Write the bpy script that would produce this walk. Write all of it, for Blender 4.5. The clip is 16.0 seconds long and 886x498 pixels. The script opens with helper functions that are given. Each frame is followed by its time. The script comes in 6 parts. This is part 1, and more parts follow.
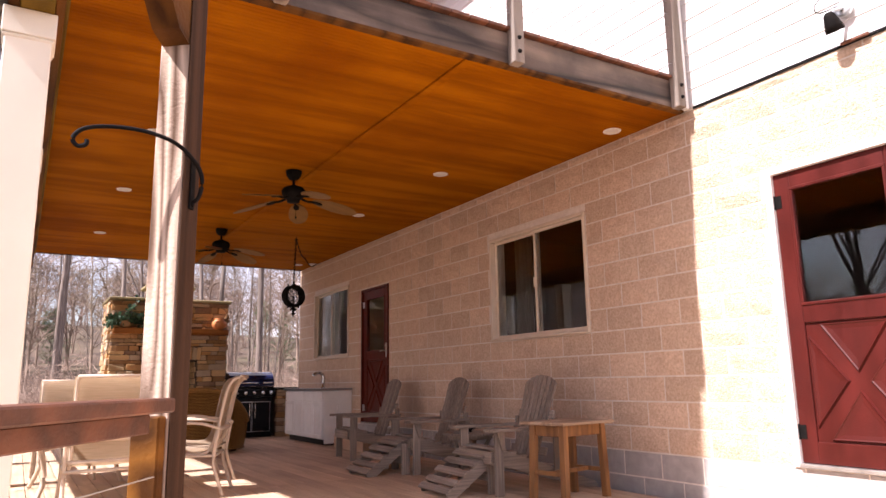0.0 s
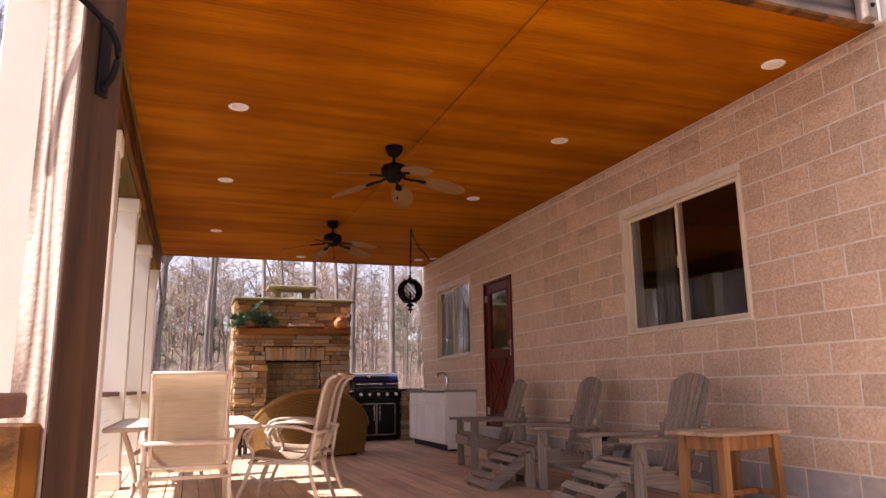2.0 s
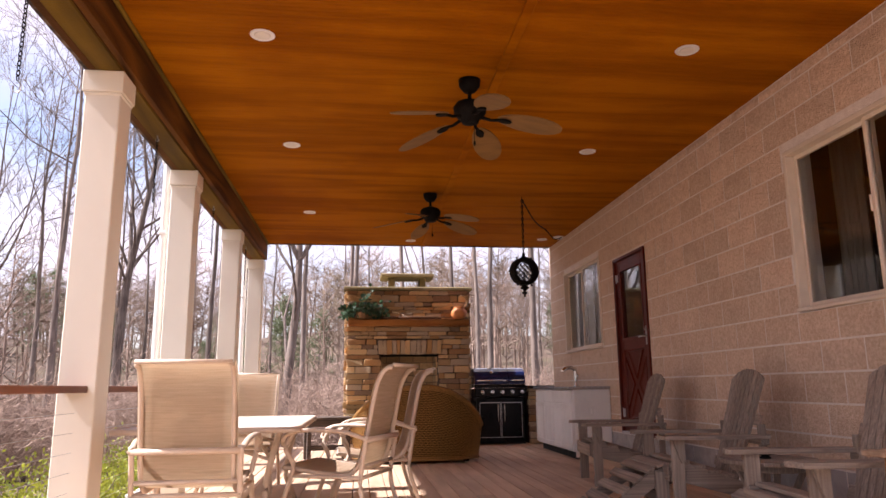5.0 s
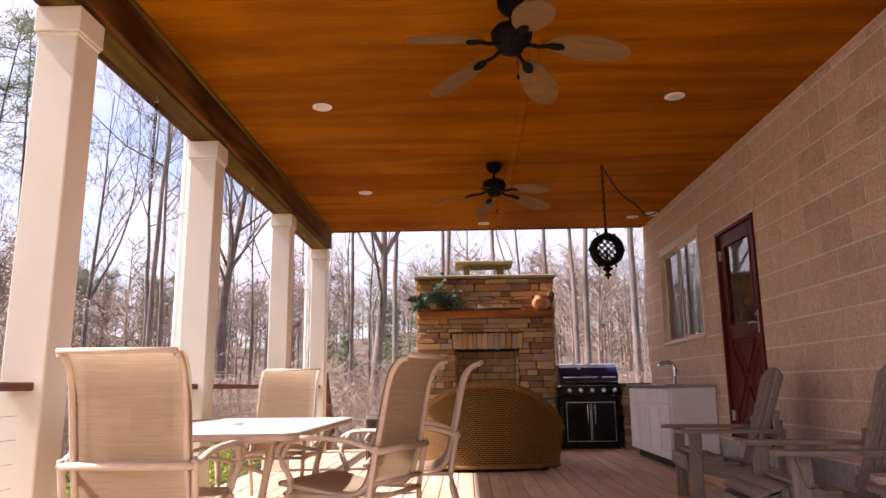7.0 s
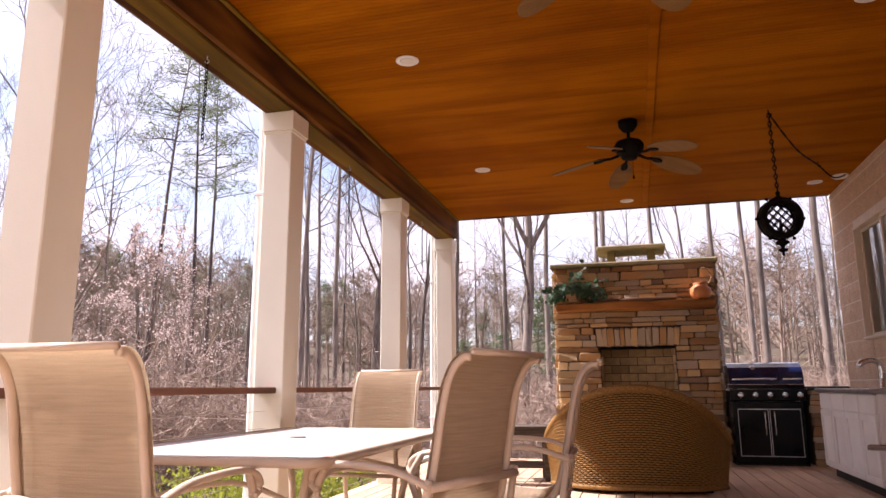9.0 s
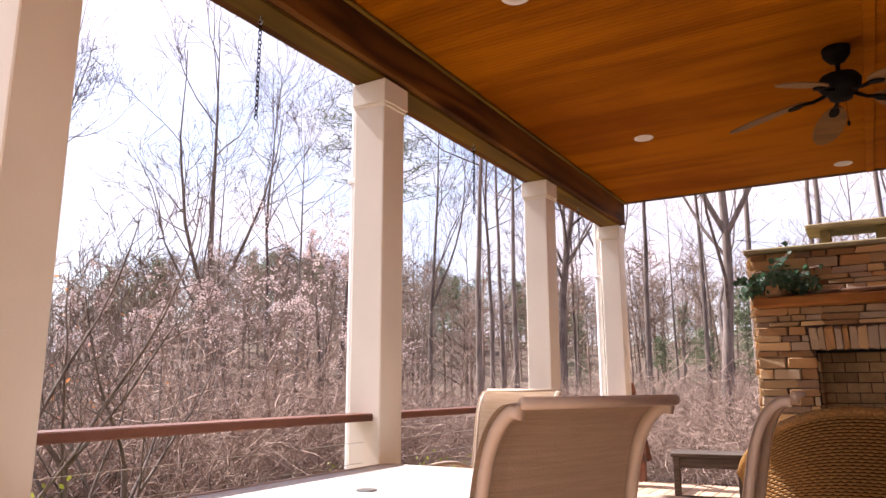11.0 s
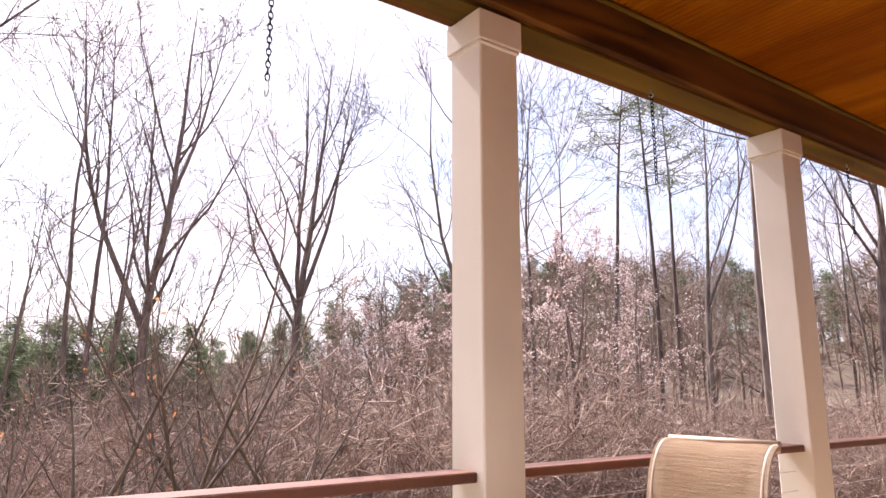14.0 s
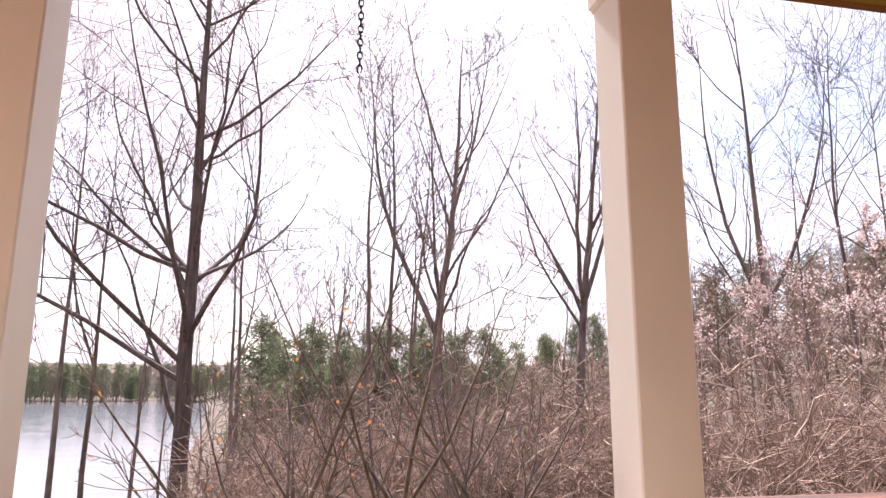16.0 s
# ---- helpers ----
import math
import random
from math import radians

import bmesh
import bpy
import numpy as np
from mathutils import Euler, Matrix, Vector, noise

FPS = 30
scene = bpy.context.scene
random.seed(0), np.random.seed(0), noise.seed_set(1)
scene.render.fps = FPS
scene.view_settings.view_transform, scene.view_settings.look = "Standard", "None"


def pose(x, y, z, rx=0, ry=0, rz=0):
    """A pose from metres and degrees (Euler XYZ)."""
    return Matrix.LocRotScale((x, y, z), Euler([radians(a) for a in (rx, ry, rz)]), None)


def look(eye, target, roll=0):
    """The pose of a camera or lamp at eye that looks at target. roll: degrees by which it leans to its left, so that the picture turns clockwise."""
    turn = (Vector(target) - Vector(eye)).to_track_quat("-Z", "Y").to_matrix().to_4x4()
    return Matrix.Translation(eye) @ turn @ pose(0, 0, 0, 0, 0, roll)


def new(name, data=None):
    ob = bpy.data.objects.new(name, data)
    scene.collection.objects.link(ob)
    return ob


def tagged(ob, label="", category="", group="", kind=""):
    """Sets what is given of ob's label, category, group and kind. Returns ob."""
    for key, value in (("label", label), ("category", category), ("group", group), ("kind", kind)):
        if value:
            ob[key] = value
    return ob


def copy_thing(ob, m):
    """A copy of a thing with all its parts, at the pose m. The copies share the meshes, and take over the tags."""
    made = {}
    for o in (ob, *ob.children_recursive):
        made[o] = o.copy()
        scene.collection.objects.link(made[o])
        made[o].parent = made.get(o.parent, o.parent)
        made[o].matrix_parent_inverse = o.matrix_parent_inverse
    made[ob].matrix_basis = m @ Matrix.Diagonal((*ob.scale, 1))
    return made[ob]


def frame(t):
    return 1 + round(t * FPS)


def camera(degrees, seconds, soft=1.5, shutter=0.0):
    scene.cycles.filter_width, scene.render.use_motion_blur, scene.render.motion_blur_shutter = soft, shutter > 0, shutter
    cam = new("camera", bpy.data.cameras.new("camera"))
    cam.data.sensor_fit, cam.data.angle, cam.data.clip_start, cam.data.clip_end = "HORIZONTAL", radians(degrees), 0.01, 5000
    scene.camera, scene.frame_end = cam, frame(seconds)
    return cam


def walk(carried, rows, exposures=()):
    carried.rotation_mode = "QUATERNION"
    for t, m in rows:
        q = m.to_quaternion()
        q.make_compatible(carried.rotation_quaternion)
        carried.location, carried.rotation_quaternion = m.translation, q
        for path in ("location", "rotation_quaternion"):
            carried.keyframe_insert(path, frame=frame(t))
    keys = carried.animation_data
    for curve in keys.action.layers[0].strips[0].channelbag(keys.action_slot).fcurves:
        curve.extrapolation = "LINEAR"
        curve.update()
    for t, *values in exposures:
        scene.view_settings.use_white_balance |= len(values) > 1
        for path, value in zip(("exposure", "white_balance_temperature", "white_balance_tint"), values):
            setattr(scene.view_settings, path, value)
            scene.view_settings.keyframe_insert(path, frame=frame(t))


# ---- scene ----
cam = camera(64.8, 16.0)
METRES, EYE, TILT, LEAN, TURN = 7.68, 0.92, 0.0, 0.0, -31.1
ROWS = [
    (0.0, 0.0, 0.0, 0.0, 0.18, 10.77, 0.95),
    (0.5, 0.0034, 0.0322, -0.0016, 3.02, 10.89, 0.94),
    (1.0, 0.0072, 0.0625, -0.0026, 6.12, 11.0, 0.96),
    (1.5, 0.0114, 0.0938, -0.0036, 8.92, 11.1, 0.93),
    (2.0, 0.0161, 0.1225, -0.004, 11.53, 11.18, 0.81),
    (2.5, 0.0213, 0.1505, -0.0033, 14.06, 11.23, 0.86),
    (3.0, 0.0255, 0.1784, -0.0036, 17.29, 11.33, 0.84),
    (3.5, 0.0283, 0.2091, -0.0046, 20.15, 11.37, 0.71),
    (6.0, 0.0311, 0.3847, -0.0086, 27.52, 11.13, 0.6),
    (6.5, 0.0266, 0.4191, -0.0087, 30.22, 11.14, 0.59),
    (7.0, 0.0211, 0.4547, -0.009, 32.97, 11.15, 0.58),
    (7.5, 0.014, 0.4893, -0.0098, 35.92, 11.15, 0.48),
    (8.0, 0.0029, 0.5235, -0.0097, 38.97, 11.16, 0.33),
    (8.5, -0.0083, 0.5561, -0.0066, 42.25, 11.16, 0.34),
    (9.0, -0.021, 0.5882, -0.005, 46.23, 11.22, 0.31),
    (9.5, -0.0345, 0.6205, -0.0007, 50.77, 11.22, 0.17),
    (12.0, -0.1257, 0.7704, 0.0237, 69.05, 11.03, 0.12),
    (12.5, -0.1476, 0.7946, 0.0272, 72.51, 11.1, 0.05),
    (13.0, -0.1665, 0.8156, 0.0298, 75.19, 11.23, 0.09),
    (13.5, -0.1834, 0.8359, 0.0327, 79.29, 11.32, -0.04),
    (14.0, -0.1950, 0.8543, 0.035, 85.47, 11.44, -0.07),
    (14.5, -0.2074, 0.8736, 0.0369, 91.55, 11.54, -0.18),
    (15.0, -0.2198, 0.8925, 0.0377, 97.61, 11.62, -0.16),
    (15.5, -0.2340, 0.9089, 0.0384, 103.39, 11.56, -0.27),
    (16.0, -0.2478, 0.9239, 0.0405, 109.57, 11.46, -0.23),
]
walk(cam, [(t, pose(0, 0, EYE, TILT, LEAN, TURN) @ pose(METRES * x, METRES * y, METRES * z, 90 + pitch, roll, yaw)) for t, x, y, z, yaw, pitch, roll in ROWS],
     exposures=((0.0, 1.28, 6500, 22), (16.0, 1.28, 6500, 22)))

# ---------------------------------------------------------------- light
SUN_FROM = Vector((-0.80, -0.052, 1.0)).normalized()
sun = new("sun", bpy.data.lights.new("sun", "SUN"))
sun.data.energy, sun.data.angle, sun.data.color = 5.0, radians(1.0), (1.0, 0.97, 0.945)
sun.matrix_world = look((0, 0, 0), -SUN_FROM)

world = bpy.data.worlds.new("sky")
scene.world = world
world.use_nodes = True
wn, wl = world.node_tree.nodes, world.node_tree.links
sky = wn.new("ShaderNodeTexSky")
sky.sky_type, sky.sun_disc = "NISHITA", False
sky.sun_elevation = math.asin(SUN_FROM.z)
sky.sun_rotation = math.atan2(SUN_FROM.x, SUN_FROM.y)
sky.air_density, sky.dust_density, sky.ozone_density = 1.0, 2.5, 1.0
wco = wn.new("ShaderNodeTexCoord")
wmap = wn.new("ShaderNodeMapping")
wmap.inputs["Scale"].default_value = (1.0, 1.0, 2.6)
wnoise = wn.new("ShaderNodeTexNoise")
wnoise.inputs["Scale"].default_value, wnoise.inputs["Detail"].default_value = 2.2, 6.0
wramp = wn.new("ShaderNodeValToRGB")
wramp.color_ramp.elements[0].position, wramp.color_ramp.elements[1].position = 0.36, 0.62
wmix = wn.new("ShaderNodeMixRGB")
wmix.inputs["Color2"].default_value = (4.7, 4.35, 4.65, 1)
wl.new(wco.outputs["Generated"], wmap.inputs["Vector"])
wl.new(wmap.outputs["Vector"], wnoise.inputs["Vector"])
wl.new(wnoise.outputs["Fac"], wramp.inputs["Fac"])
wl.new(wramp.outputs["Color"], wmix.inputs["Fac"])
wl.new(sky.outputs["Color"], wmix.inputs["Color1"])
wl.new(wmix.outputs["Color"], wn["Background"].inputs["Color"])
wn["Background"].inputs["Strength"].default_value = 0.115


# ---------------------------------------------------------------- helpers
def part(name, bm, material, parent=None, label="", smooth=False):
    me = bpy.data.meshes.new(name)
    bm.normal_update()
    bm.to_mesh(me)
    bm.free()
    me.materials.append(material)
    if smooth:
        me.polygons.foreach_set("use_smooth", [True] * len(me.polygons))
    ob = new(name, me)
    ob.parent = parent
    if label:
        ob["label"] = label
    return ob


def raw_part(name, verts, faces, material, parent=None, label="", smooth=False):
    me = bpy.data.meshes.new(name)
    me.from_pydata(verts, [], faces)
    me.materials.append(material)
    if smooth:
        me.polygons.foreach_set("use_smooth", [True] * len(me.polygons))
    ob = new(name, me)
    ob.parent = parent
    if label:
        ob["label"] = label
    return ob


def thing(name, label, category, at=(0, 0, 0), turn=0, group="", kind=""):
    ob = new(name)
    ob.empty_display_size = 0.1
    ob.matrix_basis = pose(*at, 0, 0, turn)
    return tagged(ob, label, category, group, kind)


def bm_new():
    return bmesh.new()


def box(bm, x0, x1, y0, y1, z0, z1, bevel=0.0, m=None):
    g = bmesh.ops.create_cube(bm, size=1.0)
    vs = g["verts"]
    for v in vs:
        v.co = Vector(((x0 + x1) / 2 + v.co.x * (x1 - x0), (y0 + y1) / 2 + v.co.y * (y1 - y0), (z0 + z1) / 2 + v.co.z * (z1 - z0)))
    if bevel:
        es = list({e for v in vs for e in v.link_edges})
        r = bmesh.ops.bevel(bm, geom=es, offset=bevel, segments=1, affect="EDGES", clamp_overlap=True)
        vs = list({v for f in r["faces"] for v in f.verts} | {v for v in vs if v.is_valid})
    if m is not None:
        bmesh.ops.transform(bm, matrix=m, verts=vs)
    return vs


def one_box(name, x0, x1, y0, y1, z0, z1, material, parent=None, bevel=0.0, label="", m=None):
    bm = bm_new()
    box(bm, x0, x1, y0, y1, z0, z1, bevel, m)
    return part(name, bm, material, parent, label)


def tube(bm, pts, radius, seg=8, flat=1.0, up=(0, 0, 1), ends=True):
    """Sweep a ring along pts; radius: one number or one for each point; flat: height of the ring by its width."""
    pts = [Vector(p) for p in pts]
    n = len(pts)
    rs = radius if isinstance(radius, (list, tuple)) else [radius] * n
    rings = []
    ref = Vector(up)
    for i, p in enumerate(pts):
        d = (pts[min(i + 1, n - 1)] - pts[max(i - 1, 0)]).normalized()
        side = d.cross(ref)
        if side.length < 0.05:
            side = d.cross(Vector((1, 0, 0)) if abs(d.x) < 0.9 else Vector((0, 1, 0)))
        side.normalize()
        top = side.cross(d).normalized()
        rings.append([bm.verts.new(p + rs[i] * (math.cos(a) * side + flat * math.sin(a) * top)) for a in [2 * math.pi * k / seg for k in range(seg)]])
    for a, b in zip(rings, rings[1:]):
        for k in range(seg):
            bm.faces.new((a[k], a[(k + 1) % seg], b[(k + 1) % seg], b[k]))
    if ends:
        bm.faces.new(rings[0][::-1])
        bm.faces.new(rings[-1])
    return rings


def spline(pts, steps=6):
    """A smooth line through pts."""
    P = [Vector(p) for p in pts]
    out = []
    for i in range(len(P) - 1):
        a, b, c, d = P[max(i - 1, 0)], P[i], P[i + 1], P[min(i + 2, len(P) - 1)]
        for k in range(steps):
            t = k / steps
            out.append(0.5 * ((2 * b) + (c - a) * t + (2 * a - 5 * b + 4 * c - d) * t * t + (3 * b - a - 3 * c + d) * t ** 3))
    return out + [P[-1]]


def lathe(bm, profile, seg=20, at=(0, 0, 0)):
    rings = []
    for r, z in profile:
        rings.append([bm.verts.new((at[0] + r * math.cos(2 * math.pi * k / seg), at[1] + r * math.sin(2 * math.pi * k / seg), at[2] + z)) for k in range(seg)])
    for a, b in zip(rings, rings[1:]):
        for k in range(seg):
            bm.faces.new((a[k], a[(k + 1) % seg], b[(k + 1) % seg], b[k]))
    bm.faces.new(rings[0][::-1])
    bm.faces.new(rings[-1])


def prism(bm, outline, thickness, m=None):
    """A flat outline in x, z, given its thickness along y."""
    a = [bm.verts.new((x, -thickness / 2, z)) for x, z in outline]
    b = [bm.verts.new((x, thickness / 2, z)) for x, z in outline]
    n = len(a)
    bm.faces.new(a)
    bm.faces.new(b[::-1])
    for i in range(n):
        bm.faces.new((a[i], b[i], b[(i + 1) % n], a[(i + 1) % n]))
    if m is not None:
        bmesh.ops.transform(bm, matrix=m, verts=a + b)


# ---------------------------------------------------------------- materials
def surface(name, c1, c2, size=(8, 8, 8), rough=0.6, metal=0.0, bump=0.15, fine=60.0, stain=None, stain_size=1.2, stain_amount=0.5,
            rings=None, spec=0.5, distort=0.4, vary=0.12, coat=0.0):
    """Two colours mixed by stretched noise, a stain at a second scale, and fine relief; it differs from piece to piece."""
    m = bpy.data.materials.new(name)
    m.use_nodes = True
    n, l = m.node_tree.nodes, m.node_tree.links
    b = n["Principled BSDF"]
    co, info = n.new("ShaderNodeTexCoord"), n.new("ShaderNodeObjectInfo")
    mul = n.new("ShaderNodeVectorMath")
    mul.operation = "MULTIPLY_ADD"
    comb = n.new("ShaderNodeCombineXYZ")
    for i in range(3):
        l.new(info.outputs["Random"], comb.inputs[i])
    mul.inputs[1].default_value = (7.3, 11.9, 5.1)
    l.new(comb.outputs[0], mul.inputs[0])
    l.new(co.outputs["Object"], mul.inputs[2])
    mp = n.new("ShaderNodeMapping")
    mp.inputs["Scale"].default_value = size
    l.new(mul.outputs[0], mp.inputs["Vector"])
    n1 = n.new("ShaderNodeTexNoise")
    n1.inputs["Scale"].default_value, n1.inputs["Detail"].default_value, n1.inputs["Distortion"].default_value = 1.0, 7.0, distort
    l.new(mp.outputs[0], n1.inputs["Vector"])
    r1 = n.new("ShaderNodeValToRGB")
    r1.color_ramp.elements[0].position, r1.color_ramp.elements[1].position = 0.32, 0.68
    r1.color_ramp.elements[0].color, r1.color_ramp.elements[1].color = (*c1, 1), (*c2, 1)
    source = n1.outputs["Fac"]
    if rings:
        wv = n.new("ShaderNodeTexNoise")
        wv.inputs["Scale"].default_value, wv.inputs["Detail"].default_value = 1.0, 1.0
        mp2 = n.new("ShaderNodeMapping")
        mp2.inputs["Scale"].default_value = [s * rings[1] for s in size]
        l.new(mul.outputs[0], mp2.inputs["Vector"])
        l.new(mp2.outputs[0], wv.inputs["Vector"])
        mm = n.new("ShaderNodeMath")
        mm.operation = "MULTIPLY"
        mm.inputs[1].default_value = rings[0]
        l.new(wv.outputs["Fac"], mm.inputs[0])
        pp = n.new("ShaderNodeMath")
        pp.operation = "PINGPONG"
        pp.inputs[1].default_value = 1.0
        l.new(mm.outputs[0], pp.inputs[0])
        av = n.new("ShaderNodeMath")
        av.operation = "MULTIPLY_ADD"
        av.inputs[1].default_value, av.inputs[2].default_value = 0.38, 0.06
        l.new(pp.outputs[0], av.inputs[0])
        ad = n.new("ShaderNodeMath")
        ad.operation = "MULTIPLY_ADD"
        ad.inputs[1].default_value = 0.55
        l.new(n1.outputs["Fac"], ad.inputs[0])
        l.new(av.outputs[0], ad.inputs[2])
        source = ad.outputs[0]
    l.new(source, r1.inputs["Fac"])
    colour = r1.outputs["Color"]
    if stain:
        n2 = n.new("ShaderNodeTexNoise")
        n2.inputs["Scale"].default_value, n2.inputs["Detail"].default_value = stain_size, 5.0
        l.new(mul.outputs[0], n2.inputs["Vector"])
        r2 = n.new("ShaderNodeValToRGB")
        r2.color_ramp.elements[0].position, r2.color_ramp.elements[1].position = 0.45, 0.7
        r2.color_ramp.elements[1].color = (stain_amount,) * 3 + (1,)
        l.new(n2.outputs["Fac"], r2.inputs["Fac"])
        mx = n.new("ShaderNodeMixRGB")
        mx.inputs["Color2"].default_value = (*stain, 1)
        l.new(r2.outputs["Color"], mx.inputs["Fac"])
        l.new(colour, mx.inputs["Color1"])
        colour = mx.outputs["Color"]
    hs = n.new("ShaderNodeHueSaturation")
    mr = n.new("ShaderNodeMapRange")
    mr.inputs["To Min"].default_value, mr.inputs["To Max"].default_value = 1 - vary, 1 + vary
    l.new(info.outputs["Random"], mr.inputs["Value"])
    l.new(mr.outputs["Result"], hs.inputs["Value"])
    l.new(colour, hs.inputs["Color"])
    l.new(hs.outputs["Color"], b.inputs["Base Color"])
    n3 = n.new("ShaderNodeTexNoise")
    n3.inputs["Scale"].default_value, n3.inputs["Detail"].default_value = fine, 4.0
    l.new(mul.outputs[0], n3.inputs["Vector"])
    hgt = n.new("ShaderNodeMath")
    hgt.operation = "ADD"
    l.new(n3.outputs["Fac"], hgt.inputs[0])
    l.new(source, hgt.inputs[1])
    last = hgt.outputs[0]
    bp = n.new("ShaderNodeBump")
    bp.inputs["Strength"].default_value, bp.inputs["Distance"].default_value = bump, 0.01
    l.new(last, bp.inputs["Height"])
    l.new(bp.outputs["Normal"], b.inputs["Normal"])
    rr = n.new("ShaderNodeMapRange")
    rr.inputs["To Min"].default_value, rr.inputs["To Max"].default_value = max(rough - 0.1, 0.02), min(rough + 0.12, 1.0)
    l.new(n1.outputs["Fac"], rr.inputs["Value"])
    l.new(rr.outputs["Result"], b.inputs["Roughness"])
    b.inputs["Metallic"].default_value = metal
    b.inputs["Specular IOR Level"].default_value = spec
    b.inputs["Coat Weight"].default_value = coat
    return m


def glass(name, tint=(0.9, 0.94, 0.92)):
    m = bpy.data.materials.new(name)
    m.use_nodes = True
    b = m.node_tree.nodes["Principled BSDF"]
    b.inputs["Base Color"].default_value = (*tint, 1)
    b.inputs["Transmission Weight"].default_value = 1.0
    b.inputs["Roughness"].default_value = 0.0
    b.inputs["IOR"].default_value = 1.5
    return m


M_CEIL = surface("stained_plywood", (0.25, 0.074, 0.0006), (0.39, 0.128, 0.0012), (1.1, 10, 6), 0.6, bump=0.12, fine=90, spec=0.02, stain=(0.17, 0.038, 0.0004),
                 stain_size=0.9, stain_amount=0.6, rings=(5, 0.3), vary=0.0, distort=1.6)
M_SOFFIT = surface("olive_stained_board", (0.10, 0.056, 0.006), (0.21, 0.125, 0.014), (9, 1.0, 9), 0.65, bump=0.25, fine=70, spec=0.12, stain=(0.08, 0.045, 0.008), stain_amount=0.4, rings=(7, 0.4), vary=0.06)
M_BEAM = surface("stained_beam_wood", (0.05, 0.018, 0.004), (0.17, 0.068, 0.012), (9, 1.2, 9), 0.7, bump=0.3, fine=70, spec=0.12, stain=(0.06, 0.03, 0.012), stain_amount=0.5, rings=(9, 0.4))
M_RIM = surface("weathered_rim_wood", (0.026, 0.019, 0.016), (0.21, 0.155, 0.12), (1.1, 12, 12), 0.8, bump=0.4, fine=60, stain=(0.025, 0.022, 0.022), stain_size=2.2, stain_amount=0.7, rings=(8, 0.4))
M_POST = surface("weathered_post_wood", (0.11, 0.062, 0.038), (0.60, 0.46, 0.36), (16, 16, 1.6), 0.8, bump=0.35, fine=90, spec=0.2, stain=(0.12, 0.055, 0.028), stain_size=1.6, stain_amount=0.3, rings=(16, 0.5))
M_RAIL = surface("stained_rail_wood", (0.075, 0.026, 0.013), (0.19, 0.068, 0.032), (12, 1.0, 12), 0.55, bump=0.25, fine=70, rings=(6, 0.4))
M_DECK = surface("deck_board", (0.46, 0.32, 0.215), (0.64, 0.46, 0.32), (9, 0.9, 9), 0.7, spec=0.25, bump=0.22, fine=80, stain=(0.33, 0.225, 0.155), stain_size=0.9, stain_amount=0.5, vary=0.1)
M_COL = surface("cream_column_paint", (0.81, 0.765, 0.645), (0.87, 0.82, 0.695), (3, 3, 1.2), 0.5, bump=0.08, fine=110, stain=(0.62, 0.52, 0.43), stain_amount=0.25, vary=0.02)
M_WHITE = surface("white_trim_paint", (0.76, 0.74, 0.71), (0.84, 0.82, 0.79), (5, 5, 5), 0.45, bump=0.06, stain=(0.6, 0.57, 0.52), stain_amount=0.2, vary=0.02)
M_BLOCK = surface("split_face_block", (0.56, 0.405, 0.284), (0.745, 0.575, 0.435), (48, 48, 48), 0.92, spec=0.2, bump=1.0, fine=110, stain=(0.50, 0.325, 0.225), stain_size=9, stain_amount=0.35, vary=0.09)
M_GREY = surface("grey_smooth_block", (0.36, 0.33, 0.315), (0.46, 0.43, 0.41), (12, 12, 12), 0.9, bump=0.35, fine=120, stain=(0.28, 0.25, 0.24), stain_amount=0.4)
M_MORTAR = surface("mortar", (0.70, 0.62, 0.55), (0.80, 0.73, 0.66), (20, 20, 20), 0.95, bump=0.5, fine=150, vary=0.0)
M_SIDING = surface("white_siding", (0.74, 0.71, 0.69), (0.82, 0.80, 0.78), (1, 2, 8), 0.5, bump=0.08, vary=0.02)
M_DOOR = surface("red_door_paint", (0.05, 0.006, 0.004), (0.088, 0.011, 0.008), (6, 6, 1.5), 0.42, spec=0.25, bump=0.12, fine=80, stain=(0.035, 0.006, 0.005), stain_size=3, stain_amount=0.5, vary=0.03)
M_DOOR2 = surface("dark_red_door_paint", (0.075, 0.009, 0.004), (0.12, 0.017, 0.008), (6, 6, 1.5), 0.38, spec=0.2, bump=0.12, fine=80, vary=0.03)
M_WFRAME = surface("almond_window_frame", (0.66, 0.56, 0.44), (0.74, 0.63, 0.50), (6, 6, 6), 0.45, bump=0.05, vary=0.02)
M_GLASS = glass("window_glass")
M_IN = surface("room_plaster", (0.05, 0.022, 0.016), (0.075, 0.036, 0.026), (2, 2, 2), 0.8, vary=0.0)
M_CURTAIN = surface("pale_curtain_cloth", (0.30, 0.28, 0.25), (0.40, 0.38, 0.34), (20, 20, 2), 0.9, bump=0.2)
M_BLACK = surface("black_iron", (0.005, 0.0045, 0.0045), (0.012, 0.010, 0.009), (20, 20, 20), 0.7, metal=0.0, spec=0.08, bump=0.15, vary=0.05)
M_STEEL = surface("galvanised_steel", (0.42, 0.42, 0.42), (0.58, 0.58, 0.57), (9, 9, 9), 0.35, metal=0.9, bump=0.05)
M_SOIL = surface("leaf_litter", (0.05, 0.032, 0.021), (0.13, 0.086, 0.058), (0.9, 0.9, 0.9), 0.95, bump=0.8, fine=9, stain=(0.10, 0.085, 0.04), stain_size=0.25, stain_amount=0.6, vary=0.0)


# ---------------------------------------------------------------- structure
WALL, CEIL, FRONT, BACK = 4.49, 3.05, 3.60, 12.64
COURSE, UNIT, BASE = 0.2032, 0.4075, 0.325
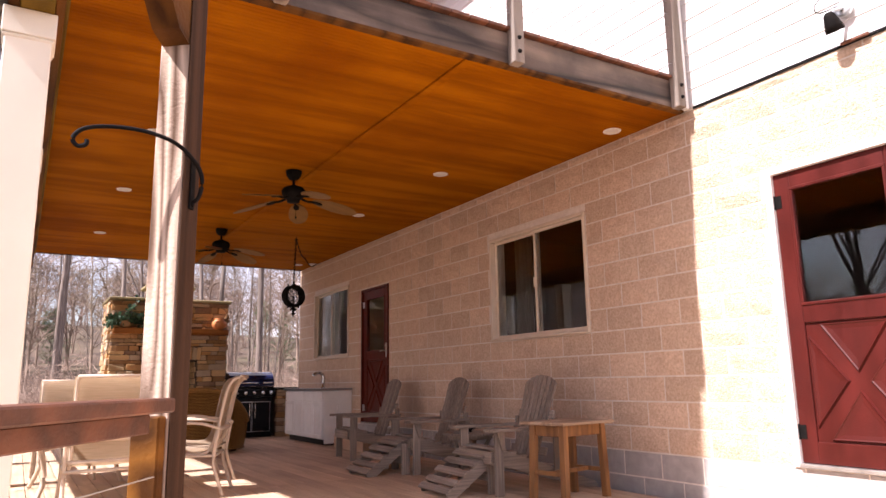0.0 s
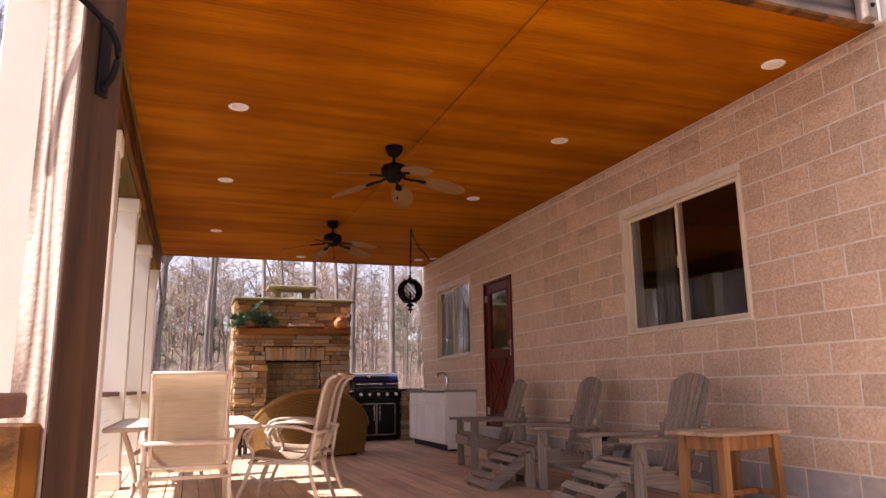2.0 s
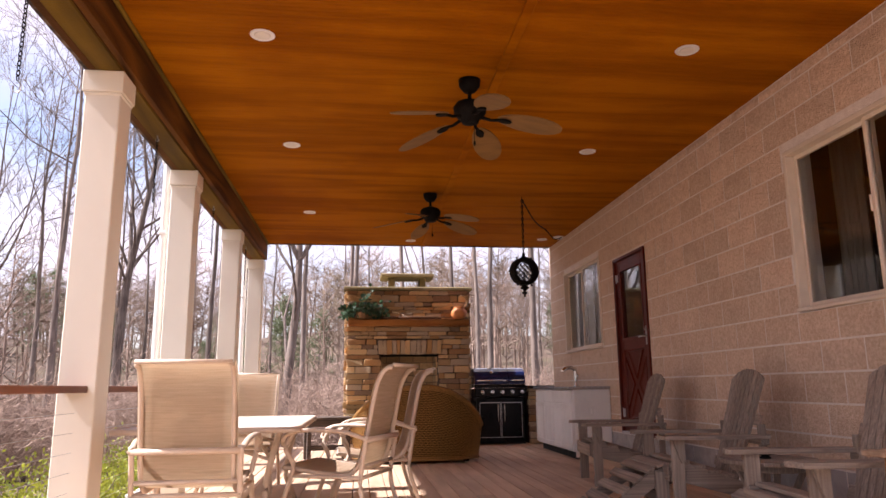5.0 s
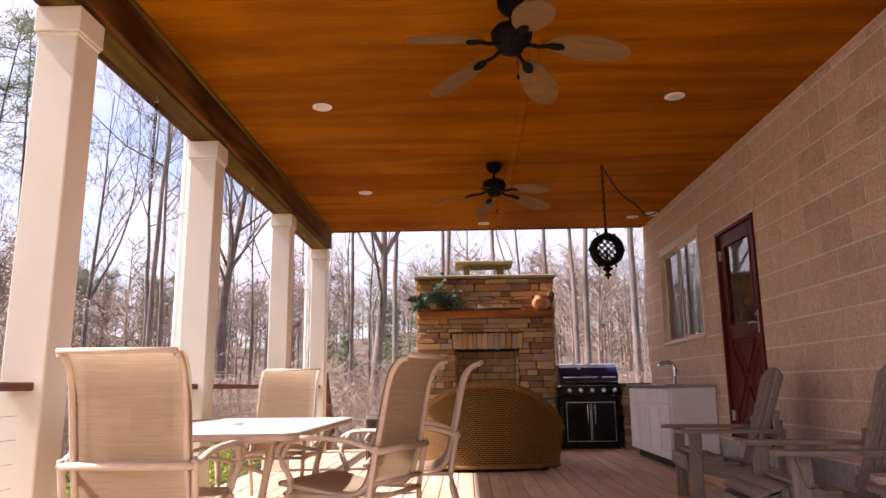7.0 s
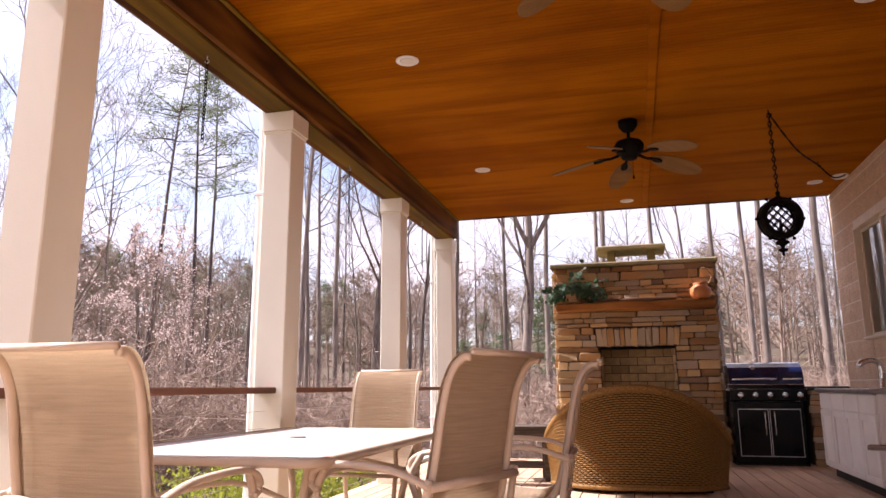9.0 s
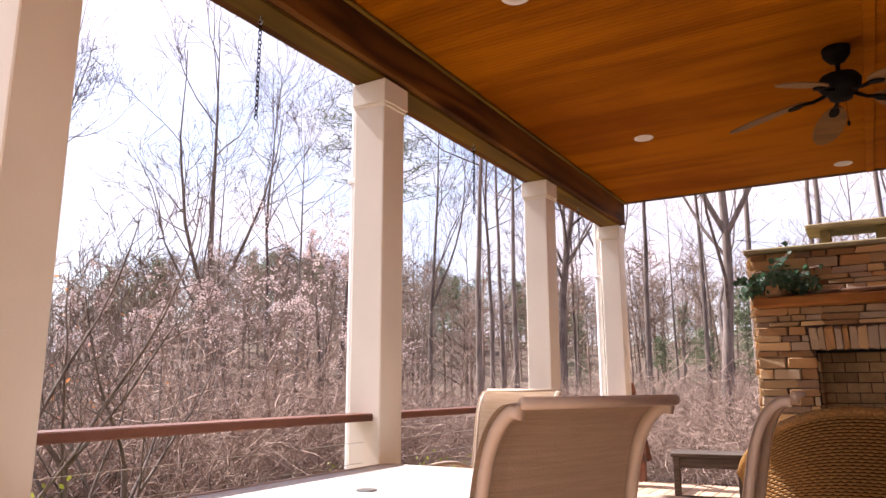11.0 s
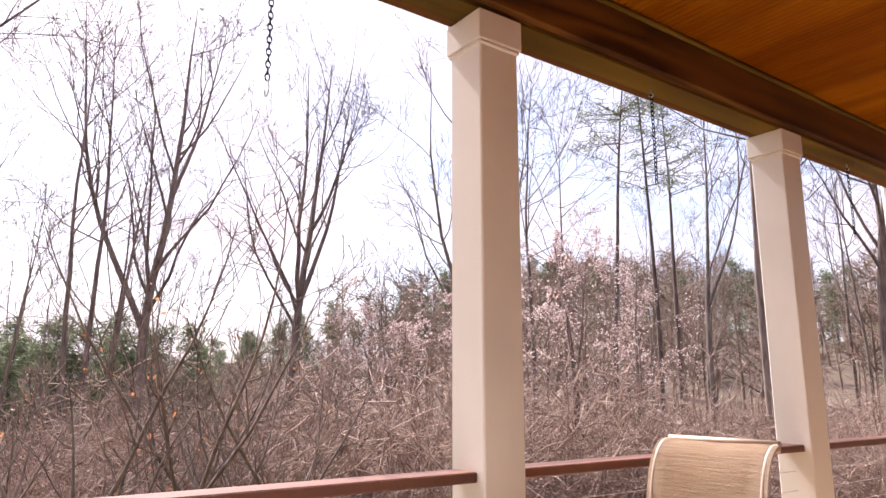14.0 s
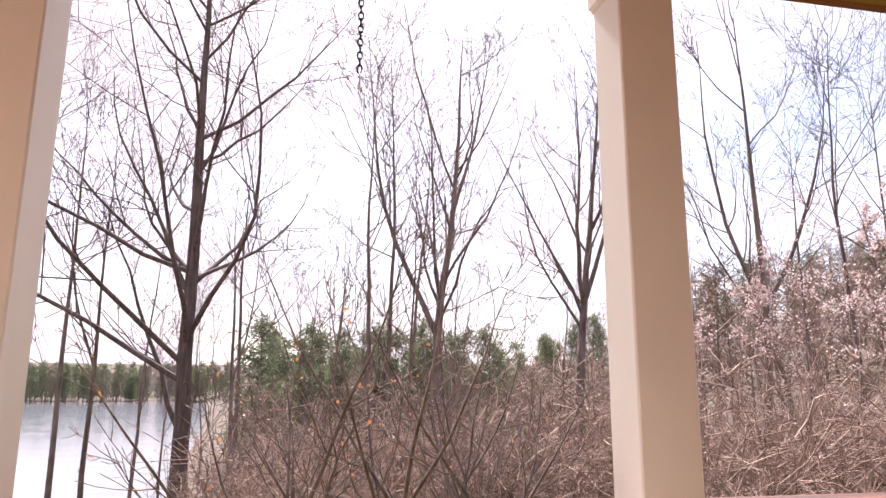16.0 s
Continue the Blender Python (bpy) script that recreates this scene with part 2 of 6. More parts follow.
# openings in the house wall: y from, y to, z from, z to
OPENINGS = {"window_1": (4.83, 6.42, 1.34, 2.495), "window_2": (10.41, 11.96, 1.33, 2.50), "door_1": (8.98, 9.90, BASE, 2.335), "door_2": (1.98, 2.95, BASE, 2.375)}


def terrain(x, y):
    dx, dy = x - 2.0, y - 7.0
    r = math.hypot(dx, dy)
    yaw = math.degrees(math.atan2(-dx, dy))
    s = min(max((-x - 1.5) / 30.0, 0), 1)
    z = -0.75 - 2.9 * s * s * (3 - 2 * s)
    u = min(max((r - 22) / 110.0, 0), 1)
    u = u * u * (3 - 2 * u)
    z += u * (16 * math.exp(-((yaw - 46) / 21) ** 2) + 9 * math.exp(-((yaw - 5) / 30) ** 2) + 7 * math.exp(-((yaw + 45) / 50) ** 2))
    shore = 2.6 - 0.12 * (-x - 34)
    if x < -28:
        w = min(max((shore - y) / 6.0, 0), 1) * min((-28 - x) / 6.0, 1)
        z = z * (1 - w) + (-5.2 - min(r, 320) * 0.0) * w
    if r > 300:
        z += (r - 300) * 0.045
    return z + 0.25 * noise.noise((x * 0.11, y * 0.11, 0))


def build_ground():
    radii = [0.0, 3, 6, 9, 12, 15, 18, 21, 24, 28, 32, 37, 43, 50, 58, 68, 80, 95, 112, 132, 155, 185, 220, 260, 300, 350, 420, 520, 700, 1000, 1500]
    seg = 120
    verts, faces = [], []
    for r in radii:
        for k in range(seg):
            a = 2 * math.pi * k / seg
            x, y = 2 + r * math.cos(a), 7 + r * math.sin(a)
            verts.append((x, y, terrain(x, y)))
    for i in range(len(radii) - 1):
        for k in range(seg):
            a, b = i * seg + k, i * seg + (k + 1) % seg
            faces.append((a, b, b + seg, a + seg))
    return tagged(raw_part("ground", verts, faces, M_SOIL, None, "", True), "leaf-covered woodland ground sloping to a lake", "ground", kind="structure")


build_ground()
M_WATER = surface("lake_water", (0.10, 0.12, 0.14), (0.14, 0.16, 0.18), (0.5, 0.5, 0.5), 0.12, bump=0.12, fine=1.3, vary=0.0)
bm = bm_new()
lake = [bm.verts.new(p) for p in ((-26, -420, -4.0), (-26, 60, -4.0), (-640, 60, -4.0), (-640, -420, -4.0))]
bm.faces.new(lake)
tagged(part("water", bm, M_WATER), "pale calm lake water beyond the trees", "water", kind="structure")


def slab_with_holes(bm, x0, x1, y0, y1, z0, z1, holes):
    """A wall slab across x0..x1 with holes (y, y, z, z) through it."""
    ys = sorted({y0, y1, *[h[0] for h in holes], *[h[1] for h in holes]})
    zs = sorted({z0, z1, *[h[2] for h in holes], *[h[3] for h in holes]})
    for ya, yb in zip(ys, ys[1:]):
        run = None
        for za, zb in zip(zs, zs[1:]):
            inside = any(h[0] <= (ya + yb) / 2 <= h[1] and h[2] <= (za + zb) / 2 <= h[3] for h in holes)
            if not inside:
                run = (run[0], zb) if run else (za, zb)
            if inside and run:
                box(bm, x0, x1, ya, yb, run[0], run[1])
                run = None
        if run:
            box(bm, x0, x1, ya, yb, run[0], run[1])


bm = bm_new()
slab_with_holes(bm, WALL + 0.0035, WALL + 0.21, -3.0, BACK + 0.1, -0.8, CEIL + 0.02, list(OPENINGS.values()))
wall_house = tagged(part("wall_house", bm, M_MORTAR), "tan split-face concrete block house wall with pale mortar", "wall", kind="structure")

# upper storey siding, lap by lap
bm = bm_new()
z = CEIL + 0.015
while z < 6.2:
    prof = [(0, 0), (0.012, 0.0), (0.004, 0.155), (0, 0.155)]
    a = [bm.verts.new((WALL + 0.02 - p[0] - 0.012, -3.0, z + p[1])) for p in prof]
    b = [bm.verts.new((WALL + 0.02 - p[0] - 0.012, BACK + 0.1, z + p[1])) for p in prof]
    for i in range(4):
        bm.faces.new((a[i], a[(i + 1) % 4], b[(i + 1) % 4], b[i]))
    bm.faces.new(a[::-1])
    bm.faces.new(b)
    z += 0.15
box(bm, WALL + 0.02, WALL + 0.21, -3.0, BACK + 0.1, CEIL + 0.021, 6.2)
tagged(part("wall_upper", bm, M_SIDING), "white lap siding on the upper storey", "wall", kind="structure")
tagged(one_box("trim", WALL - 0.012, WALL + 0.015, -3.0, FRONT - 0.1, CEIL - 0.006, CEIL + 0.012, M_BLACK), "thin dark flashing strip between blocks and siding", "trim", kind="structure")

# rooms behind the windows, their dimness put into one dark brown colour
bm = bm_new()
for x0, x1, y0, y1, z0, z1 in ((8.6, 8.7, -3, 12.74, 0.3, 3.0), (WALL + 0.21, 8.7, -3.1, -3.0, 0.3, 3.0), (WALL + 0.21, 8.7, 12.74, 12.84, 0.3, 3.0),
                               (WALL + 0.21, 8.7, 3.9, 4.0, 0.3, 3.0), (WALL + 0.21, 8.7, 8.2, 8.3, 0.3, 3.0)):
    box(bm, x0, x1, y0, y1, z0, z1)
tagged(part("wall_inner", bm, M_IN), "inner room walls behind the windows, coloured dark as if unlit", "wall", kind="structure")
tagged(one_box("floor_inner", WALL + 0.21, 8.6, -3, 12.74, 0.2, 0.3, M_IN), "inner room floor coloured dark as if unlit", "floor", kind="structure")
tagged(one_box("ceiling_inner", WALL + 0.21, 8.7, -3.1, 12.84, 3.0, 3.1, M_IN), "inner room ceiling coloured dark as if unlit", "ceiling", kind="structure")
tagged(one_box("wall_end", WALL + 0.21, 8.7, BACK + 0.0, BACK + 0.1, -0.8, 6.2, M_SIDING), "plain end wall of the house", "wall", kind="structure")
tagged(one_box("roof", WALL - 0.5, 9.2, -3.4, BACK + 0.5, 6.2, 6.35, M_RIM), "dark flat roof edge of the house", "roof", kind="structure")
tagged(one_box("wall_side", WALL + 0.21, 8.7, -3.2, -3.1, -0.8, 6.2, M_SIDING), "plain side wall of the house", "wall", kind="structure")

# porch ceiling: two sheets of beaded board with a seam batten
def beaded_sheet(V, F, x0, x1, y0, y1, pitch=0.0406, gap=0.0055, deep=0.0035):
    line, y = [], y0
    while y < y1 - pitch:
        line += [(y, CEIL), (y + pitch - gap, CEIL), (y + pitch - gap * 0.75, CEIL + deep), (y + pitch - gap * 0.25, CEIL + deep)]
        y += pitch
    line += [(y, CEIL), (y1, CEIL)]
    o = len(V)
    for y, z in line:
        V += [(x0, y, z), (x1, y, z)]
    for k in range(len(line) - 1):
        F.append((o + 2 * k, o + 2 * k + 2, o + 2 * k + 3, o + 2 * k + 1))
    o = len(V)
    V += [(x, y, z) for z in (CEIL + 0.008, CEIL + 0.02) for x, y in ((x0, y0), (x1, y0), (x1, y1), (x0, y1))]
    F += [(o, o + 3, o + 2, o + 1), (o + 4, o + 5, o + 6, o + 7)] + [(o + k, o + (k + 1) % 4, o + 4 + (k + 1) % 4, o + 4 + k) for k in range(4)]


V, F = [], []
beaded_sheet(V, F, 0.03, 2.425, FRONT + 0.02, BACK)
beaded_sheet(V, F, 2.435, WALL + 0.01, FRONT + 0.02, BACK)
bm = bm_new()
box(bm, 2.397, 2.463, FRONT + 0.03, BACK, CEIL - 0.016, CEIL + 0.003, 0.004)
bm.verts.index_update()
o = len(V)
V += [tuple(v.co) for v in bm.verts]
F += [tuple(o + v.index for v in f.verts) for f in bm.faces]
bm.free()
tagged(raw_part("ceiling", V, F, M_CEIL), "orange-stained grooved plywood porch ceiling", "ceiling", kind="structure")

# upper deck: joists' rim, boards, edge beam
rim = thing("upper_deck", "weathered wooden upper deck edge above the porch", "deck", kind="structure")
one_box("rim_board", -0.2, 4.44, FRONT - 0.02, FRONT + 0.02, CEIL + 0.004, CEIL + 0.235, M_RIM, rim, 0.004)
one_box("drip_strip", -0.2, 4.46, FRONT - 0.03, FRONT + 0.03, CEIL - 0.02, CEIL + 0.002, M_BEAM, rim, 0.003, "pale stained edge strip")
for i in range(32):
    x0 = -0.3 + i * 0.149
    one_box("deck_board", x0, x0 + 0.144, FRONT - 0.06, BACK + 0.04, CEIL + 0.24, CEIL + 0.265, M_RAIL, rim, 0.003)
beam = thing("porch_beam", "dark-stained wooden beam carried by the cream columns", "beam", kind="structure")
one_box("beam_core", -0.19, 0.012, FRONT + 0.02, BACK - 0.01, 2.787, CEIL + 0.15, M_BEAM, beam, 0.004)
one_box("inner_board", 0.012, 0.055, FRONT + 0.03, BACK - 0.012, 2.79, CEIL - 0.002, M_BEAM, beam, 0.004)
one_box("outer_soffit", -0.19, -0.142, FRONT + 0.03, BACK - 0.02, 2.774, 2.786, M_BEAM, beam, 0.003)
one_box("soffit", -0.138, 0.010, FRONT + 0.03, BACK - 0.02, 2.768, 2.786, M_SOFFIT, beam, 0.003, "olive-stained underside board")
one_box("crown_strip", 0.0555, 0.082, FRONT + 0.03, BACK - 0.014, CEIL - 0.032, CEIL - 0.003, M_SOFFIT, beam, 0.008)
one_box("outer_fascia", -0.235, -0.193, FRONT + 0.02, BACK, 2.80, CEIL + 0.236, M_RIM, beam, 0.004)
one_box("end_board", 0.03, WALL - 0.01, BACK + 0.002, BACK + 0.04, CEIL - 0.012, CEIL + 0.236, M_RIM, beam, 0.004)

# columns
COLUMNS = (3.76, 6.08, 8.07, 10.43, 12.47)


def build_column():
    t = thing("column", "cream-painted boxed porch column with square cap and base", "column", group="porch columns")
    one_box("shaft", -0.103, 0.103, 0.013, 0.219, 0.0, 2.64, M_COL, t, 0.006)
    one_box("cap", -0.118, 0.118, -0.002, 0.234, 2.632, 2.767, M_COL, t, 0.004)
    one_box("cap_mould", -0.111, 0.111, 0.005, 0.227, 2.612, 2.634, M_COL, t, 0.007)
    one_box("plinth", -0.117, 0.117, -0.001, 0.233, 0.0, 0.15, M_COL, t, 0.006)
    return t


first = build_column()
first.matrix_basis = pose(-0.092, COLUMNS[0], 0)
for y in COLUMNS[1:]:
    copy_thing(first, pose(-0.092, y, 0))

# rails between the columns, with steel cables
for y0, y1 in zip(COLUMNS, COLUMNS[1:]):
    rail = thing("cable_railing", "brown wooden rail over thin steel cables between columns", "railing", (-0.092, 0, 0), group="railing bays")
    one_box("rail_cap", -0.072, 0.062, y0 + 0.219, y1 + 0.013, 0.85, 0.889, M_RAIL, rail, 0.005)
    for k in range(7):
        bm = bm_new()
        tube(bm, ((0, y0 + 0.2, 0.11 + k * 0.105), (0, y1 + 0.02, 0.11 + k * 0.105)), 0.0016, 5)
        part("cable", bm, M_STEEL, rail)

# deck floor, board by board
deck_floor = thing("floor", "tan wooden deck boards running along the house", "floor", kind="structure")
joists = bm_new()
for k in range(26):
    box(joists, -0.239 if -2.4 + k * 0.6 < BACK + 0.3 else 1.15, WALL, -2.4 + k * 0.6, -2.36 + k * 0.6, -0.22, -0.031)
box(joists, -0.28, -0.24, -2.4, BACK + 0.35, -0.24, -0.031)
part("joist", joists, M_BEAM, deck_floor)


def build_deck():
    rng = random.Random(5)
    w = 0.1425
    n = int((WALL + 0.3) / w)
    for i in range(n):
        x0 = -0.28 + i * w
        cuts = [-2.4, rng.choice((0.6, 1.8, 3.0)), rng.choice((5.4, 6.6, 7.8)), rng.choice((10.2, 11.4)), BACK + (0.38 if x0 < 1.1 else 2.6)]
        for a, b in zip(cuts, cuts[1:]):
            one_box("board", x0, x0 + w - 0.006, a + 0.002, b - 0.002, -0.03, 0.0, M_DECK, deck_floor, 0.003)


build_deck()


# ---------------------------------------------------------------- windows and doors
def ring_frame(name, y0, y1, z0, z1, w, x0, x1, material, parent, bevel=0.004, sides="lrtb"):
    bm = bm_new()
    if "b" in sides:
        box(bm, x0, x1, y0, y1, z0, z0 + w, bevel)
    if "t" in sides:
        box(bm, x0, x1, y0, y1, z1 - w, z1, bevel)
    lo, hi = z0 + (w if "b" in sides else 0), z1 - (w if "t" in sides else 0)
    box(bm, x0, x1, y0, y0 + w, lo, hi, bevel)
    box(bm, x0, x1, y1 - w, y1, lo, hi, bevel)
    return part(name, bm, material, parent)


def build_window(name, label, open_side):
    y0, y1, z0, z1 = OPENINGS[name]
    t = thing(name, label, "window", kind="structure")
    ring_frame("window_frame", y0 + 0.002, y1 - 0.002, z0 + 0.002, z1 - 0.002, 0.032, WALL - 0.014, WALL + 0.09, M_WFRAME, t)
    one_box("window_sill", WALL - 0.03, WALL - 0.015, y0 + 0.003, y1 - 0.003, z0 + 0.004, z0 + 0.026, M_WFRAME, t, 0.004)
    mid = (y0 + y1) / 2
    for k, (a, b, x) in enumerate(((y0 + 0.036, mid + 0.016, WALL + 0.012), (mid - 0.016, y1 - 0.036, WALL + 0.05))):
        ring_frame("sash", a, b, z0 + 0.036, z1 - 0.036, 0.03, x, x + 0.03, M_WFRAME, t, 0.003)
        pane = one_box("pane", x + 0.012, x + 0.018, a + 0.028, b - 0.028, z0 + 0.064, z1 - 0.064, M_GLASS, t)
        pane.visible_shadow = False
    bm = bm_new()
    tube(bm, ((WALL + 0.004, mid + 0.012, (z0 + z1) / 2 - 0.05), (WALL + 0.004, mid + 0.012, (z0 + z1) / 2 + 0.05)), 0.007, 6)
    part("latch", bm, M_WFRAME, t)
    return t


build_window("window_1", "almond-framed sliding window with dark glass in the block wall", 0)
build_window("window_2", "almond-framed sliding window above the outdoor sink", 1)


def curtain(y0, y1, z0, z1):
    bm = bm_new()
    n = 26
    rows = []
    for z in (z0, (z0 + z1) / 2, z1):
        rows.append([bm.verts.new((WALL + 0.33 + 0.025 * math.sin(k * 1.35), y0 + (y1 - y0) * k / n, z)) for k in range(n + 1)])
    for a, b in zip(rows, rows[1:]):
        for k in range(n):
            bm.faces.new((a[k], a[k + 1], b[k + 1], b[k]))
    bmesh.ops.solidify(bm, geom=bm.faces[:], thickness=0.004)
    return tagged(part("curtain", bm, M_CURTAIN, None, "", True), "pale gathered curtain hanging behind the window glass", "curtain", group="curtains")


curtain(6.08, 6.36, 1.1, 2.6)
curtain(4.86, 5.05, 1.1, 2.6)
curtain(11.6, 11.9, 1.1, 2.6)


def triangle_panel(parent, a, b, c, x, material):
    """A raised triangular panel with a sloped moulding round it; corners in y, z."""
    bm = bm_new()
    cy, cz = (a[0] + b[0] + c[0]) / 3, (a[1] + b[1] + c[1]) / 3
    rings = []
    for s, dx in ((1.0, 0.0), (0.93, -0.016), (0.86, -0.010), (0.62, -0.006)):
        rings.append([bm.verts.new((x + dx, cy + (p[0] - cy) * s, cz + (p[1] - cz) * s)) for p in (a, b, c)])
    for r0, r1 in zip(rings, rings[1:]):
        for k in range(3):
            bm.faces.new((r0[k], r0[(k + 1) % 3], r1[(k + 1) % 3], r1[k]))
    bm.faces.new(rings[-1])
    bm.faces.new(rings[0][::-1])
    bmesh.ops.recalc_face_normals(bm, faces=bm.faces[:])
    part("panel", bm, material, parent)


def build_door(name, label, material, casing, casing_w, handle_low):
    y0, y1, z0, z1 = OPENINGS[name]
    t = thing(name, label, "door", kind="structure")
    ring_frame("door_casing", y0 + 0.002, y1 - 0.002, z0 + 0.002, z1 - 0.002, casing_w, WALL - 0.018, WALL + 0.12, casing, t, 0.004, "lrt")
    one_box("threshold", WALL - 0.03, WALL + 0.14, y0 + casing_w, y1 - casing_w, z0 + 0.002, z0 + 0.028, M_STEEL, t, 0.003)
    a, b, lo, hi = y0 + casing_w + 0.003, y1 - casing_w - 0.003, z0 + 0.03, z1 - casing_w - 0.003
    gx, st = WALL + 0.012, 0.115
    mid = lo + (hi - lo) * 0.50
    bm = bm_new()
    box(bm, gx, gx + 0.045, a, a + st, lo, hi, 0.004)
    box(bm, gx, gx + 0.045, b - st, b, lo, hi, 0.004)
    box(bm, gx, gx + 0.045, a + st, b - st, hi - st, hi, 0.004)
    box(bm, gx, gx + 0.045, a + st, b - st, mid - 0.07, mid + 0.05, 0.004)
    box(bm, gx, gx + 0.045, a + st, b - st, lo, lo + 0.14, 0.004)
    box(bm, gx + 0.016, gx + 0.04, a + st, b - st, lo + 0.14, mid - 0.07)
    part("leaf", bm, material, t)
    ring_frame("glazing_bead", a + st - 0.004, b - st + 0.004, mid + 0.046, hi - st + 0.004, 0.022, gx - 0.008, gx + 0.03, material, t, 0.004)
    pane = one_box("pane", gx + 0.016, gx + 0.022, a + st + 0.016, b - st - 0.016, mid + 0.066, hi - st - 0.016, M_GLASS, t)
    pane.visible_shadow = False
    pa, pb, plo, phi = a + st + 0.012, b - st - 0.012, lo + 0.152, mid - 0.082
    cy, cz, g = (pa + pb) / 2, (plo + phi) / 2, 0.05
    px = gx + 0.016
    triangle_panel(t, (pa + g * 1.6, phi), (pb - g * 1.6, phi), (cy, cz + g), px, material)
    triangle_panel(t, (pa + g * 1.6, plo), (cy, cz - g), (pb - g * 1.6, plo), px, material)
    triangle_panel(t, (pa, plo + g * 1.3), (pa, phi - g * 1.3), (cy - g * 1.2, cz), px, material)
    triangle_panel(t, (pb, plo + g * 1.3), (cy + g * 1.2, cz), (pb, phi - g * 1.3), px, material)
    for zz in (lo + 0.2, hi - 0.2):
        bm = bm_new()
        tube(bm, ((gx - 0.006, b + 0.002, zz - 0.05), (gx - 0.006, b + 0.002, zz + 0.05)), 0.008, 8)
        box(bm, gx - 0.004, gx - 0.001, b - 0.05, b, zz - 0.045, zz + 0.045)
        part("hinge", bm, M_BLACK if casing_w > 0.045 else M_STEEL, t)
    bm = bm_new()
    hz = lo + handle_low
    box(bm, gx - 0.006, gx, a + 0.03, a + 0.09, hz - 0.09, hz + 0.11, 0.002)
    tube(bm, spline(((gx - 0.004, a + 0.06, hz), (gx - 0.05, a + 0.06, hz), (gx - 0.055, a + 0.10, hz), (gx - 0.05, a + 0.17, hz - 0.004)), 5), 0.010, 8)
    lathe(bm, ((0.02, -0.01), (0.024, 0.0), (0.02, 0.012)), 12, (gx - 0.008, a + 0.06, hz + 0.07))
    part("door_handle", bm, M_STEEL, t, "brushed steel lever handle")
    return t


build_door("door_1", "dark red wooden door with glazed upper half and crossed lower panel", M_DOOR2, M_DOOR2, 0.032, 1.02)
build_door("door_2", "red wooden door with white casing, glazed top and X panel", M_DOOR, M_WHITE, 0.05, 0.98)
tagged(one_box("step", WALL - 0.42, WALL + 0.005, 8.93, 9.95, 0.0, 0.17, M_DECK, None, 0.006), "low wooden step below the back door", "step", kind="structure")


# ---------------------------------------------------------------- woods
def bark(name, dark, pale, stain):
    return surface(name, dark, pale, (16, 16, 1.6), 0.95, bump=0.7, fine=18, stain=stain, stain_size=0.9, stain_amount=0.55, vary=0.22)


M_BARK = bark("grey_brown_bark", (0.08, 0.06, 0.05), (0.24, 0.188, 0.156), (0.30, 0.25, 0.212))
M_BARK_DARK = bark("dark_bark", (0.05, 0.036, 0.03), (0.15, 0.112, 0.094), (0.19, 0.155, 0.13))
M_TWIG = surface("dry_twig", (0.13, 0.080, 0.056), (0.52, 0.38, 0.30), (3, 3, 3), 0.9, bump=0.2, vary=0.1)
M_FARTWIG = surface("far_twig", (0.14, 0.094, 0.070), (0.38, 0.275, 0.22), (0.25, 0.25, 0.25), 0.9, bump=0.1, stain=(0.17, 0.15, 0.08), stain_size=0.08, stain_amount=0.6, vary=0.0)


def leaf_material(name, c1, c2, size=1.5):
    m = surface(name, c1, c2, (size, size, size), 0.6, bump=0.1, vary=0.12)
    n, l = m.node_tree.nodes, m.node_tree.links
    tr, mx = n.new("ShaderNodeBsdfTranslucent"), n.new("ShaderNodeMixShader")
    tr.inputs["Color"].default_value = (*[min(c * 1.3, 1) for c in c2], 1)
    mx.inputs[0].default_value = 0.3
    l.new(n["Principled BSDF"].outputs[0], mx.inputs[1])
    l.new(tr.outputs[0], mx.inputs[2])
    l.new(mx.outputs[0], n["Material Output"].inputs["Surface"])
    return m


M_PINE = leaf_material("pine_needles", (0.07, 0.095, 0.045), (0.16, 0.19, 0.10))
M_SHRUB = leaf_material("yellow_green_leaves", (0.07, 0.12, 0.012), (0.34, 0.36, 0.045), 9)
M_BUD = leaf_material("dry_leaf_and_bud", (0.42, 0.10, 0.06), (0.62, 0.27, 0.10), 2)
M_BLOSSOM = leaf_material("pale_pink_buds", (0.52, 0.40, 0.37), (0.70, 0.58, 0.545), 2)


def limb(V, F, pts, rads, seg):
    base = len(V)
    n = len(pts)
    for i, p in enumerate(pts):
        d = (pts[min(i + 1, n - 1)] - pts[max(i - 1, 0)]).normalized()
        s = d.cross(Vector((0.31, 0.95, 0.05))).normalized()
        u = s.cross(d)
        for k in range(seg):
            a = 2 * math.pi * k / seg
            V.append(tuple(p + rads[i] * (math.cos(a) * s + math.sin(a) * u)))
    for i in range(n - 1):
        for k in range(seg):
            a, b = base + i * seg + k, base + i * seg + (k + 1) % seg
            F.append((a, b, b + seg, a + seg))


def sway(rng, p, d, length, steps, wander, lift):
    pts = [p.copy()]
    d = d.normalized()
    for _ in range(steps):
        d = (d + Vector((rng.gauss(0, wander), rng.gauss(0, wander), rng.gauss(0, wander) + lift))).normalized()
        pts.append(pts[-1] + d * (length / steps))
    return pts


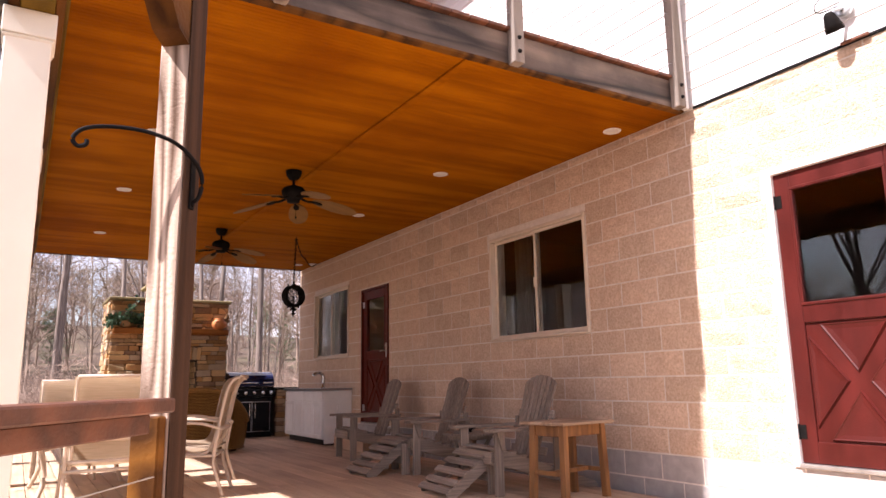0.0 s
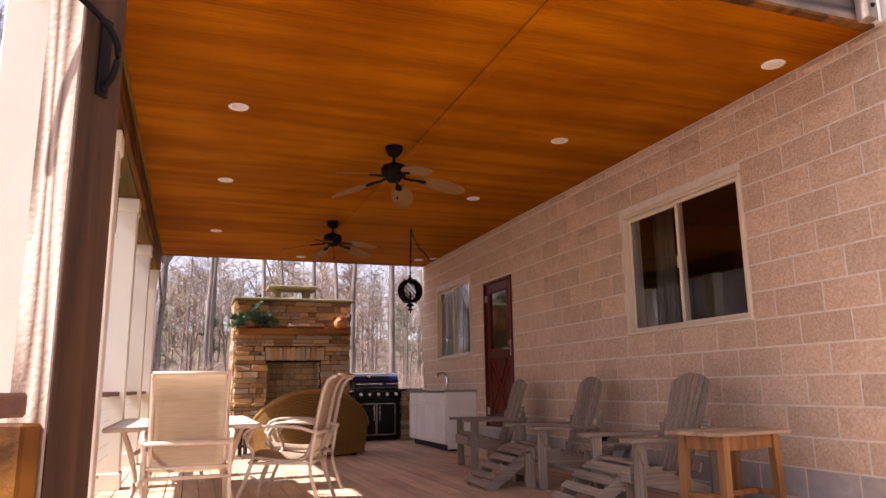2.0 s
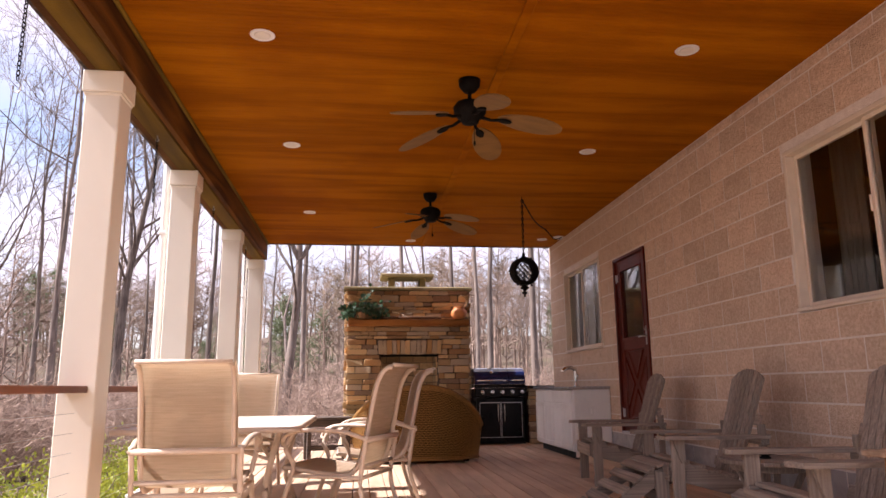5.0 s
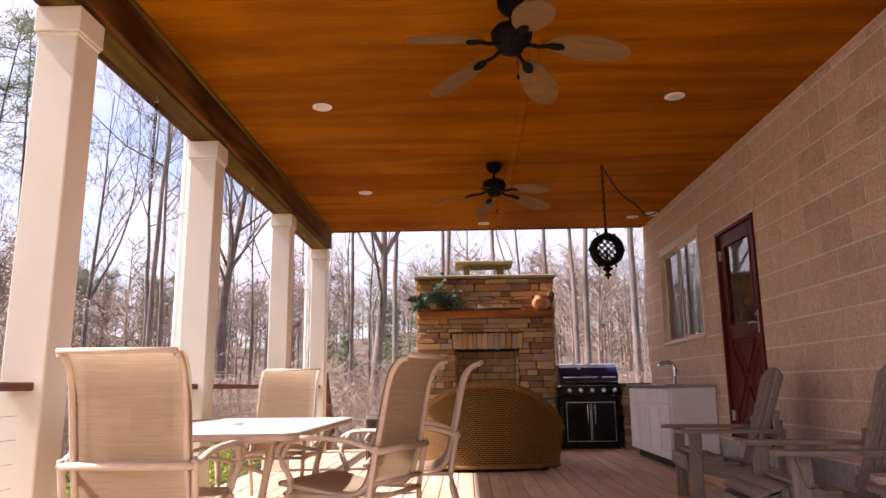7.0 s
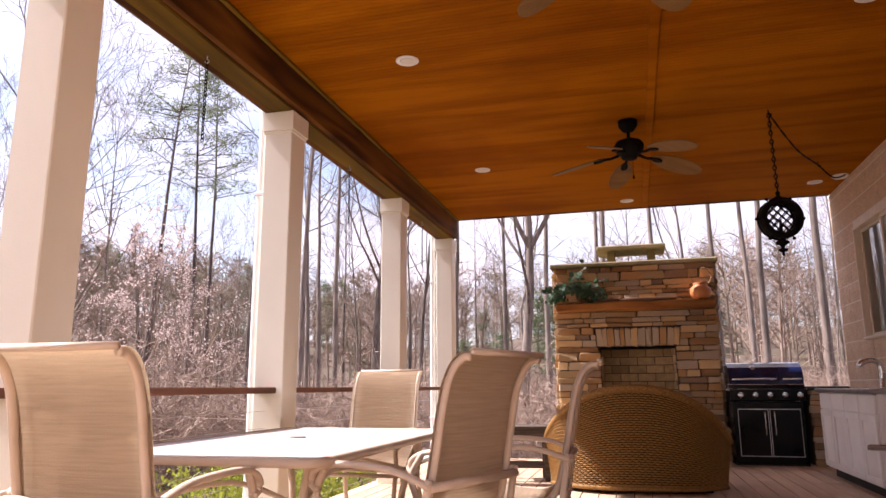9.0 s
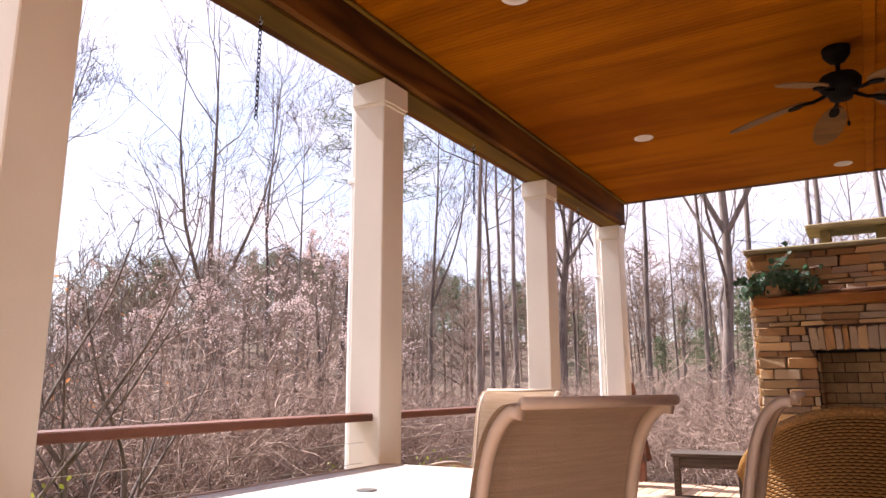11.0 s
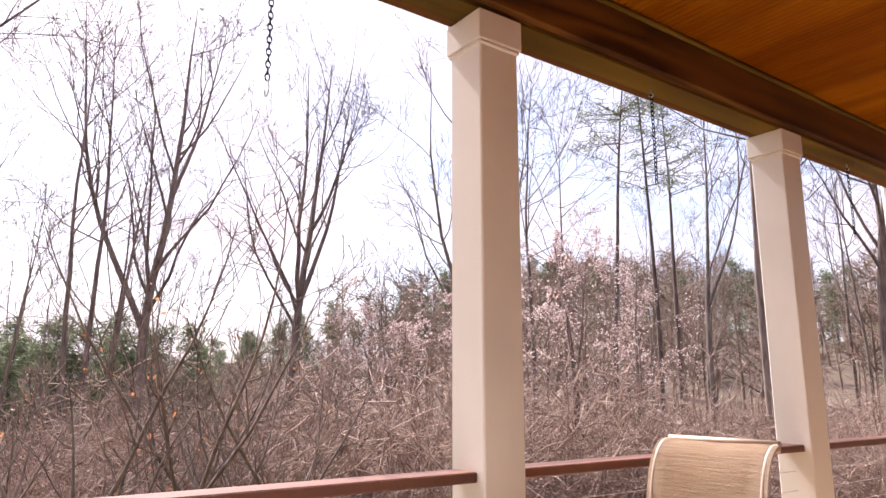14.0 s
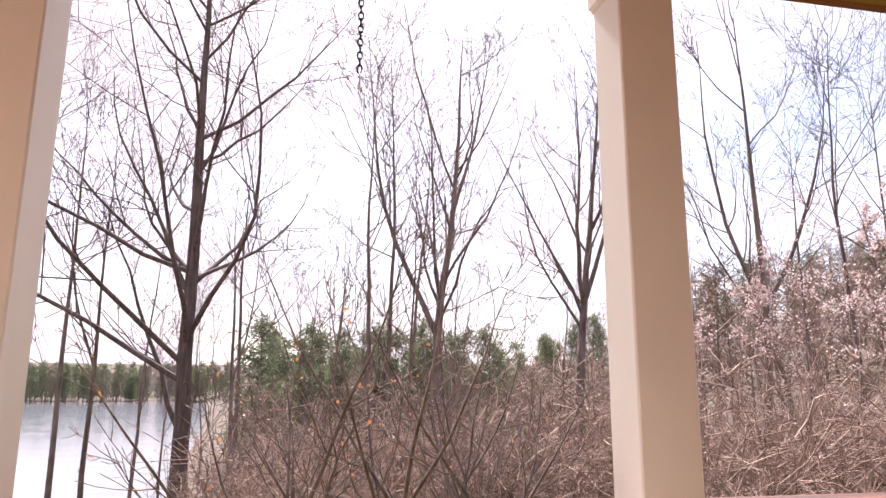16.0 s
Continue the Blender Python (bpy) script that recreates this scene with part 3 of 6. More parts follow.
def branchy(rng, V, F, pts, r0, level, counts, spread, start, thin):
    """Side branches along pts, and theirs in turn."""
    if level >= len(counts):
        return
    total = sum((b - a).length for a, b in zip(pts, pts[1:]))
    for _ in range(counts[level]):
        f = start + (1 - start) * rng.random() ** 0.9
        x = f * (len(pts) - 1)
        i = min(int(x), len(pts) - 2)
        p = pts[i].lerp(pts[i + 1], x - i)
        d = (pts[i + 1] - pts[i]).normalized()
        a = rng.uniform(0, 2 * math.pi)
        side = d.cross(Vector((math.cos(a), math.sin(a), 0.3))).normalized()
        tilt = radians(rng.uniform(*spread))
        nd = d * math.cos(tilt) + side * math.sin(tilt)
        length = total * (0.60 - 0.34 * f) * rng.uniform(0.6, 1.15) if level == 0 else total * rng.uniform(0.28, 0.6) * (1.1 - 0.5 * f)
        steps = (7, 4, 2, 2)[level]
        bp = sway(rng, p, nd, length, steps, (0.13, 0.17, 0.2, 0.2)[level], (0.12, 0.07, 0.03, 0.0)[level])
        r = max(r0 * (1 - 0.75 * f) * (0.42, 0.42, 0.5, 0.5)[level], thin)
        rads = [max(r * (1 - 0.85 * k / steps), thin * 0.7) for k in range(steps + 1)]
        limb(V, F, bp, rads, (5, 4, 3, 3)[level])
        branchy(rng, V, F, bp, r, level + 1, counts, spread, 0.22, thin)


def hardwood(seed, height, r, counts, fork=False, start=0.35, spread=(28, 62), thin=0.0085):
    """Trunk and crown of a bare tree, as vertex and face lists."""
    rng = random.Random(seed)
    TV, TF, CV, CF = [], [], [], []
    trunk = sway(rng, Vector((0, 0, -0.4)), Vector((rng.gauss(0, 0.04), rng.gauss(0, 0.04), 1)), height, 12, 0.035, 0.05)
    rads = [max(r * (1 - 0.93 * (k / 12) ** 1.1), thin * 1.6) for k in range(13)]
    rads[0] *= 1.35
    limb(TV, TF, trunk, rads, 8)
    stems = [(trunk, r)]
    if fork:
        for k in range(fork):
            i = rng.randint(4, 7)
            a = rng.uniform(0, 6.28)
            st = sway(rng, trunk[i], Vector((0.55 * math.cos(a), 0.55 * math.sin(a), 1)), height * (1 - i / 12) * rng.uniform(0.8, 0.98), 9, 0.07, 0.16)
            limb(TV, TF, st, [max(rads[i] * 0.75 * (1 - 0.93 * j / 9), thin * 1.6) for j in range(10)], 7)
            stems.append((st, rads[i] * 0.75))
    for st, rr in stems:
        branchy(rng, CV, CF, st, rr, 0, [max(3, counts[0] // len(stems))] + list(counts[1:]), spread, start, thin)
    return TV, TF, CV, CF


def tree_thing(name, label, data, bark_material, crown_material=None):
    t = thing(name, label, "tree", group="bare woodland trees")
    TV, TF, CV, CF = data
    raw_part("trunk", TV, TF, bark_material, t, "", True)
    raw_part("crown", CV, CF, crown_material or bark_material, t, "", True)
    return t


BARE = "bare grey-brown hardwood tree with fine branches on the slope"
KINDS = [
    tree_thing("tree", BARE, hardwood(11, 16.0, 0.19, (34, 9, 4), start=0.14, spread=(35, 68)), M_BARK_DARK),
    tree_thing("tree", BARE, hardwood(12, 14.0, 0.15, (24, 7, 4), fork=2, start=0.15, spread=(20, 50)), M_BARK),
    tree_thing("tree", BARE, hardwood(13, 17.0, 0.115, (15, 7, 3), start=0.5), M_BARK),
    tree_thing("tree", BARE, hardwood(14, 13.0, 0.10, (16, 7, 3), fork=1, start=0.35, spread=(22, 48)), M_BARK),
    tree_thing("tree", BARE, hardwood(15, 18.0, 0.20, (28, 8, 3), fork=1, start=0.18, spread=(30, 65)), M_BARK),
    tree_thing("tree", BARE, hardwood(23, 21.0, 0.26, (42, 8, 3), fork=3, start=0.30, spread=(25, 55), thin=0.011), M_BARK),
    tree_thing("tree", BARE, hardwood(28, 20.0, 0.23, (38, 8, 3), fork=2, start=0.28, spread=(25, 58), thin=0.011), M_BARK),
    tree_thing("tree", "slender bare sapling rising from the undergrowth", hardwood(16, 9.0, 0.06, (14, 6, 3), start=0.25), M_BARK),
]


def at_yaw(yaw, dist, eye=(2.05, 7.0)):
    a = radians(yaw)
    return eye[0] - dist * math.sin(a), eye[1] + dist * math.cos(a)


def plant_tree(kind, x, y, size=1.0, turn=0.0):
    m = pose(x, y, terrain(x, y), 0, 0, turn)
    t = copy_thing(KINDS[kind], m)
    t.scale = (size, size, size)
    return t


# the trees that stand out, by bearing and distance from the porch: kind, bearing, distance, size, turn
OUTSTANDING = ((0, 98.2, 15.8, 1.0, 20), (5, 68.2, 34.0, 1.05, 130), (6, 78.8, 26, 1.0, 75), (2, 84.2, 21, 0.85, 10), (2, 82.6, 22, 0.9, 100), (3, 81.3, 23, 0.95, 50),
               (1, 54.5, 21, 1.0, 210), (3, 104.5, 20, 0.8, 10), (2, 106.5, 17, 0.6, 90), (7, 101.5, 19, 0.9, 40), (3, 94.8, 23, 0.85, 200), 
               (2, 113, 22, 0.8, 240), (2, 30.5, 17, 0.9, 60), (2, 27.0, 19, 0.85, 10), (6, 22.5, 27, 0.9, 300), (3, 34.5, 22, 1.0, 90), (2, 45.5, 26, 0.8, 200),
               (1, 10.2, 15, 0.95, 160), (2, 7.0, 21, 1.0, 30), (2, 2.0, 23, 1.1, 100), (2, -2.5, 20, 0.95, 200), (2, -8.0, 19, 0.9, 310), (2, -12.0, 16, 0.9, 70), (2, -16.5, 18, 1.15, 20),
               (2, 15.5, 24, 1.0, 120), (3, -5.5, 26, 1.0, 220), (2, -21, 20, 1.0, 140), (3, 18.5, 28, 1.1, 20))
for kind, yaw, dist, size, turn in OUTSTANDING:
    x, y = at_yaw(yaw, dist)
    plant_tree(kind, x, y, size, turn)
rng = random.Random(21)
for k in range(85):
    yaw = rng.uniform(-40, 118)
    if yaw > 30 and rng.random() < 0.45:
        continue
    dist = rng.uniform(19, 58) if -32 < yaw < 50 else rng.uniform(26, 50)
    x, y = at_yaw(yaw, dist)
    if terrain(x, y) < -3.95:
        continue
    plant_tree(rng.choice((2, 2, 3, 7, 2) if yaw < 50 else (3, 7, 7, 2)), x, y, rng.uniform(0.7, 1.1), rng.uniform(0, 360))
for k in KINDS:
    x, y = at_yaw(rng.uniform(118, 126), rng.uniform(20, 30))
    k.matrix_basis = pose(x, y, terrain(x, y))


def joined(name, label, category, sources, places, material):
    """Many copies of a few shapes in one mesh: places are x, y, z, size, turn, kind."""
    vs, fs, off = [], [], 0
    arrays = [(np.array(v), np.array([f if len(f) == 4 else (*f, f[-1]) for f in fc], dtype=int)) for v, fc in sources]
    for x, y, z, size, turn, kind in places:
        v, f = arrays[kind]
        c, s = math.cos(turn), math.sin(turn)
        w = np.empty_like(v)
        w[:, 0] = x + size * (c * v[:, 0] - s * v[:, 1])
        w[:, 1] = y + size * (s * v[:, 0] + c * v[:, 1])
        w[:, 2] = z + size * v[:, 2]
        vs.append(w)
        fs.append(f + off)
        off += len(v)
    me = bpy.data.meshes.new(name)
    V, Q = np.concatenate(vs), np.concatenate(fs)
    me.vertices.add(len(V))
    me.vertices.foreach_set("co", V.ravel())
    me.loops.add(Q.size)
    me.loops.foreach_set("vertex_index", Q.ravel())
    me.polygons.add(len(Q))
    me.polygons.foreach_set("loop_start", np.arange(0, Q.size, 4))
    me.update(calc_edges=True)
    me.validate()
    me.materials.append(material)
    return tagged(new(name, me), label, category, kind="stuff")


def thicket(seed, stems=16, height=2.4):
    """One tangle of arching twigs."""
    rng = random.Random(seed)
    V, F = [], []
    for _ in range(stems):
        a = rng.uniform(0, 6.28)
        pts = sway(rng, Vector((rng.gauss(0, 0.4), rng.gauss(0, 0.4), -0.2)), Vector((0.6 * math.cos(a), 0.6 * math.sin(a), 1)), height * rng.uniform(0.6, 1.2), 6, 0.16, -0.05)
        limb(V, F, pts, [0.0095 * (1 - 0.12 * k) for k in range(7)], 3)
        for _ in range(8):
            i = rng.randint(1, 5)
            d = Vector((rng.gauss(0, 1), rng.gauss(0, 1), rng.gauss(0.3, 0.7)))
            tw = sway(rng, pts[i], d, rng.uniform(0.4, 1.1), 3, 0.25, -0.03)
            limb(V, F, tw, [0.0058, 0.0052, 0.0045, 0.003], 3)
    return V, F


def build_undergrowth():
    rng = random.Random(31)
    kinds = [thicket(s) for s in (41, 42, 43, 44, 45)]
    places = []
    for _ in range(820):
        yaw = rng.uniform(-32, 94)
        dist = 11.5 + 34 * rng.random() ** 1.4
        x, y = at_yaw(yaw, dist)
        z = terrain(x, y)
        if z < -3.95 or (x > -1.2 and y < 17):
            continue
        places.append((x, y, z, rng.uniform(0.7, 1.35) * (1.25 if 38 < yaw < 90 else 0.9), rng.uniform(0, 6.28), rng.randrange(5)))
    joined("undergrowth", "tangle of bare pinkish-brown brush covering the slope", "brush", kinds, places, M_TWIG)


build_undergrowth()


def far_tree(seed):
    rng = random.Random(seed)
    V, F = [], []
    trunk = sway(rng, Vector((0, 0, -0.5)), Vector((0, 0, 1)), 11, 5, 0.04, 0.03)
    limb(V, F, trunk, [0.13, 0.11, 0.09, 0.06, 0.04, 0.02], 4)
    for _ in range(26):
        f = rng.uniform(0.25, 0.97)
        i = min(int(f * 5), 4)
        p = trunk[i].lerp(trunk[i + 1], f * 5 - i)
        a = rng.uniform(0, 6.28)
        bp = sway(rng, p, Vector((math.cos(a), math.sin(a), 0.8)), 3.4 * (1.15 - f) + 0.5, 3, 0.2, 0.05)
        limb(V, F, bp, [0.04, 0.032, 0.024, 0.014], 3)
        for _ in range(4):
            tw = sway(rng, bp[rng.randint(1, 2)], Vector((rng.gauss(0, 1), rng.gauss(0, 1), 0.5)), 1.1, 2, 0.2, 0)
            limb(V, F, tw, [0.022, 0.018, 0.012], 3)
    return V, F


def pine_shape(seed, height, first, reach, clumps, needle=0.34, per=26):
    """Trunk and needle clumps of a pine."""
    rng = random.Random(seed)
    TV, TF, CV, CF = [], [], [], []
    trunk = sway(rng, Vector((0, 0, -0.4)), Vector((0.01, 0.01, 1)), height, 10, 0.02, 0.06)
    limb(TV, TF, trunk, [max(0.10 * height / 14 * (1 - 0.9 * k / 10), 0.02) for k in range(11)], 7)
    for _ in range(clumps):
        f = first + (1 - first) * rng.random()
        x = f * 10
        i = min(int(x), 9)
        p = trunk[i].lerp(trunk[i + 1], x - i)
        a = rng.uniform(0, 6.28)
        ln = reach * (1.12 - f) / (1.12 - first) * rng.uniform(0.5, 1.1) + 0.25
        bp = sway(rng, p, Vector((math.cos(a), math.sin(a), rng.uniform(-0.1, 0.5))), ln, 4, 0.12, 0.05)
        limb(TV, TF, bp, [0.03, 0.026, 0.02, 0.014, 0.008], 3)
        for c in bp[2:]:
            for _ in range(per // 2):
                d = Vector((rng.gauss(0, 1), rng.gauss(0, 1), rng.gauss(0.25, 0.8))).normalized()
                q = c + Vector((rng.gauss(0, 0.22), rng.gauss(0, 0.22), rng.gauss(0, 0.14)))
                s = d.cross(Vector((rng.gauss(0, 1), rng.gauss(0, 1), rng.gauss(0, 1)))).normalized() * needle * 0.06
                b = len(CV)
                e = q + d * needle * rng.uniform(0.6, 1.1)
                CV.extend([tuple(q - s), tuple(q + s), tuple(e + s * 0.4), tuple(e - s * 0.4)])
                CF.append((b, b + 1, b + 2, b + 3))
    return TV, TF, CV, CF


def build_far_woods():
    rng = random.Random(51)
    kinds = [far_tree(s) for s in (52, 53, 54, 55)]
    places = []
    for _ in range(900):
        yaw = rng.uniform(-40, 95)
        dist = 42 + 105 * rng.random() ** 1.25
        if yaw > 64:
            dist = rng.uniform(33, 62)
        x, y = at_yaw(yaw, dist)
        z = terrain(x, y)
        if z < -3.95:
            continue
        places.append((x, y, z, rng.uniform(0.65, 1.1) * (0.55 if yaw > 64 else 1.0), rng.uniform(0, 6.28), rng.randrange(4)))
    joined("far_woods", "distant bare brown woodland covering the hillside", "woods", kinds, places, M_FARTWIG)
    # the far lake shore
    shore = []
    for _ in range(260):
        yaw = rng.uniform(94, 118)
        x, y = at_yaw(yaw, rng.uniform(300, 370))
        shore.append((x, y, max(terrain(x, y), -4.2), rng.uniform(0.9, 1.5), rng.uniform(0, 6.28), rng.randrange(4)))
    joined("far_shore_woods", "thin line of woods on the far lake shore", "woods", kinds, shore, M_FARTWIG)
    pines = [pine_shape(s, 8.5, 0.18, 2.2, 60, 0.55, 14) for s in (61, 62, 63)]
    spots = []
    for _ in range(34):
        yaw = rng.uniform(71, 93)
        x, y = at_yaw(yaw, rng.uniform(40, 56))
        if terrain(x, y) > -3.95:
            spots.append((x, y, terrain(x, y), rng.uniform(0.75, 1.15), rng.uniform(0, 6.28), rng.randrange(3)))
    for _ in range(70):
        yaw = rng.uniform(20, 74)
        x, y = at_yaw(yaw, rng.uniform(85, 135))
        spots.append((x, y, terrain(x, y), rng.uniform(0.8, 1.3), rng.uniform(0, 6.28), rng.randrange(3)))
    for _ in range(14):
        yaw = rng.uniform(-30, 30)
        x, y = at_yaw(yaw, rng.uniform(35, 70))
        spots.append((x, y, terrain(x, y), rng.uniform(0.4, 0.8), rng.uniform(0, 6.28), rng.randrange(3)))
    for _ in range(150):
        yaw = rng.uniform(95, 118)
        x, y = at_yaw(yaw, rng.uniform(300, 345))
        spots.append((x, y, max(terrain(x, y), -4.2), rng.uniform(1.3, 2.0), rng.uniform(0, 6.28), rng.randrange(3)))
    joined("far_pine_trunks", "trunks of small pines among the bare trees", "woods", [(p[0], p[1]) for p in pines], spots, M_BARK_DARK)
    joined("far_pine_needles", "dark green pine crowns among the bare trees", "woods", [(p[2], p[3]) for p in pines], spots, M_PINE)


build_far_woods()
for yaw, dist, height, seed in ((41.6, 30, 20.5, 71), (38.0, 32, 20.0, 72), (36.4, 35, 20.5, 73)):
    x, y = at_yaw(yaw, dist)
    t = thing("pine_tree", "tall thin pine with sparse green needle clumps near the top", "tree", (x, y, terrain(x, y)), group="tall pines")
    TV, TF, CV, CF = pine_shape(seed, height, 0.62, 3.0, 30, 0.32, 40)
    raw_part("trunk", TV, TF, M_BARK_DARK, t, "", True)
    raw_part("crown", CV, CF, M_PINE, t)


def build_sapling_clump(x, y, seed, height):
    """A many-stemmed young tree close to the deck, with a few leaves left and buds."""
    rng = random.Random(seed)
    t = thing("sapling_clump", "many-stemmed bare sapling with a few rusty leaves and buds", "tree", (x, y, terrain(x, y)), group="saplings by the deck")
    V, F, L, LF = [], [], [], []
    stem = sway(rng, Vector((0, 0, -0.3)), Vector((rng.gauss(0, 0.05), rng.gauss(0, 0.05), 1)), height * 0.42, 5, 0.05, 0.02)
    limb(V, F, stem, [0.034, 0.030, 0.027, 0.025, 0.023, 0.020], 6)
    for k in range(6):
        a = 1.05 * k + rng.uniform(-0.3, 0.3)
        st = sway(rng, stem[rng.choice((3, 4, 4, 5))], Vector((0.8 * math.cos(a), 0.8 * math.sin(a), 1)), height * rng.uniform(0.30, 0.50), 8, 0.07, 0.07)
        limb(V, F, st, [max(0.014 * (1 - 0.10 * j), 0.003) for j in range(9)], 5)
        branchy(rng, V, F, st, 0.016, 0, (7, 3, 2), (25, 60), 0.25, 0.0028)
    for _ in range(34):
        c = Vector(V[rng.randrange(len(V) // 3, len(V))])
        d = Vector((rng.gauss(0, 1), rng.gauss(0, 1), rng.gauss(-0.5, 0.6))).normalized() * rng.uniform(0.018, 0.04)
        s = d.cross(Vector((rng.gauss(0, 1), rng.gauss(0, 1), 1))).normalized() * 0.010
        b = len(L)
        L.extend([tuple(c), tuple(c + d * 0.5 + s), tuple(c + d), tuple(c + d * 0.5 - s)])
        LF.append((b, b + 1, b + 2, b + 3))
    raw_part("stem", V, F, M_BARK, t, "", True)
    raw_part("foliage", L, LF, M_BUD, t, "rusty dry leaves and red buds")


for x, y, seed, height in ((-1.5, 7.15, 81, 3.7), (-1.85, 7.65, 82, 3.9), (-2.1, 8.1, 83, 3.8), (-5.4, 8.6, 85, 3.6), (-6.0, 7.2, 86, 3.6)):
    build_sapling_clump(x, y, seed, height)


def build_blossom(x, y, seed, height):
    rng = random.Random(seed)
    t = thing("budding_tree", "small spreading tree misted with pale pink buds", "tree", (x, y, terrain(x, y)), group="budding trees")
    TV, TF, CV, CF = hardwood(seed, height, 0.09, (22, 9, 5), fork=3, start=0.1, spread=(45, 85), thin=0.006)
    raw_part("trunk", TV, TF, M_BARK, t, "", True)
    raw_part("crown", CV, CF, M_TWIG, t, "", True)
    L, LF = [], []
    for _ in range(2400):
        c = Vector(CV[rng.randrange(len(CV))]) + Vector((rng.gauss(0, 0.03), rng.gauss(0, 0.03), rng.gauss(0, 0.03)))
        d = Vector((rng.gauss(0, 1), rng.gauss(0, 1), rng.gauss(0, 1))).normalized() * 0.05
        s = d.cross(Vector((rng.gauss(0, 1), rng.gauss(0, 1), 1))).normalized() * 0.028
        b = len(L)
        L.extend([tuple(c - d * 0.5), tuple(c + s), tuple(c + d * 0.5), tuple(c - s)])
        LF.append((b, b + 1, b + 2, b + 3))
    tagged(raw_part("bud_mist", L, LF, M_BLOSSOM, t, "pale pink buds"), kind="stuff")


for yaw, dist, seed, height in ((45, 15, 91, 6.0), (51, 18, 92, 6.0), (40, 19, 93, 6.2), (60, 16.5, 94, 5.2)):
    build_blossom(*at_yaw(yaw, dist), seed, height)


def build_shrub(x, y, seed, width, top):
    rng = random.Random(seed)
    z0 = terrain(x, y)
    t = thing("evergreen_shrub", "yellow-green leafy shrub growing beside the deck", "shrub", (x, y, z0), group="shrubs beside the deck")
    V, F, L, LF = [], [], [], []
    tall = top - z0
    for _ in range(26):
        a = rng.uniform(0, 6.28)
        st = sway(rng, Vector((0, 0, -0.1)), Vector((0.5 * math.cos(a), 0.5 * math.sin(a), 1)), tall * rng.uniform(0.7, 1.05), 5, 0.1, 0.03)
        limb(V, F, st, [0.012 * (1 - 0.15 * k) for k in range(6)], 4)
        for _ in range(260):
            f = rng.uniform(0.8, 5)
            i = min(int(f), 4)
            c = st[i].lerp(st[i + 1], f - i) + Vector((rng.gauss(0, 0.11), rng.gauss(0, 0.11), rng.gauss(0, 0.09))) * width
            d = Vector((rng.gauss(0, 0.7), rng.gauss(0, 0.7), rng.gauss(0.6, 0.5))).normalized() * rng.uniform(0.03, 0.055)
            s = d.cross(Vector((rng.gauss(0, 1), rng.gauss(0, 1), 0.3))).normalized() * 0.011
            b = len(L)
            L.extend([tuple(c), tuple(c + d * 0.5 + s), tuple(c + d), tuple(c + d * 0.5 - s)])
            LF.append((b, b + 1, b + 2, b + 3))
    raw_part("stem", V, F, M_BARK, t)
    raw_part("foliage", L, LF, M_SHRUB, t, "narrow yellow-green leaves")


for x, y, seed, width, top in ((-0.95, 6.9, 101, 0.95, 0.60), (-1.0, 7.75, 102, 0.9, 0.46), (-0.9, 8.9, 103, 1.0, 0.44), (-1.05, 9.9, 104, 1.0, 0.42), (-1.0, 5.9, 105, 1.0, 0.30), (-0.95, 11.2, 106, 0.9, 0.40)):
    build_shrub(x, y, seed, width, top)


# ---------------------------------------------------------------- fireplace
def palette(material, colours, amount=0.6):
    """Tints a material from piece to piece by a few true colours."""
    n, l = material.node_tree.nodes, material.node_tree.links
    info = [x for x in n if x.bl_idname == "ShaderNodeObjectInfo"][0]
    hs = [x for x in n if x.bl_idname == "ShaderNodeHueSaturation"][0]
    ramp = n.new("ShaderNodeValToRGB")
    ramp.color_ramp.interpolation = "CONSTANT"
    while len(ramp.color_ramp.elements) < len(colours):
        ramp.color_ramp.elements.new(0.5)
    for i, c in enumerate(colours):
        ramp.color_ramp.elements[i].position = i / len(colours)
        ramp.color_ramp.elements[i].color = (*c, 1)
    mix = n.new("ShaderNodeMixRGB")
    mix.inputs["Fac"].default_value = amount
    old = hs.inputs["Color"].links[0].from_socket
    l.new(info.outputs["Random"], ramp.inputs["Fac"])
    l.new(old, mix.inputs["Color1"])
    l.new(ramp.outputs["Color"], mix.inputs["Color2"])
    l.new(mix.outputs["Color"], hs.inputs["Color"])
    return material


M_STONE = palette(surface("ledge_stone", (0.20, 0.12, 0.07), (0.42, 0.29, 0.19), (9, 9, 20), 0.9, bump=0.7, fine=40, stain=(0.13, 0.09, 0.06), stain_size=6, stain_amount=0.5, vary=0.2),
                  ((0.60, 0.41, 0.21), (0.44, 0.24, 0.10), (0.66, 0.51, 0.33), (0.31, 0.205, 0.135), (0.55, 0.31, 0.12), (0.50, 0.40, 0.29), (0.70, 0.48, 0.24)), 0.75)
M_STONEBACK = surface("stone_joint", (0.07, 0.05, 0.035), (0.13, 0.09, 0.07), (12, 12, 12), 0.95, bump=0.5, vary=0.0)
M_FIREBRICK = surface("fire_brick", (0.50, 0.34, 0.17), (0.64, 0.46, 0.25), (14, 14, 14), 0.9, bump=0.3, stain=(0.20, 0.12, 0.07), stain_size=2.2, stain_amount=0.5)
M_MANTEL = surface("rustic_mantel_wood", (0.28, 0.10, 0.022), (0.50, 0.21, 0.05), (1.2, 12, 12), 0.55, spec=0.2, bump=0.4, rings=(8, 0.4), stain=(0.12, 0.05, 0.02))
M_CAPSTONE = surface("cap_stone", (0.18, 0.135, 0.065), (0.31, 0.245, 0.125), (5, 5, 5), 0.9, bump=0.5, stain=(0.2, 0.17, 0.06), stain_amount=0.6)


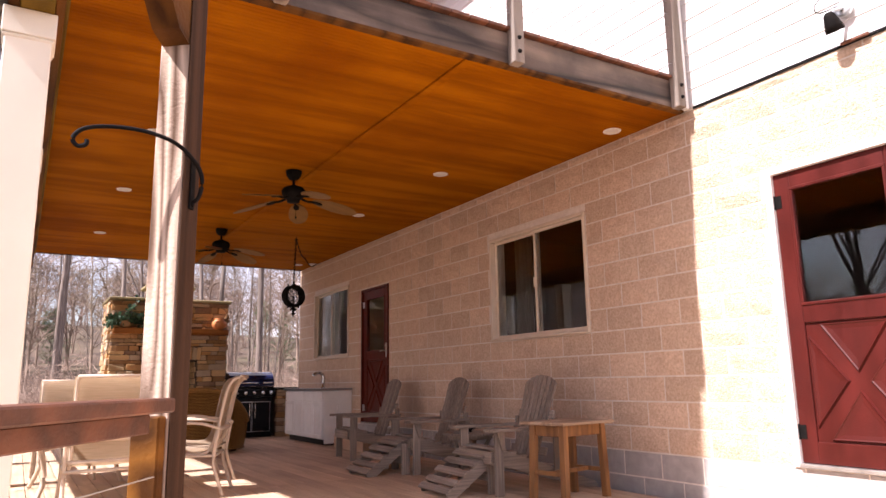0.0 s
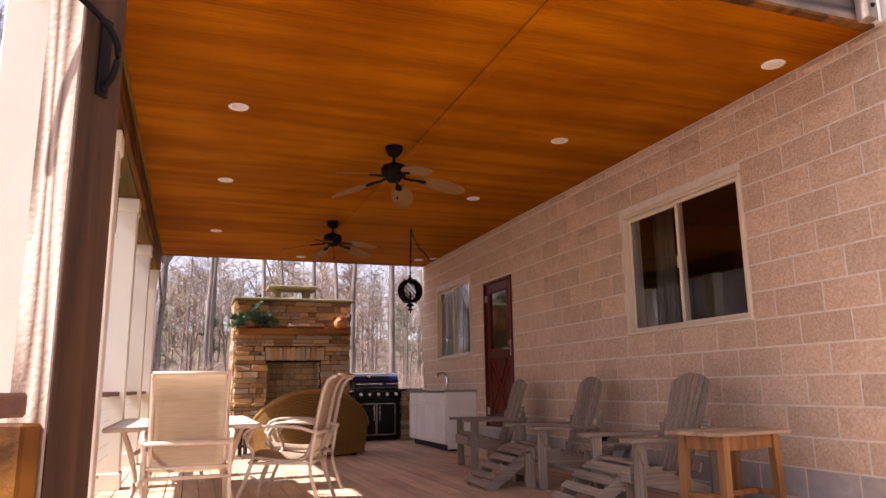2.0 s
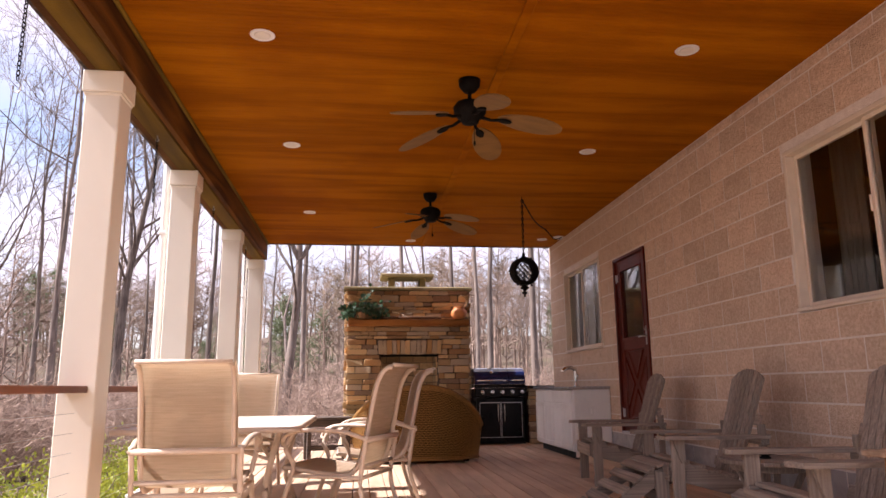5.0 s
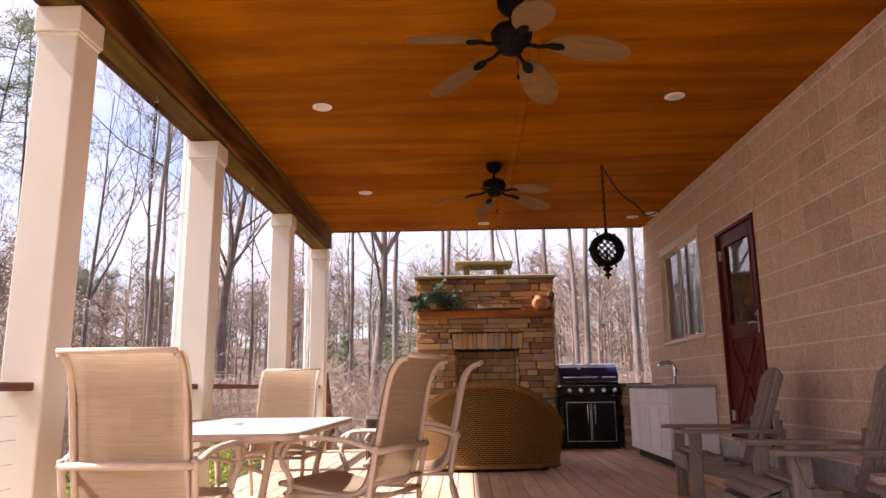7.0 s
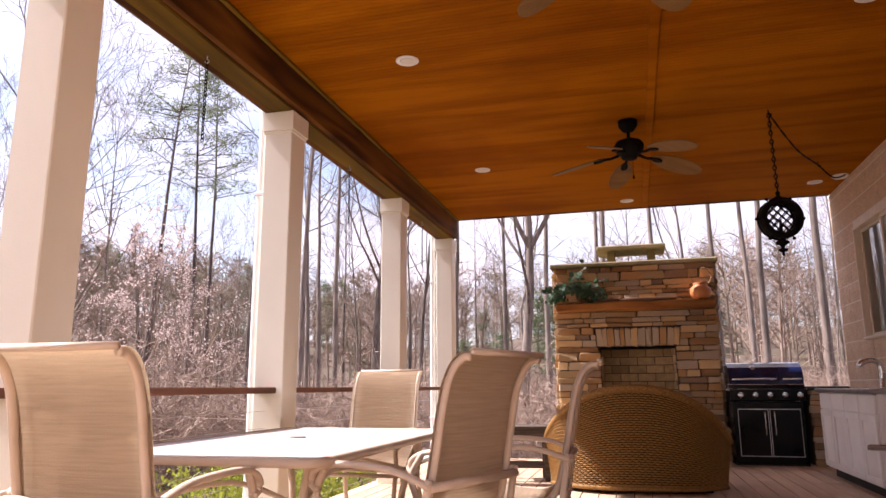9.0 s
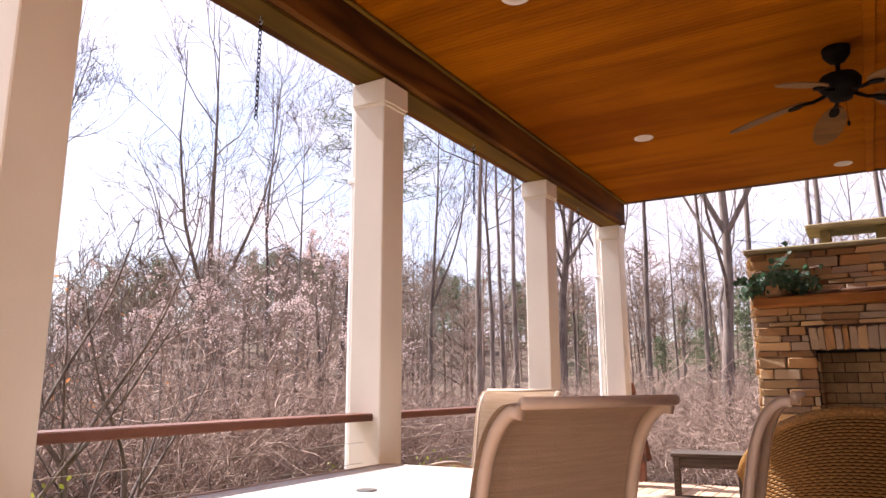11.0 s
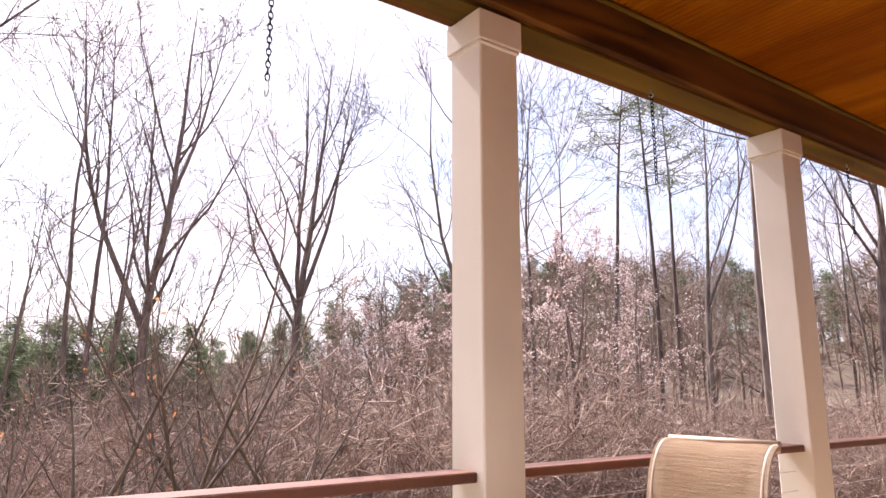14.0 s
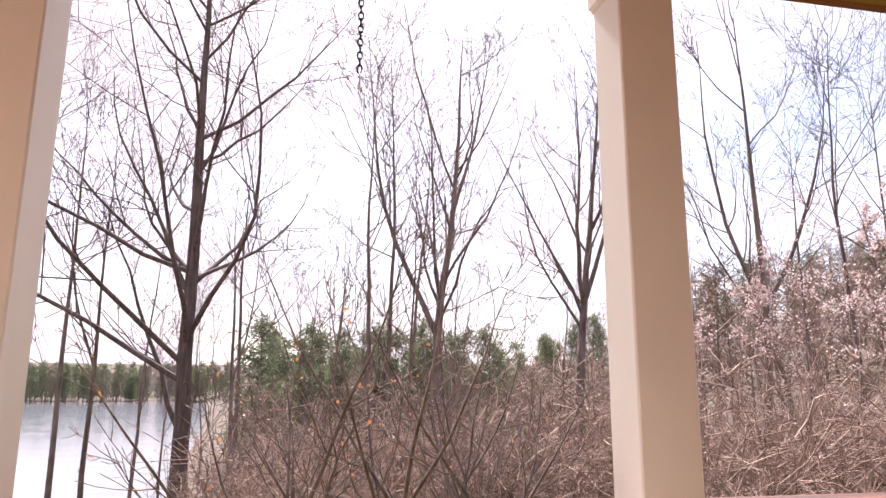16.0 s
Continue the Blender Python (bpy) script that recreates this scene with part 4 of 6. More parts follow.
def unit_stone(seed):
    rng = random.Random(seed)
    bm = bm_new()
    box(bm, -0.5, 0.5, -0.5, 0.5, -0.5, 0.5)
    bmesh.ops.bevel(bm, geom=bm.edges[:], offset=0.07, segments=1, affect="EDGES")
    for v in bm.verts:
        v.co += Vector((rng.uniform(-0.05, 0.05), rng.uniform(-0.09, 0.09), rng.uniform(-0.06, 0.06)))
    me = bpy.data.meshes.new("stone")
    bm.to_mesh(me)
    bm.free()
    me.materials.append(M_STONE)
    return me


STONES = [unit_stone(s) for s in range(200, 208)]


def stone(parent, rng, c, size, name="stone"):
    ob = new(name, rng.choice(STONES))
    ob.parent = parent
    ob.matrix_basis = pose(*c, 0, rng.uniform(-1, 1), 0) @ Matrix.Diagonal((*size, 1))
    return ob


def ledge_face(parent, rng, axis, a0, a1, fixed, z0, z1, holes=(), grow=1.0):
    """Courses of ledge stones over a face; axis: 'x' (face towards -y) or 'y' (face towards +x or -x)."""
    z = z0
    while z < z1 - 0.03:
        h = min(rng.choice((0.05, 0.065, 0.075, 0.09, 0.11)), z1 - z)
        if z1 - z - h < 0.035:
            h = z1 - z
        a = a0
        while a < a1 - 0.02:
            w = min(rng.uniform(0.11, 0.36), a1 - a)
            if a1 - a - w < 0.07:
                w = a1 - a
            ca, cz = a + w / 2, z + h / 2
            lo, hi = a, a + w
            for ha, hb, hz0, hz1 in holes:
                if cz > hz0 and cz < hz1:
                    if ha < lo < hb:
                        lo = hb
                    if ha < hi < hb:
                        hi = ha
                    if lo <= ha and hi >= hb:
                        hi = ha
            if hi - lo > 0.03 and not any(ha <= (lo + hi) / 2 <= hb and hz0 < cz < hz1 for ha, hb, hz0, hz1 in holes):
                d = rng.uniform(0.07, 0.12)
                ca = (lo + hi) / 2
                if axis == "x":
                    stone(parent, rng, (ca, fixed, cz), (hi - lo - 0.008, d, h - 0.008))
                else:
                    stone(parent, rng, (fixed, ca, cz), (d, hi - lo - 0.008, h - 0.008))
            a += w
        z += h


def build_fireplace():
    rng = random.Random(61)
    X0, X1, Y0, Y1, TOP = 1.29, 3.17, 12.98, 14.0, 2.37
    OX0, OX1, OZ0, OZ1 = 1.80, 2.70, 0.42, 1.37
    t = thing("fireplace", "tall outdoor fireplace of brown ledge stone with timber mantel", "fireplace")
    bm = bm_new()
    box(bm, X0, OX0, Y0, Y1, 0, TOP)
    box(bm, OX1, X1, Y0, Y1, 0, TOP)
    box(bm, OX0, OX1, Y0, Y1, OZ1, TOP)
    box(bm, OX0, OX1, Y0, Y1, 0, OZ0)
    box(bm, OX0, OX1, Y0 + 0.62, Y1, OZ0, OZ1)
    part("core", bm, M_STONEBACK, t, "dark recessed joints")
    ledge_face(t, rng, "x", X0 - 0.02, X1 + 0.02, Y0 - 0.01, 0.0, TOP, holes=((OX0, OX1, OZ0, OZ1), (OX0 - 0.05, OX1 + 0.05, OZ1, OZ1 + 0.22)))
    ledge_face(t, rng, "y", Y0 + 0.02, Y1, X0 - 0.01, 0.0, TOP)
    ledge_face(t, rng, "y", Y0 + 0.02, Y0 + 0.5, X1 + 0.01, 0.0, TOP)
    x = OX0 - 0.045
    while x < OX1 + 0.03:
        w = min(rng.uniform(0.055, 0.10), OX1 + 0.05 - x)
        lean = (x + w / 2 - (OX0 + OX1) / 2) * 9
        ob = stone(t, rng, (x + w / 2, Y0 - 0.015, OZ1 + 0.11), (w - 0.006, 0.12, 0.215), "arch_stone")
        ob.matrix_basis = pose(x + w / 2, Y0 - 0.015, OZ1 + 0.11, 0, lean, 0) @ Matrix.Diagonal((w - 0.006, 0.12, 0.215, 1))
        x += w
    one_box("lintel", OX0 - 0.05, OX1 + 0.05, Y0 + 0.02, Y0 + 0.14, OZ1 - 0.028, OZ1 - 0.002, M_BLACK, t)
    # firebox lining
    for row in range(9):
        z = OZ0 + row * 0.105
        off = 0.0 if row % 2 else -0.11
        xx = OX0 + off
        while xx < OX1:
            a, b = max(xx, OX0) + 0.004, min(xx + 0.22, OX1) - 0.004
            if b - a > 0.03:
                one_box("firebrick", a, b, Y0 + 0.59, Y0 + 0.618, z + 0.004, z + 0.1, M_FIREBRICK, t, 0.003)
            xx += 0.22
        for side, xw in (("l", OX0), ("r", OX1 - 0.026)):
            yy = Y0 + 0.06 + (0 if row % 2 else 0.09)
            while yy < Y0 + 0.58:
                one_box("firebrick", xw + 0.001, xw + 0.025, yy + 0.004, min(yy + 0.18, Y0 + 0.585), z + 0.004, z + 0.1, M_FIREBRICK, t, 0.003)
                yy += 0.185
    # hearth
    one_box("hearth", X0 - 0.05, X1 + 0.02, Y0 - 0.42, Y0 - 0.06, 0.0, 0.36, M_STONEBACK, t)
    ledge_face(t, rng, "x", X0 - 0.05, X1 + 0.02, Y0 - 0.43, 0.0, 0.36)
    one_box("hearth_slab", X0 - 0.08, X1 + 0.03, Y0 - 0.5, Y0 - 0.06, 0.362, 0.415, M_CAPSTONE, t, 0.012)
    bm = bm_new()
    box(bm, X0 + 0.0, X1 - 0.0, Y0 - 0.27, Y0 - 0.05, 1.80, 1.90, 0.014)
    bmesh.ops.subdivide_edges(bm, edges=[e for e in bm.edges if abs(e.verts[0].co.x - e.verts[1].co.x) > 1], cuts=14, use_grid_fill=True)
    for v in bm.verts:
        v.co.z += 0.007 * noise.noise((v.co.x * 4, v.co.y * 9, v.co.z * 3))
        v.co.y += 0.009 * noise.noise((v.co.x * 5, 3 + v.co.z * 9, v.co.y))
    part("mantel", bm, M_MANTEL, t, "thick rustic orange-brown timber mantel")
    one_box("cap_slab", X0 - 0.08, X1 + 0.08, Y0 - 0.09, Y1 + 0.08, TOP + 0.002, TOP + 0.06, M_CAPSTONE, t, 0.014)
    for x in (1.93, 2.44):
        one_box("cap_block", x, x + 0.1, 13.3, 13.62, TOP + 0.062, TOP + 0.265, M_CAPSTONE, t, 0.01)
    bm = bm_new()
    box(bm, 1.80, 2.67, 13.2, 13.75, TOP + 0.267, TOP + 0.325, 0.012)
    part("chimney_slab", bm, M_CAPSTONE, t, "mossy flat stone over the chimney")


build_fireplace()

M_WICKER_BASKET = surface("basket_cane", (0.30, 0.16, 0.07), (0.46, 0.28, 0.14), (30, 30, 60), 0.8, bump=0.6)
M_TERRA = surface("terracotta", (0.48, 0.17, 0.05), (0.60, 0.24, 0.08), (8, 8, 8), 0.6, bump=0.1)
M_IVY = leaf_material("dark_ivy_leaves", (0.02, 0.05, 0.025), (0.06, 0.12, 0.06), 9)
M_DARKWOOD = surface("dark_carved_wood", (0.09, 0.045, 0.025), (0.17, 0.09, 0.05), (3, 14, 14), 0.55, bump=0.2)


def build_ivy(x, y, z):
    t = thing("potted_ivy", "trailing dark green ivy in a woven basket on the mantel", "plant", (x, y, z))
    bm = bm_new()
    lathe(bm, [(0.075, 0), (0.10, 0.02), (0.115, 0.11), (0.12, 0.12), (0.105, 0.125), (0.09, 0.10)], 18)
    basket = part("basket", bm, M_WICKER_BASKET, t, "woven cane basket")
    rng = random.Random(5)
    V, F, L, LF = [], [], [], []
    for _ in range(36):
        a = rng.uniform(0, 6.28)
        st = sway(rng, Vector((0.04 * math.cos(a), 0.04 * math.sin(a), 0.1)), Vector((math.cos(a), 0.45 * math.sin(a), 0.9)), rng.uniform(0.2, 0.5), 6, 0.2, -0.26)
        limb(V, F, st, [0.003] * 7, 3)
        for _ in range(16):
            f = rng.uniform(0.5, 5.99)
            c = st[int(f)].lerp(st[int(f) + 1], f % 1) + Vector((rng.gauss(0, 0.02), rng.gauss(0, 0.02), rng.gauss(0, 0.02)))
            if c.z < 0.0 and c.y > -0.12:
                continue
            d = Vector((rng.gauss(0, 1), rng.gauss(-0.4, 0.7), rng.gauss(-0.2, 0.7))).normalized() * rng.uniform(0.05, 0.085)
            s = d.cross(Vector((rng.gauss(0, 1), 1, rng.gauss(0, 1)))).normalized() * d.length * 0.42
            b = len(L)
            L.extend([tuple(c), tuple(c + d * 0.35 + s), tuple(c + d), tuple(c + d * 0.35 - s)])
            LF.append((b, b + 1, b + 2, b + 3))
    raw_part("stem", V, F, M_BARK, t)
    raw_part("foliage", L, LF, M_IVY, t, "dark green ivy leaves")


build_ivy(1.50, 12.84, 1.905)


def build_pitcher(x, y, z):
    t = thing("terracotta_pot", "round orange terracotta pot with a hoop handle on the mantel", "pot", (x, y, z))
    bm = bm_new()
    lathe(bm, [(0.06, 0), (0.095, 0.02), (0.125, 0.075), (0.12, 0.13), (0.085, 0.165), (0.075, 0.18), (0.09, 0.195), (0.08, 0.197), (0.065, 0.175)], 26)
    part("body", bm, M_TERRA, t, "", True)
    bm = bm_new()
    tube(bm, spline(((0.08, 0, 0.17), (0.13, 0, 0.27), (0.09, 0, 0.36), (0.02, 0, 0.38)), 7), 0.008, 7)
    part("handle", bm, M_WICKER_BASKET, t, "thin arched cane handle")


build_pitcher(3.02, 12.83, 1.905)


def build_tray(x, y, z, length, tilt, name, label):
    t = thing(name, label, "tray", (x, y, z))
    bm = bm_new()
    n = 28
    rings = []
    for s, h in ((0.85, 0.0), (0.95, 0.012), (1.0, 0.035), (0.97, 0.04), (0.9, 0.016), (0.0, 0.012)):
        rings.append([bm.verts.new((s * length / 2 * math.cos(2 * math.pi * k / n), s * 0.085 * math.sin(2 * math.pi * k / n), h)) for k in range(n)])
    for a, b in zip(rings, rings[1:]):
        for k in range(n):
            bm.faces.new((a[k], a[(k + 1) % n], b[(k + 1) % n], b[k]))
    bm.faces.new(rings[0][::-1])
    bmesh.ops.remove_doubles(bm, verts=bm.verts[:], dist=0.0005)
    part("dish", bm, M_DARKWOOD, t, "", True)
    for sx in (-1, 1):
        bm = bm_new()
        tube(bm, spline(((sx * length * 0.47, -0.03, 0.034), (sx * length * 0.56, -0.02, 0.05), (sx * length * 0.56, 0.02, 0.05), (sx * length * 0.47, 0.03, 0.034)), 5), 0.006, 6)
        part("handle", bm, M_DARKWOOD, t)
    return t


build_tray(2.38, 12.84, 1.905, 0.74, 0, "long_wooden_tray", "long dark wooden dough bowl lying on the mantel")
build_tray(1.92, 12.82, 1.905, 0.30, 0, "oval_dish", "small dark oval dish lying on the mantel")

# ---------------------------------------------------------------- dining set
M_CHAIRFRAME = surface("beige_powder_coat", (0.52, 0.41, 0.31), (0.60, 0.48, 0.37), (10, 10, 10), 0.45, bump=0.06, vary=0.03)


def sling_material():
    m = surface("woven_sling", (0.42, 0.335, 0.245), (0.60, 0.495, 0.38), (5, 120, 120), 0.8, spec=0.2, bump=0.5, fine=200, vary=0.04)
    n, l = m.node_tree.nodes, m.node_tree.links
    tr, mx = n.new("ShaderNodeBsdfTranslucent"), n.new("ShaderNodeMixShader")
    tr.inputs["Color"].default_value = (0.68, 0.52, 0.34, 1)
    mx.inputs[0].default_value = 0.45
    l.new(n["Principled BSDF"].outputs[0], mx.inputs[1])
    l.new(tr.outputs[0], mx.inputs[2])
    l.new(mx.outputs[0], n["Material Output"].inputs["Surface"])
    return m


M_SLING = sling_material()
# the side line of the sling, y and z, from the seat's front edge to the rolled top
SLING = ((0.27, 0.385), (0.25, 0.405), (0.10, 0.385), (-0.10, 0.365), (-0.19, 0.39), (-0.235, 0.48), (-0.275, 0.66), (-0.315, 0.86), (-0.355, 0.955), (-0.405, 1.0), (-0.445, 1.003))


def build_sling_chair():
    t = thing("patio_chair", "beige metal patio armchair with tan woven sling seat", "chair", group="chairs round the patio table")
    line = spline([(0, y, z) for y, z in SLING], 4)
    bm = bm_new()
    nx = 6
    rows = []
    for i, p in enumerate(line):
        d = (line[min(i + 1, len(line) - 1)] - line[max(i - 1, 0)]).normalized()
        nrm = Vector((0, -d.z, d.y))
        rows.append([bm.verts.new(p + Vector((-0.250 + 0.50 * k / nx, 0, 0)) + nrm * (0.010 * (1 - (2 * k / nx - 1) ** 2) + 0.006 * abs(2 * k / nx - 1) ** 6)) for k in range(nx + 1)])
    for a, b in zip(rows, rows[1:]):
        for k in range(nx):
            bm.faces.new((a[k], a[k + 1], b[k + 1], b[k]))
    bmesh.ops.solidify(bm, geom=bm.faces[:], thickness=0.004)
    part("sling", bm, M_SLING, t, "tan woven sling cloth", True)
    for sx in (-1, 1):
        bm = bm_new()
        rail = []
        for i, p in enumerate(line):
            d = (line[min(i + 1, len(line) - 1)] - line[max(i - 1, 0)]).normalized()
            rail.append(p + Vector((sx * 0.230, -d.z * 0.019, d.y * 0.019)))
        tube(bm, rail, 0.016, 8, 0.8, (1, 0, 0))
        part("side_rail", bm, M_CHAIRFRAME, t, "", True)
        bm = bm_new()
        tube(bm, spline(((sx * 0.27, -0.30, 0.555), (sx * 0.285, -0.16, 0.60), (sx * 0.29, 0.02, 0.612), (sx * 0.29, 0.16, 0.605), (sx * 0.29, 0.235, 0.575), (sx * 0.285, 0.25, 0.53), (sx * 0.285, 0.215, 0.515)), 5), 0.018, 8, 0.7)
        part("arm", bm, M_CHAIRFRAME, t, "curved flat arm with scrolled end", True)
        bm = bm_new()
        tube(bm, spline(((sx * 0.285, 0.18, 0.60), (sx * 0.275, 0.235, 0.50), (sx * 0.26, 0.19, 0.40), (sx * 0.262, 0.23, 0.25), (sx * 0.27, 0.29, 0.10), (sx * 0.275, 0.31, 0.006)), 5), 0.015, 8)
        part("front_leg", bm, M_CHAIRFRAME, t, "", True)
        bm = bm_new()
        tube(bm, spline(((sx * 0.27, -0.295, 0.58), (sx * 0.268, -0.27, 0.44), (sx * 0.268, -0.255, 0.28), (sx * 0.272, -0.30, 0.12), (sx * 0.275, -0.34, 0.006)), 5), 0.015, 8)
        part("rear_leg", bm, M_CHAIRFRAME, t, "", True)
        bm = bm_new()
        tube(bm, ((sx * 0.262, 0.22, 0.34), (sx * 0.25, 0.0, 0.335), (sx * 0.266, -0.255, 0.335)), 0.012, 7)
        part("seat_rail", bm, M_CHAIRFRAME, t, "", True)
    for y, z, r in ((-0.298, 0.555, 0.017), (-0.262, 0.40, 0.013), (0.215, 0.345, 0.012), (-0.452, 1.0, 0.012), (0.27, 0.386, 0.014), (-0.258, 0.335, 0.013)):
        bm = bm_new()
        w = 0.235 if z > 0.9 or y > 0.25 else 0.27
        tube(bm, ((-w, y, z), (w, y, z)), r, 8)
        part("crossbar", bm, M_CHAIRFRAME, t, "", True)
    return t


CHAIR_AT = ((0.60, 6.03, 0, 1.0), (1.347, 6.63, 68, 1.0), (1.58, 7.55, 92, 1.0), (0.47, 8.43, 180, 1.0))
chair = build_sling_chair()
chair.matrix_basis = pose(CHAIR_AT[0][0], CHAIR_AT[0][1], 0.0, 0, 0, CHAIR_AT[0][2])
for x, y, turn, _ in CHAIR_AT[1:]:
    copy_thing(chair, pose(x, y, 0.0, 0, 0, turn))

M_TABLETOP = surface("pale_mosaic_top", (0.52, 0.475, 0.43), (0.66, 0.61, 0.555), (40, 40, 40), 0.35, bump=0.12, fine=120, stain=(0.42, 0.38, 0.35), stain_size=2.5, stain_amount=0.45, vary=0.0)


def rounded(x0, x1, y0, y1, r, n=6):
    pts = []
    for cx, cy, a0 in ((x1 - r, y1 - r, 0), (x0 + r, y1 - r, 90), (x0 + r, y0 + r, 180), (x1 - r, y0 + r, 270)):
        pts += [(cx + r * math.cos(radians(a0 + 90 * k / n)), cy + r * math.sin(radians(a0 + 90 * k / n))) for k in range(n + 1)]
    return pts


def plate(bm, outline, z0, z1, hole=0.0):
    a = [bm.verts.new((x, y, z0)) for x, y in outline]
    b = [bm.verts.new((x, y, z1)) for x, y in outline]
    bm.faces.new(a[::-1])
    bm.faces.new(b)
    n = len(a)
    for i in range(n):
        bm.faces.new((a[i], a[(i + 1) % n], b[(i + 1) % n], b[i]))


def build_dining_table():
    X0, X1, Y0, Y1, H = 0.02, 1.12, 6.27, 8.12, 0.636
    t = thing("patio_table", "long pale mosaic-topped patio table with beige metal legs", "table")
    bm = bm_new()
    plate(bm, rounded(X0 + 0.035, X1 - 0.035, Y0 + 0.035, Y1 - 0.035, 0.06), H - 0.016, H - 0.001)
    part("tabletop", bm, M_TABLETOP, t, "pale stained mosaic top")
    bm = bm_new()
    out, inn = rounded(X0, X1, Y0, Y1, 0.08), rounded(X0 + 0.036, X1 - 0.036, Y0 + 0.036, Y1 - 0.036, 0.059)
    rings = [[bm.verts.new((x, y, z)) for x, y in o] for o, z in ((inn, H - 0.03), (out, H - 0.03), (out, H - 0.006), ([(x * 0.98 + (X0 + X1) * 0.01, y * 0.99 + (Y0 + Y1) * 0.005) for x, y in out], H + 0.003), (inn, H + 0.002))]
    n = len(out)
    for a, b in zip(rings, rings[1:] + rings[:1]):
        for k in range(n):
            bm.faces.new((a[k], a[(k + 1) % n], b[(k + 1) % n], b[k]))
    part("rim", bm, M_CHAIRFRAME, t, "rounded beige metal rim", True)
    cx, cy = (X0 + X1) / 2, (Y0 + Y1) / 2
    for sx in (-1, 1):
        for sy in (-1, 1):
            bm = bm_new()
            tube(bm, spline(((cx + sx * 0.42, cy + sy * 0.72, H - 0.03), (cx + sx * 0.36, cy + sy * 0.66, 0.42), (cx + sx * 0.33, cy + sy * 0.63, 0.2), (cx + sx * 0.40, cy + sy * 0.70, 0.005)), 6), 0.02, 8)
            part("leg", bm, M_CHAIRFRAME, t, "", True)
    for a, b in (((-0.36, -0.66), (0.36, -0.66)), ((-0.36, 0.66), (0.36, 0.66)), ((-0.36, -0.66), (-0.36, 0.66)), ((0.36, -0.66), (0.36, 0.66))):
        bm = bm_new()
        m = ((a[0] + b[0]) / 2 * 0.6, (a[1] + b[1]) / 2 * 0.85)
        tube(bm, spline(((cx + a[0], cy + a[1], 0.43), (cx + m[0], cy + m[1], 0.50), (cx + b[0], cy + b[1], 0.43)), 8), 0.011, 7)
        part("stretcher", bm, M_CHAIRFRAME, t, "", True)
    bm = bm_new()
    lathe(bm, [(0.03, H - 0.004), (0.042, H - 0.002), (0.04, H + 0.004), (0.022, H + 0.005)], 16, (0.525, 7.3, 0))
    part("umbrella_ring", bm, M_STEEL, t, "grey umbrella hole ring")


build_dining_table()

# ---------------------------------------------------------------- wicker sofa
M_WICKER = surface("brown_wicker", (0.18, 0.088, 0.020), (0.33, 0.175, 0.048), (60, 60, 60), 0.6, spec=0.3, bump=0.3, vary=0.1)
# back shell colour: painted-in shade for the gaps between strands
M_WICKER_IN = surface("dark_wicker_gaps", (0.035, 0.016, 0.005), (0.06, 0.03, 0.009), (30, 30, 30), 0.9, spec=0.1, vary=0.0)


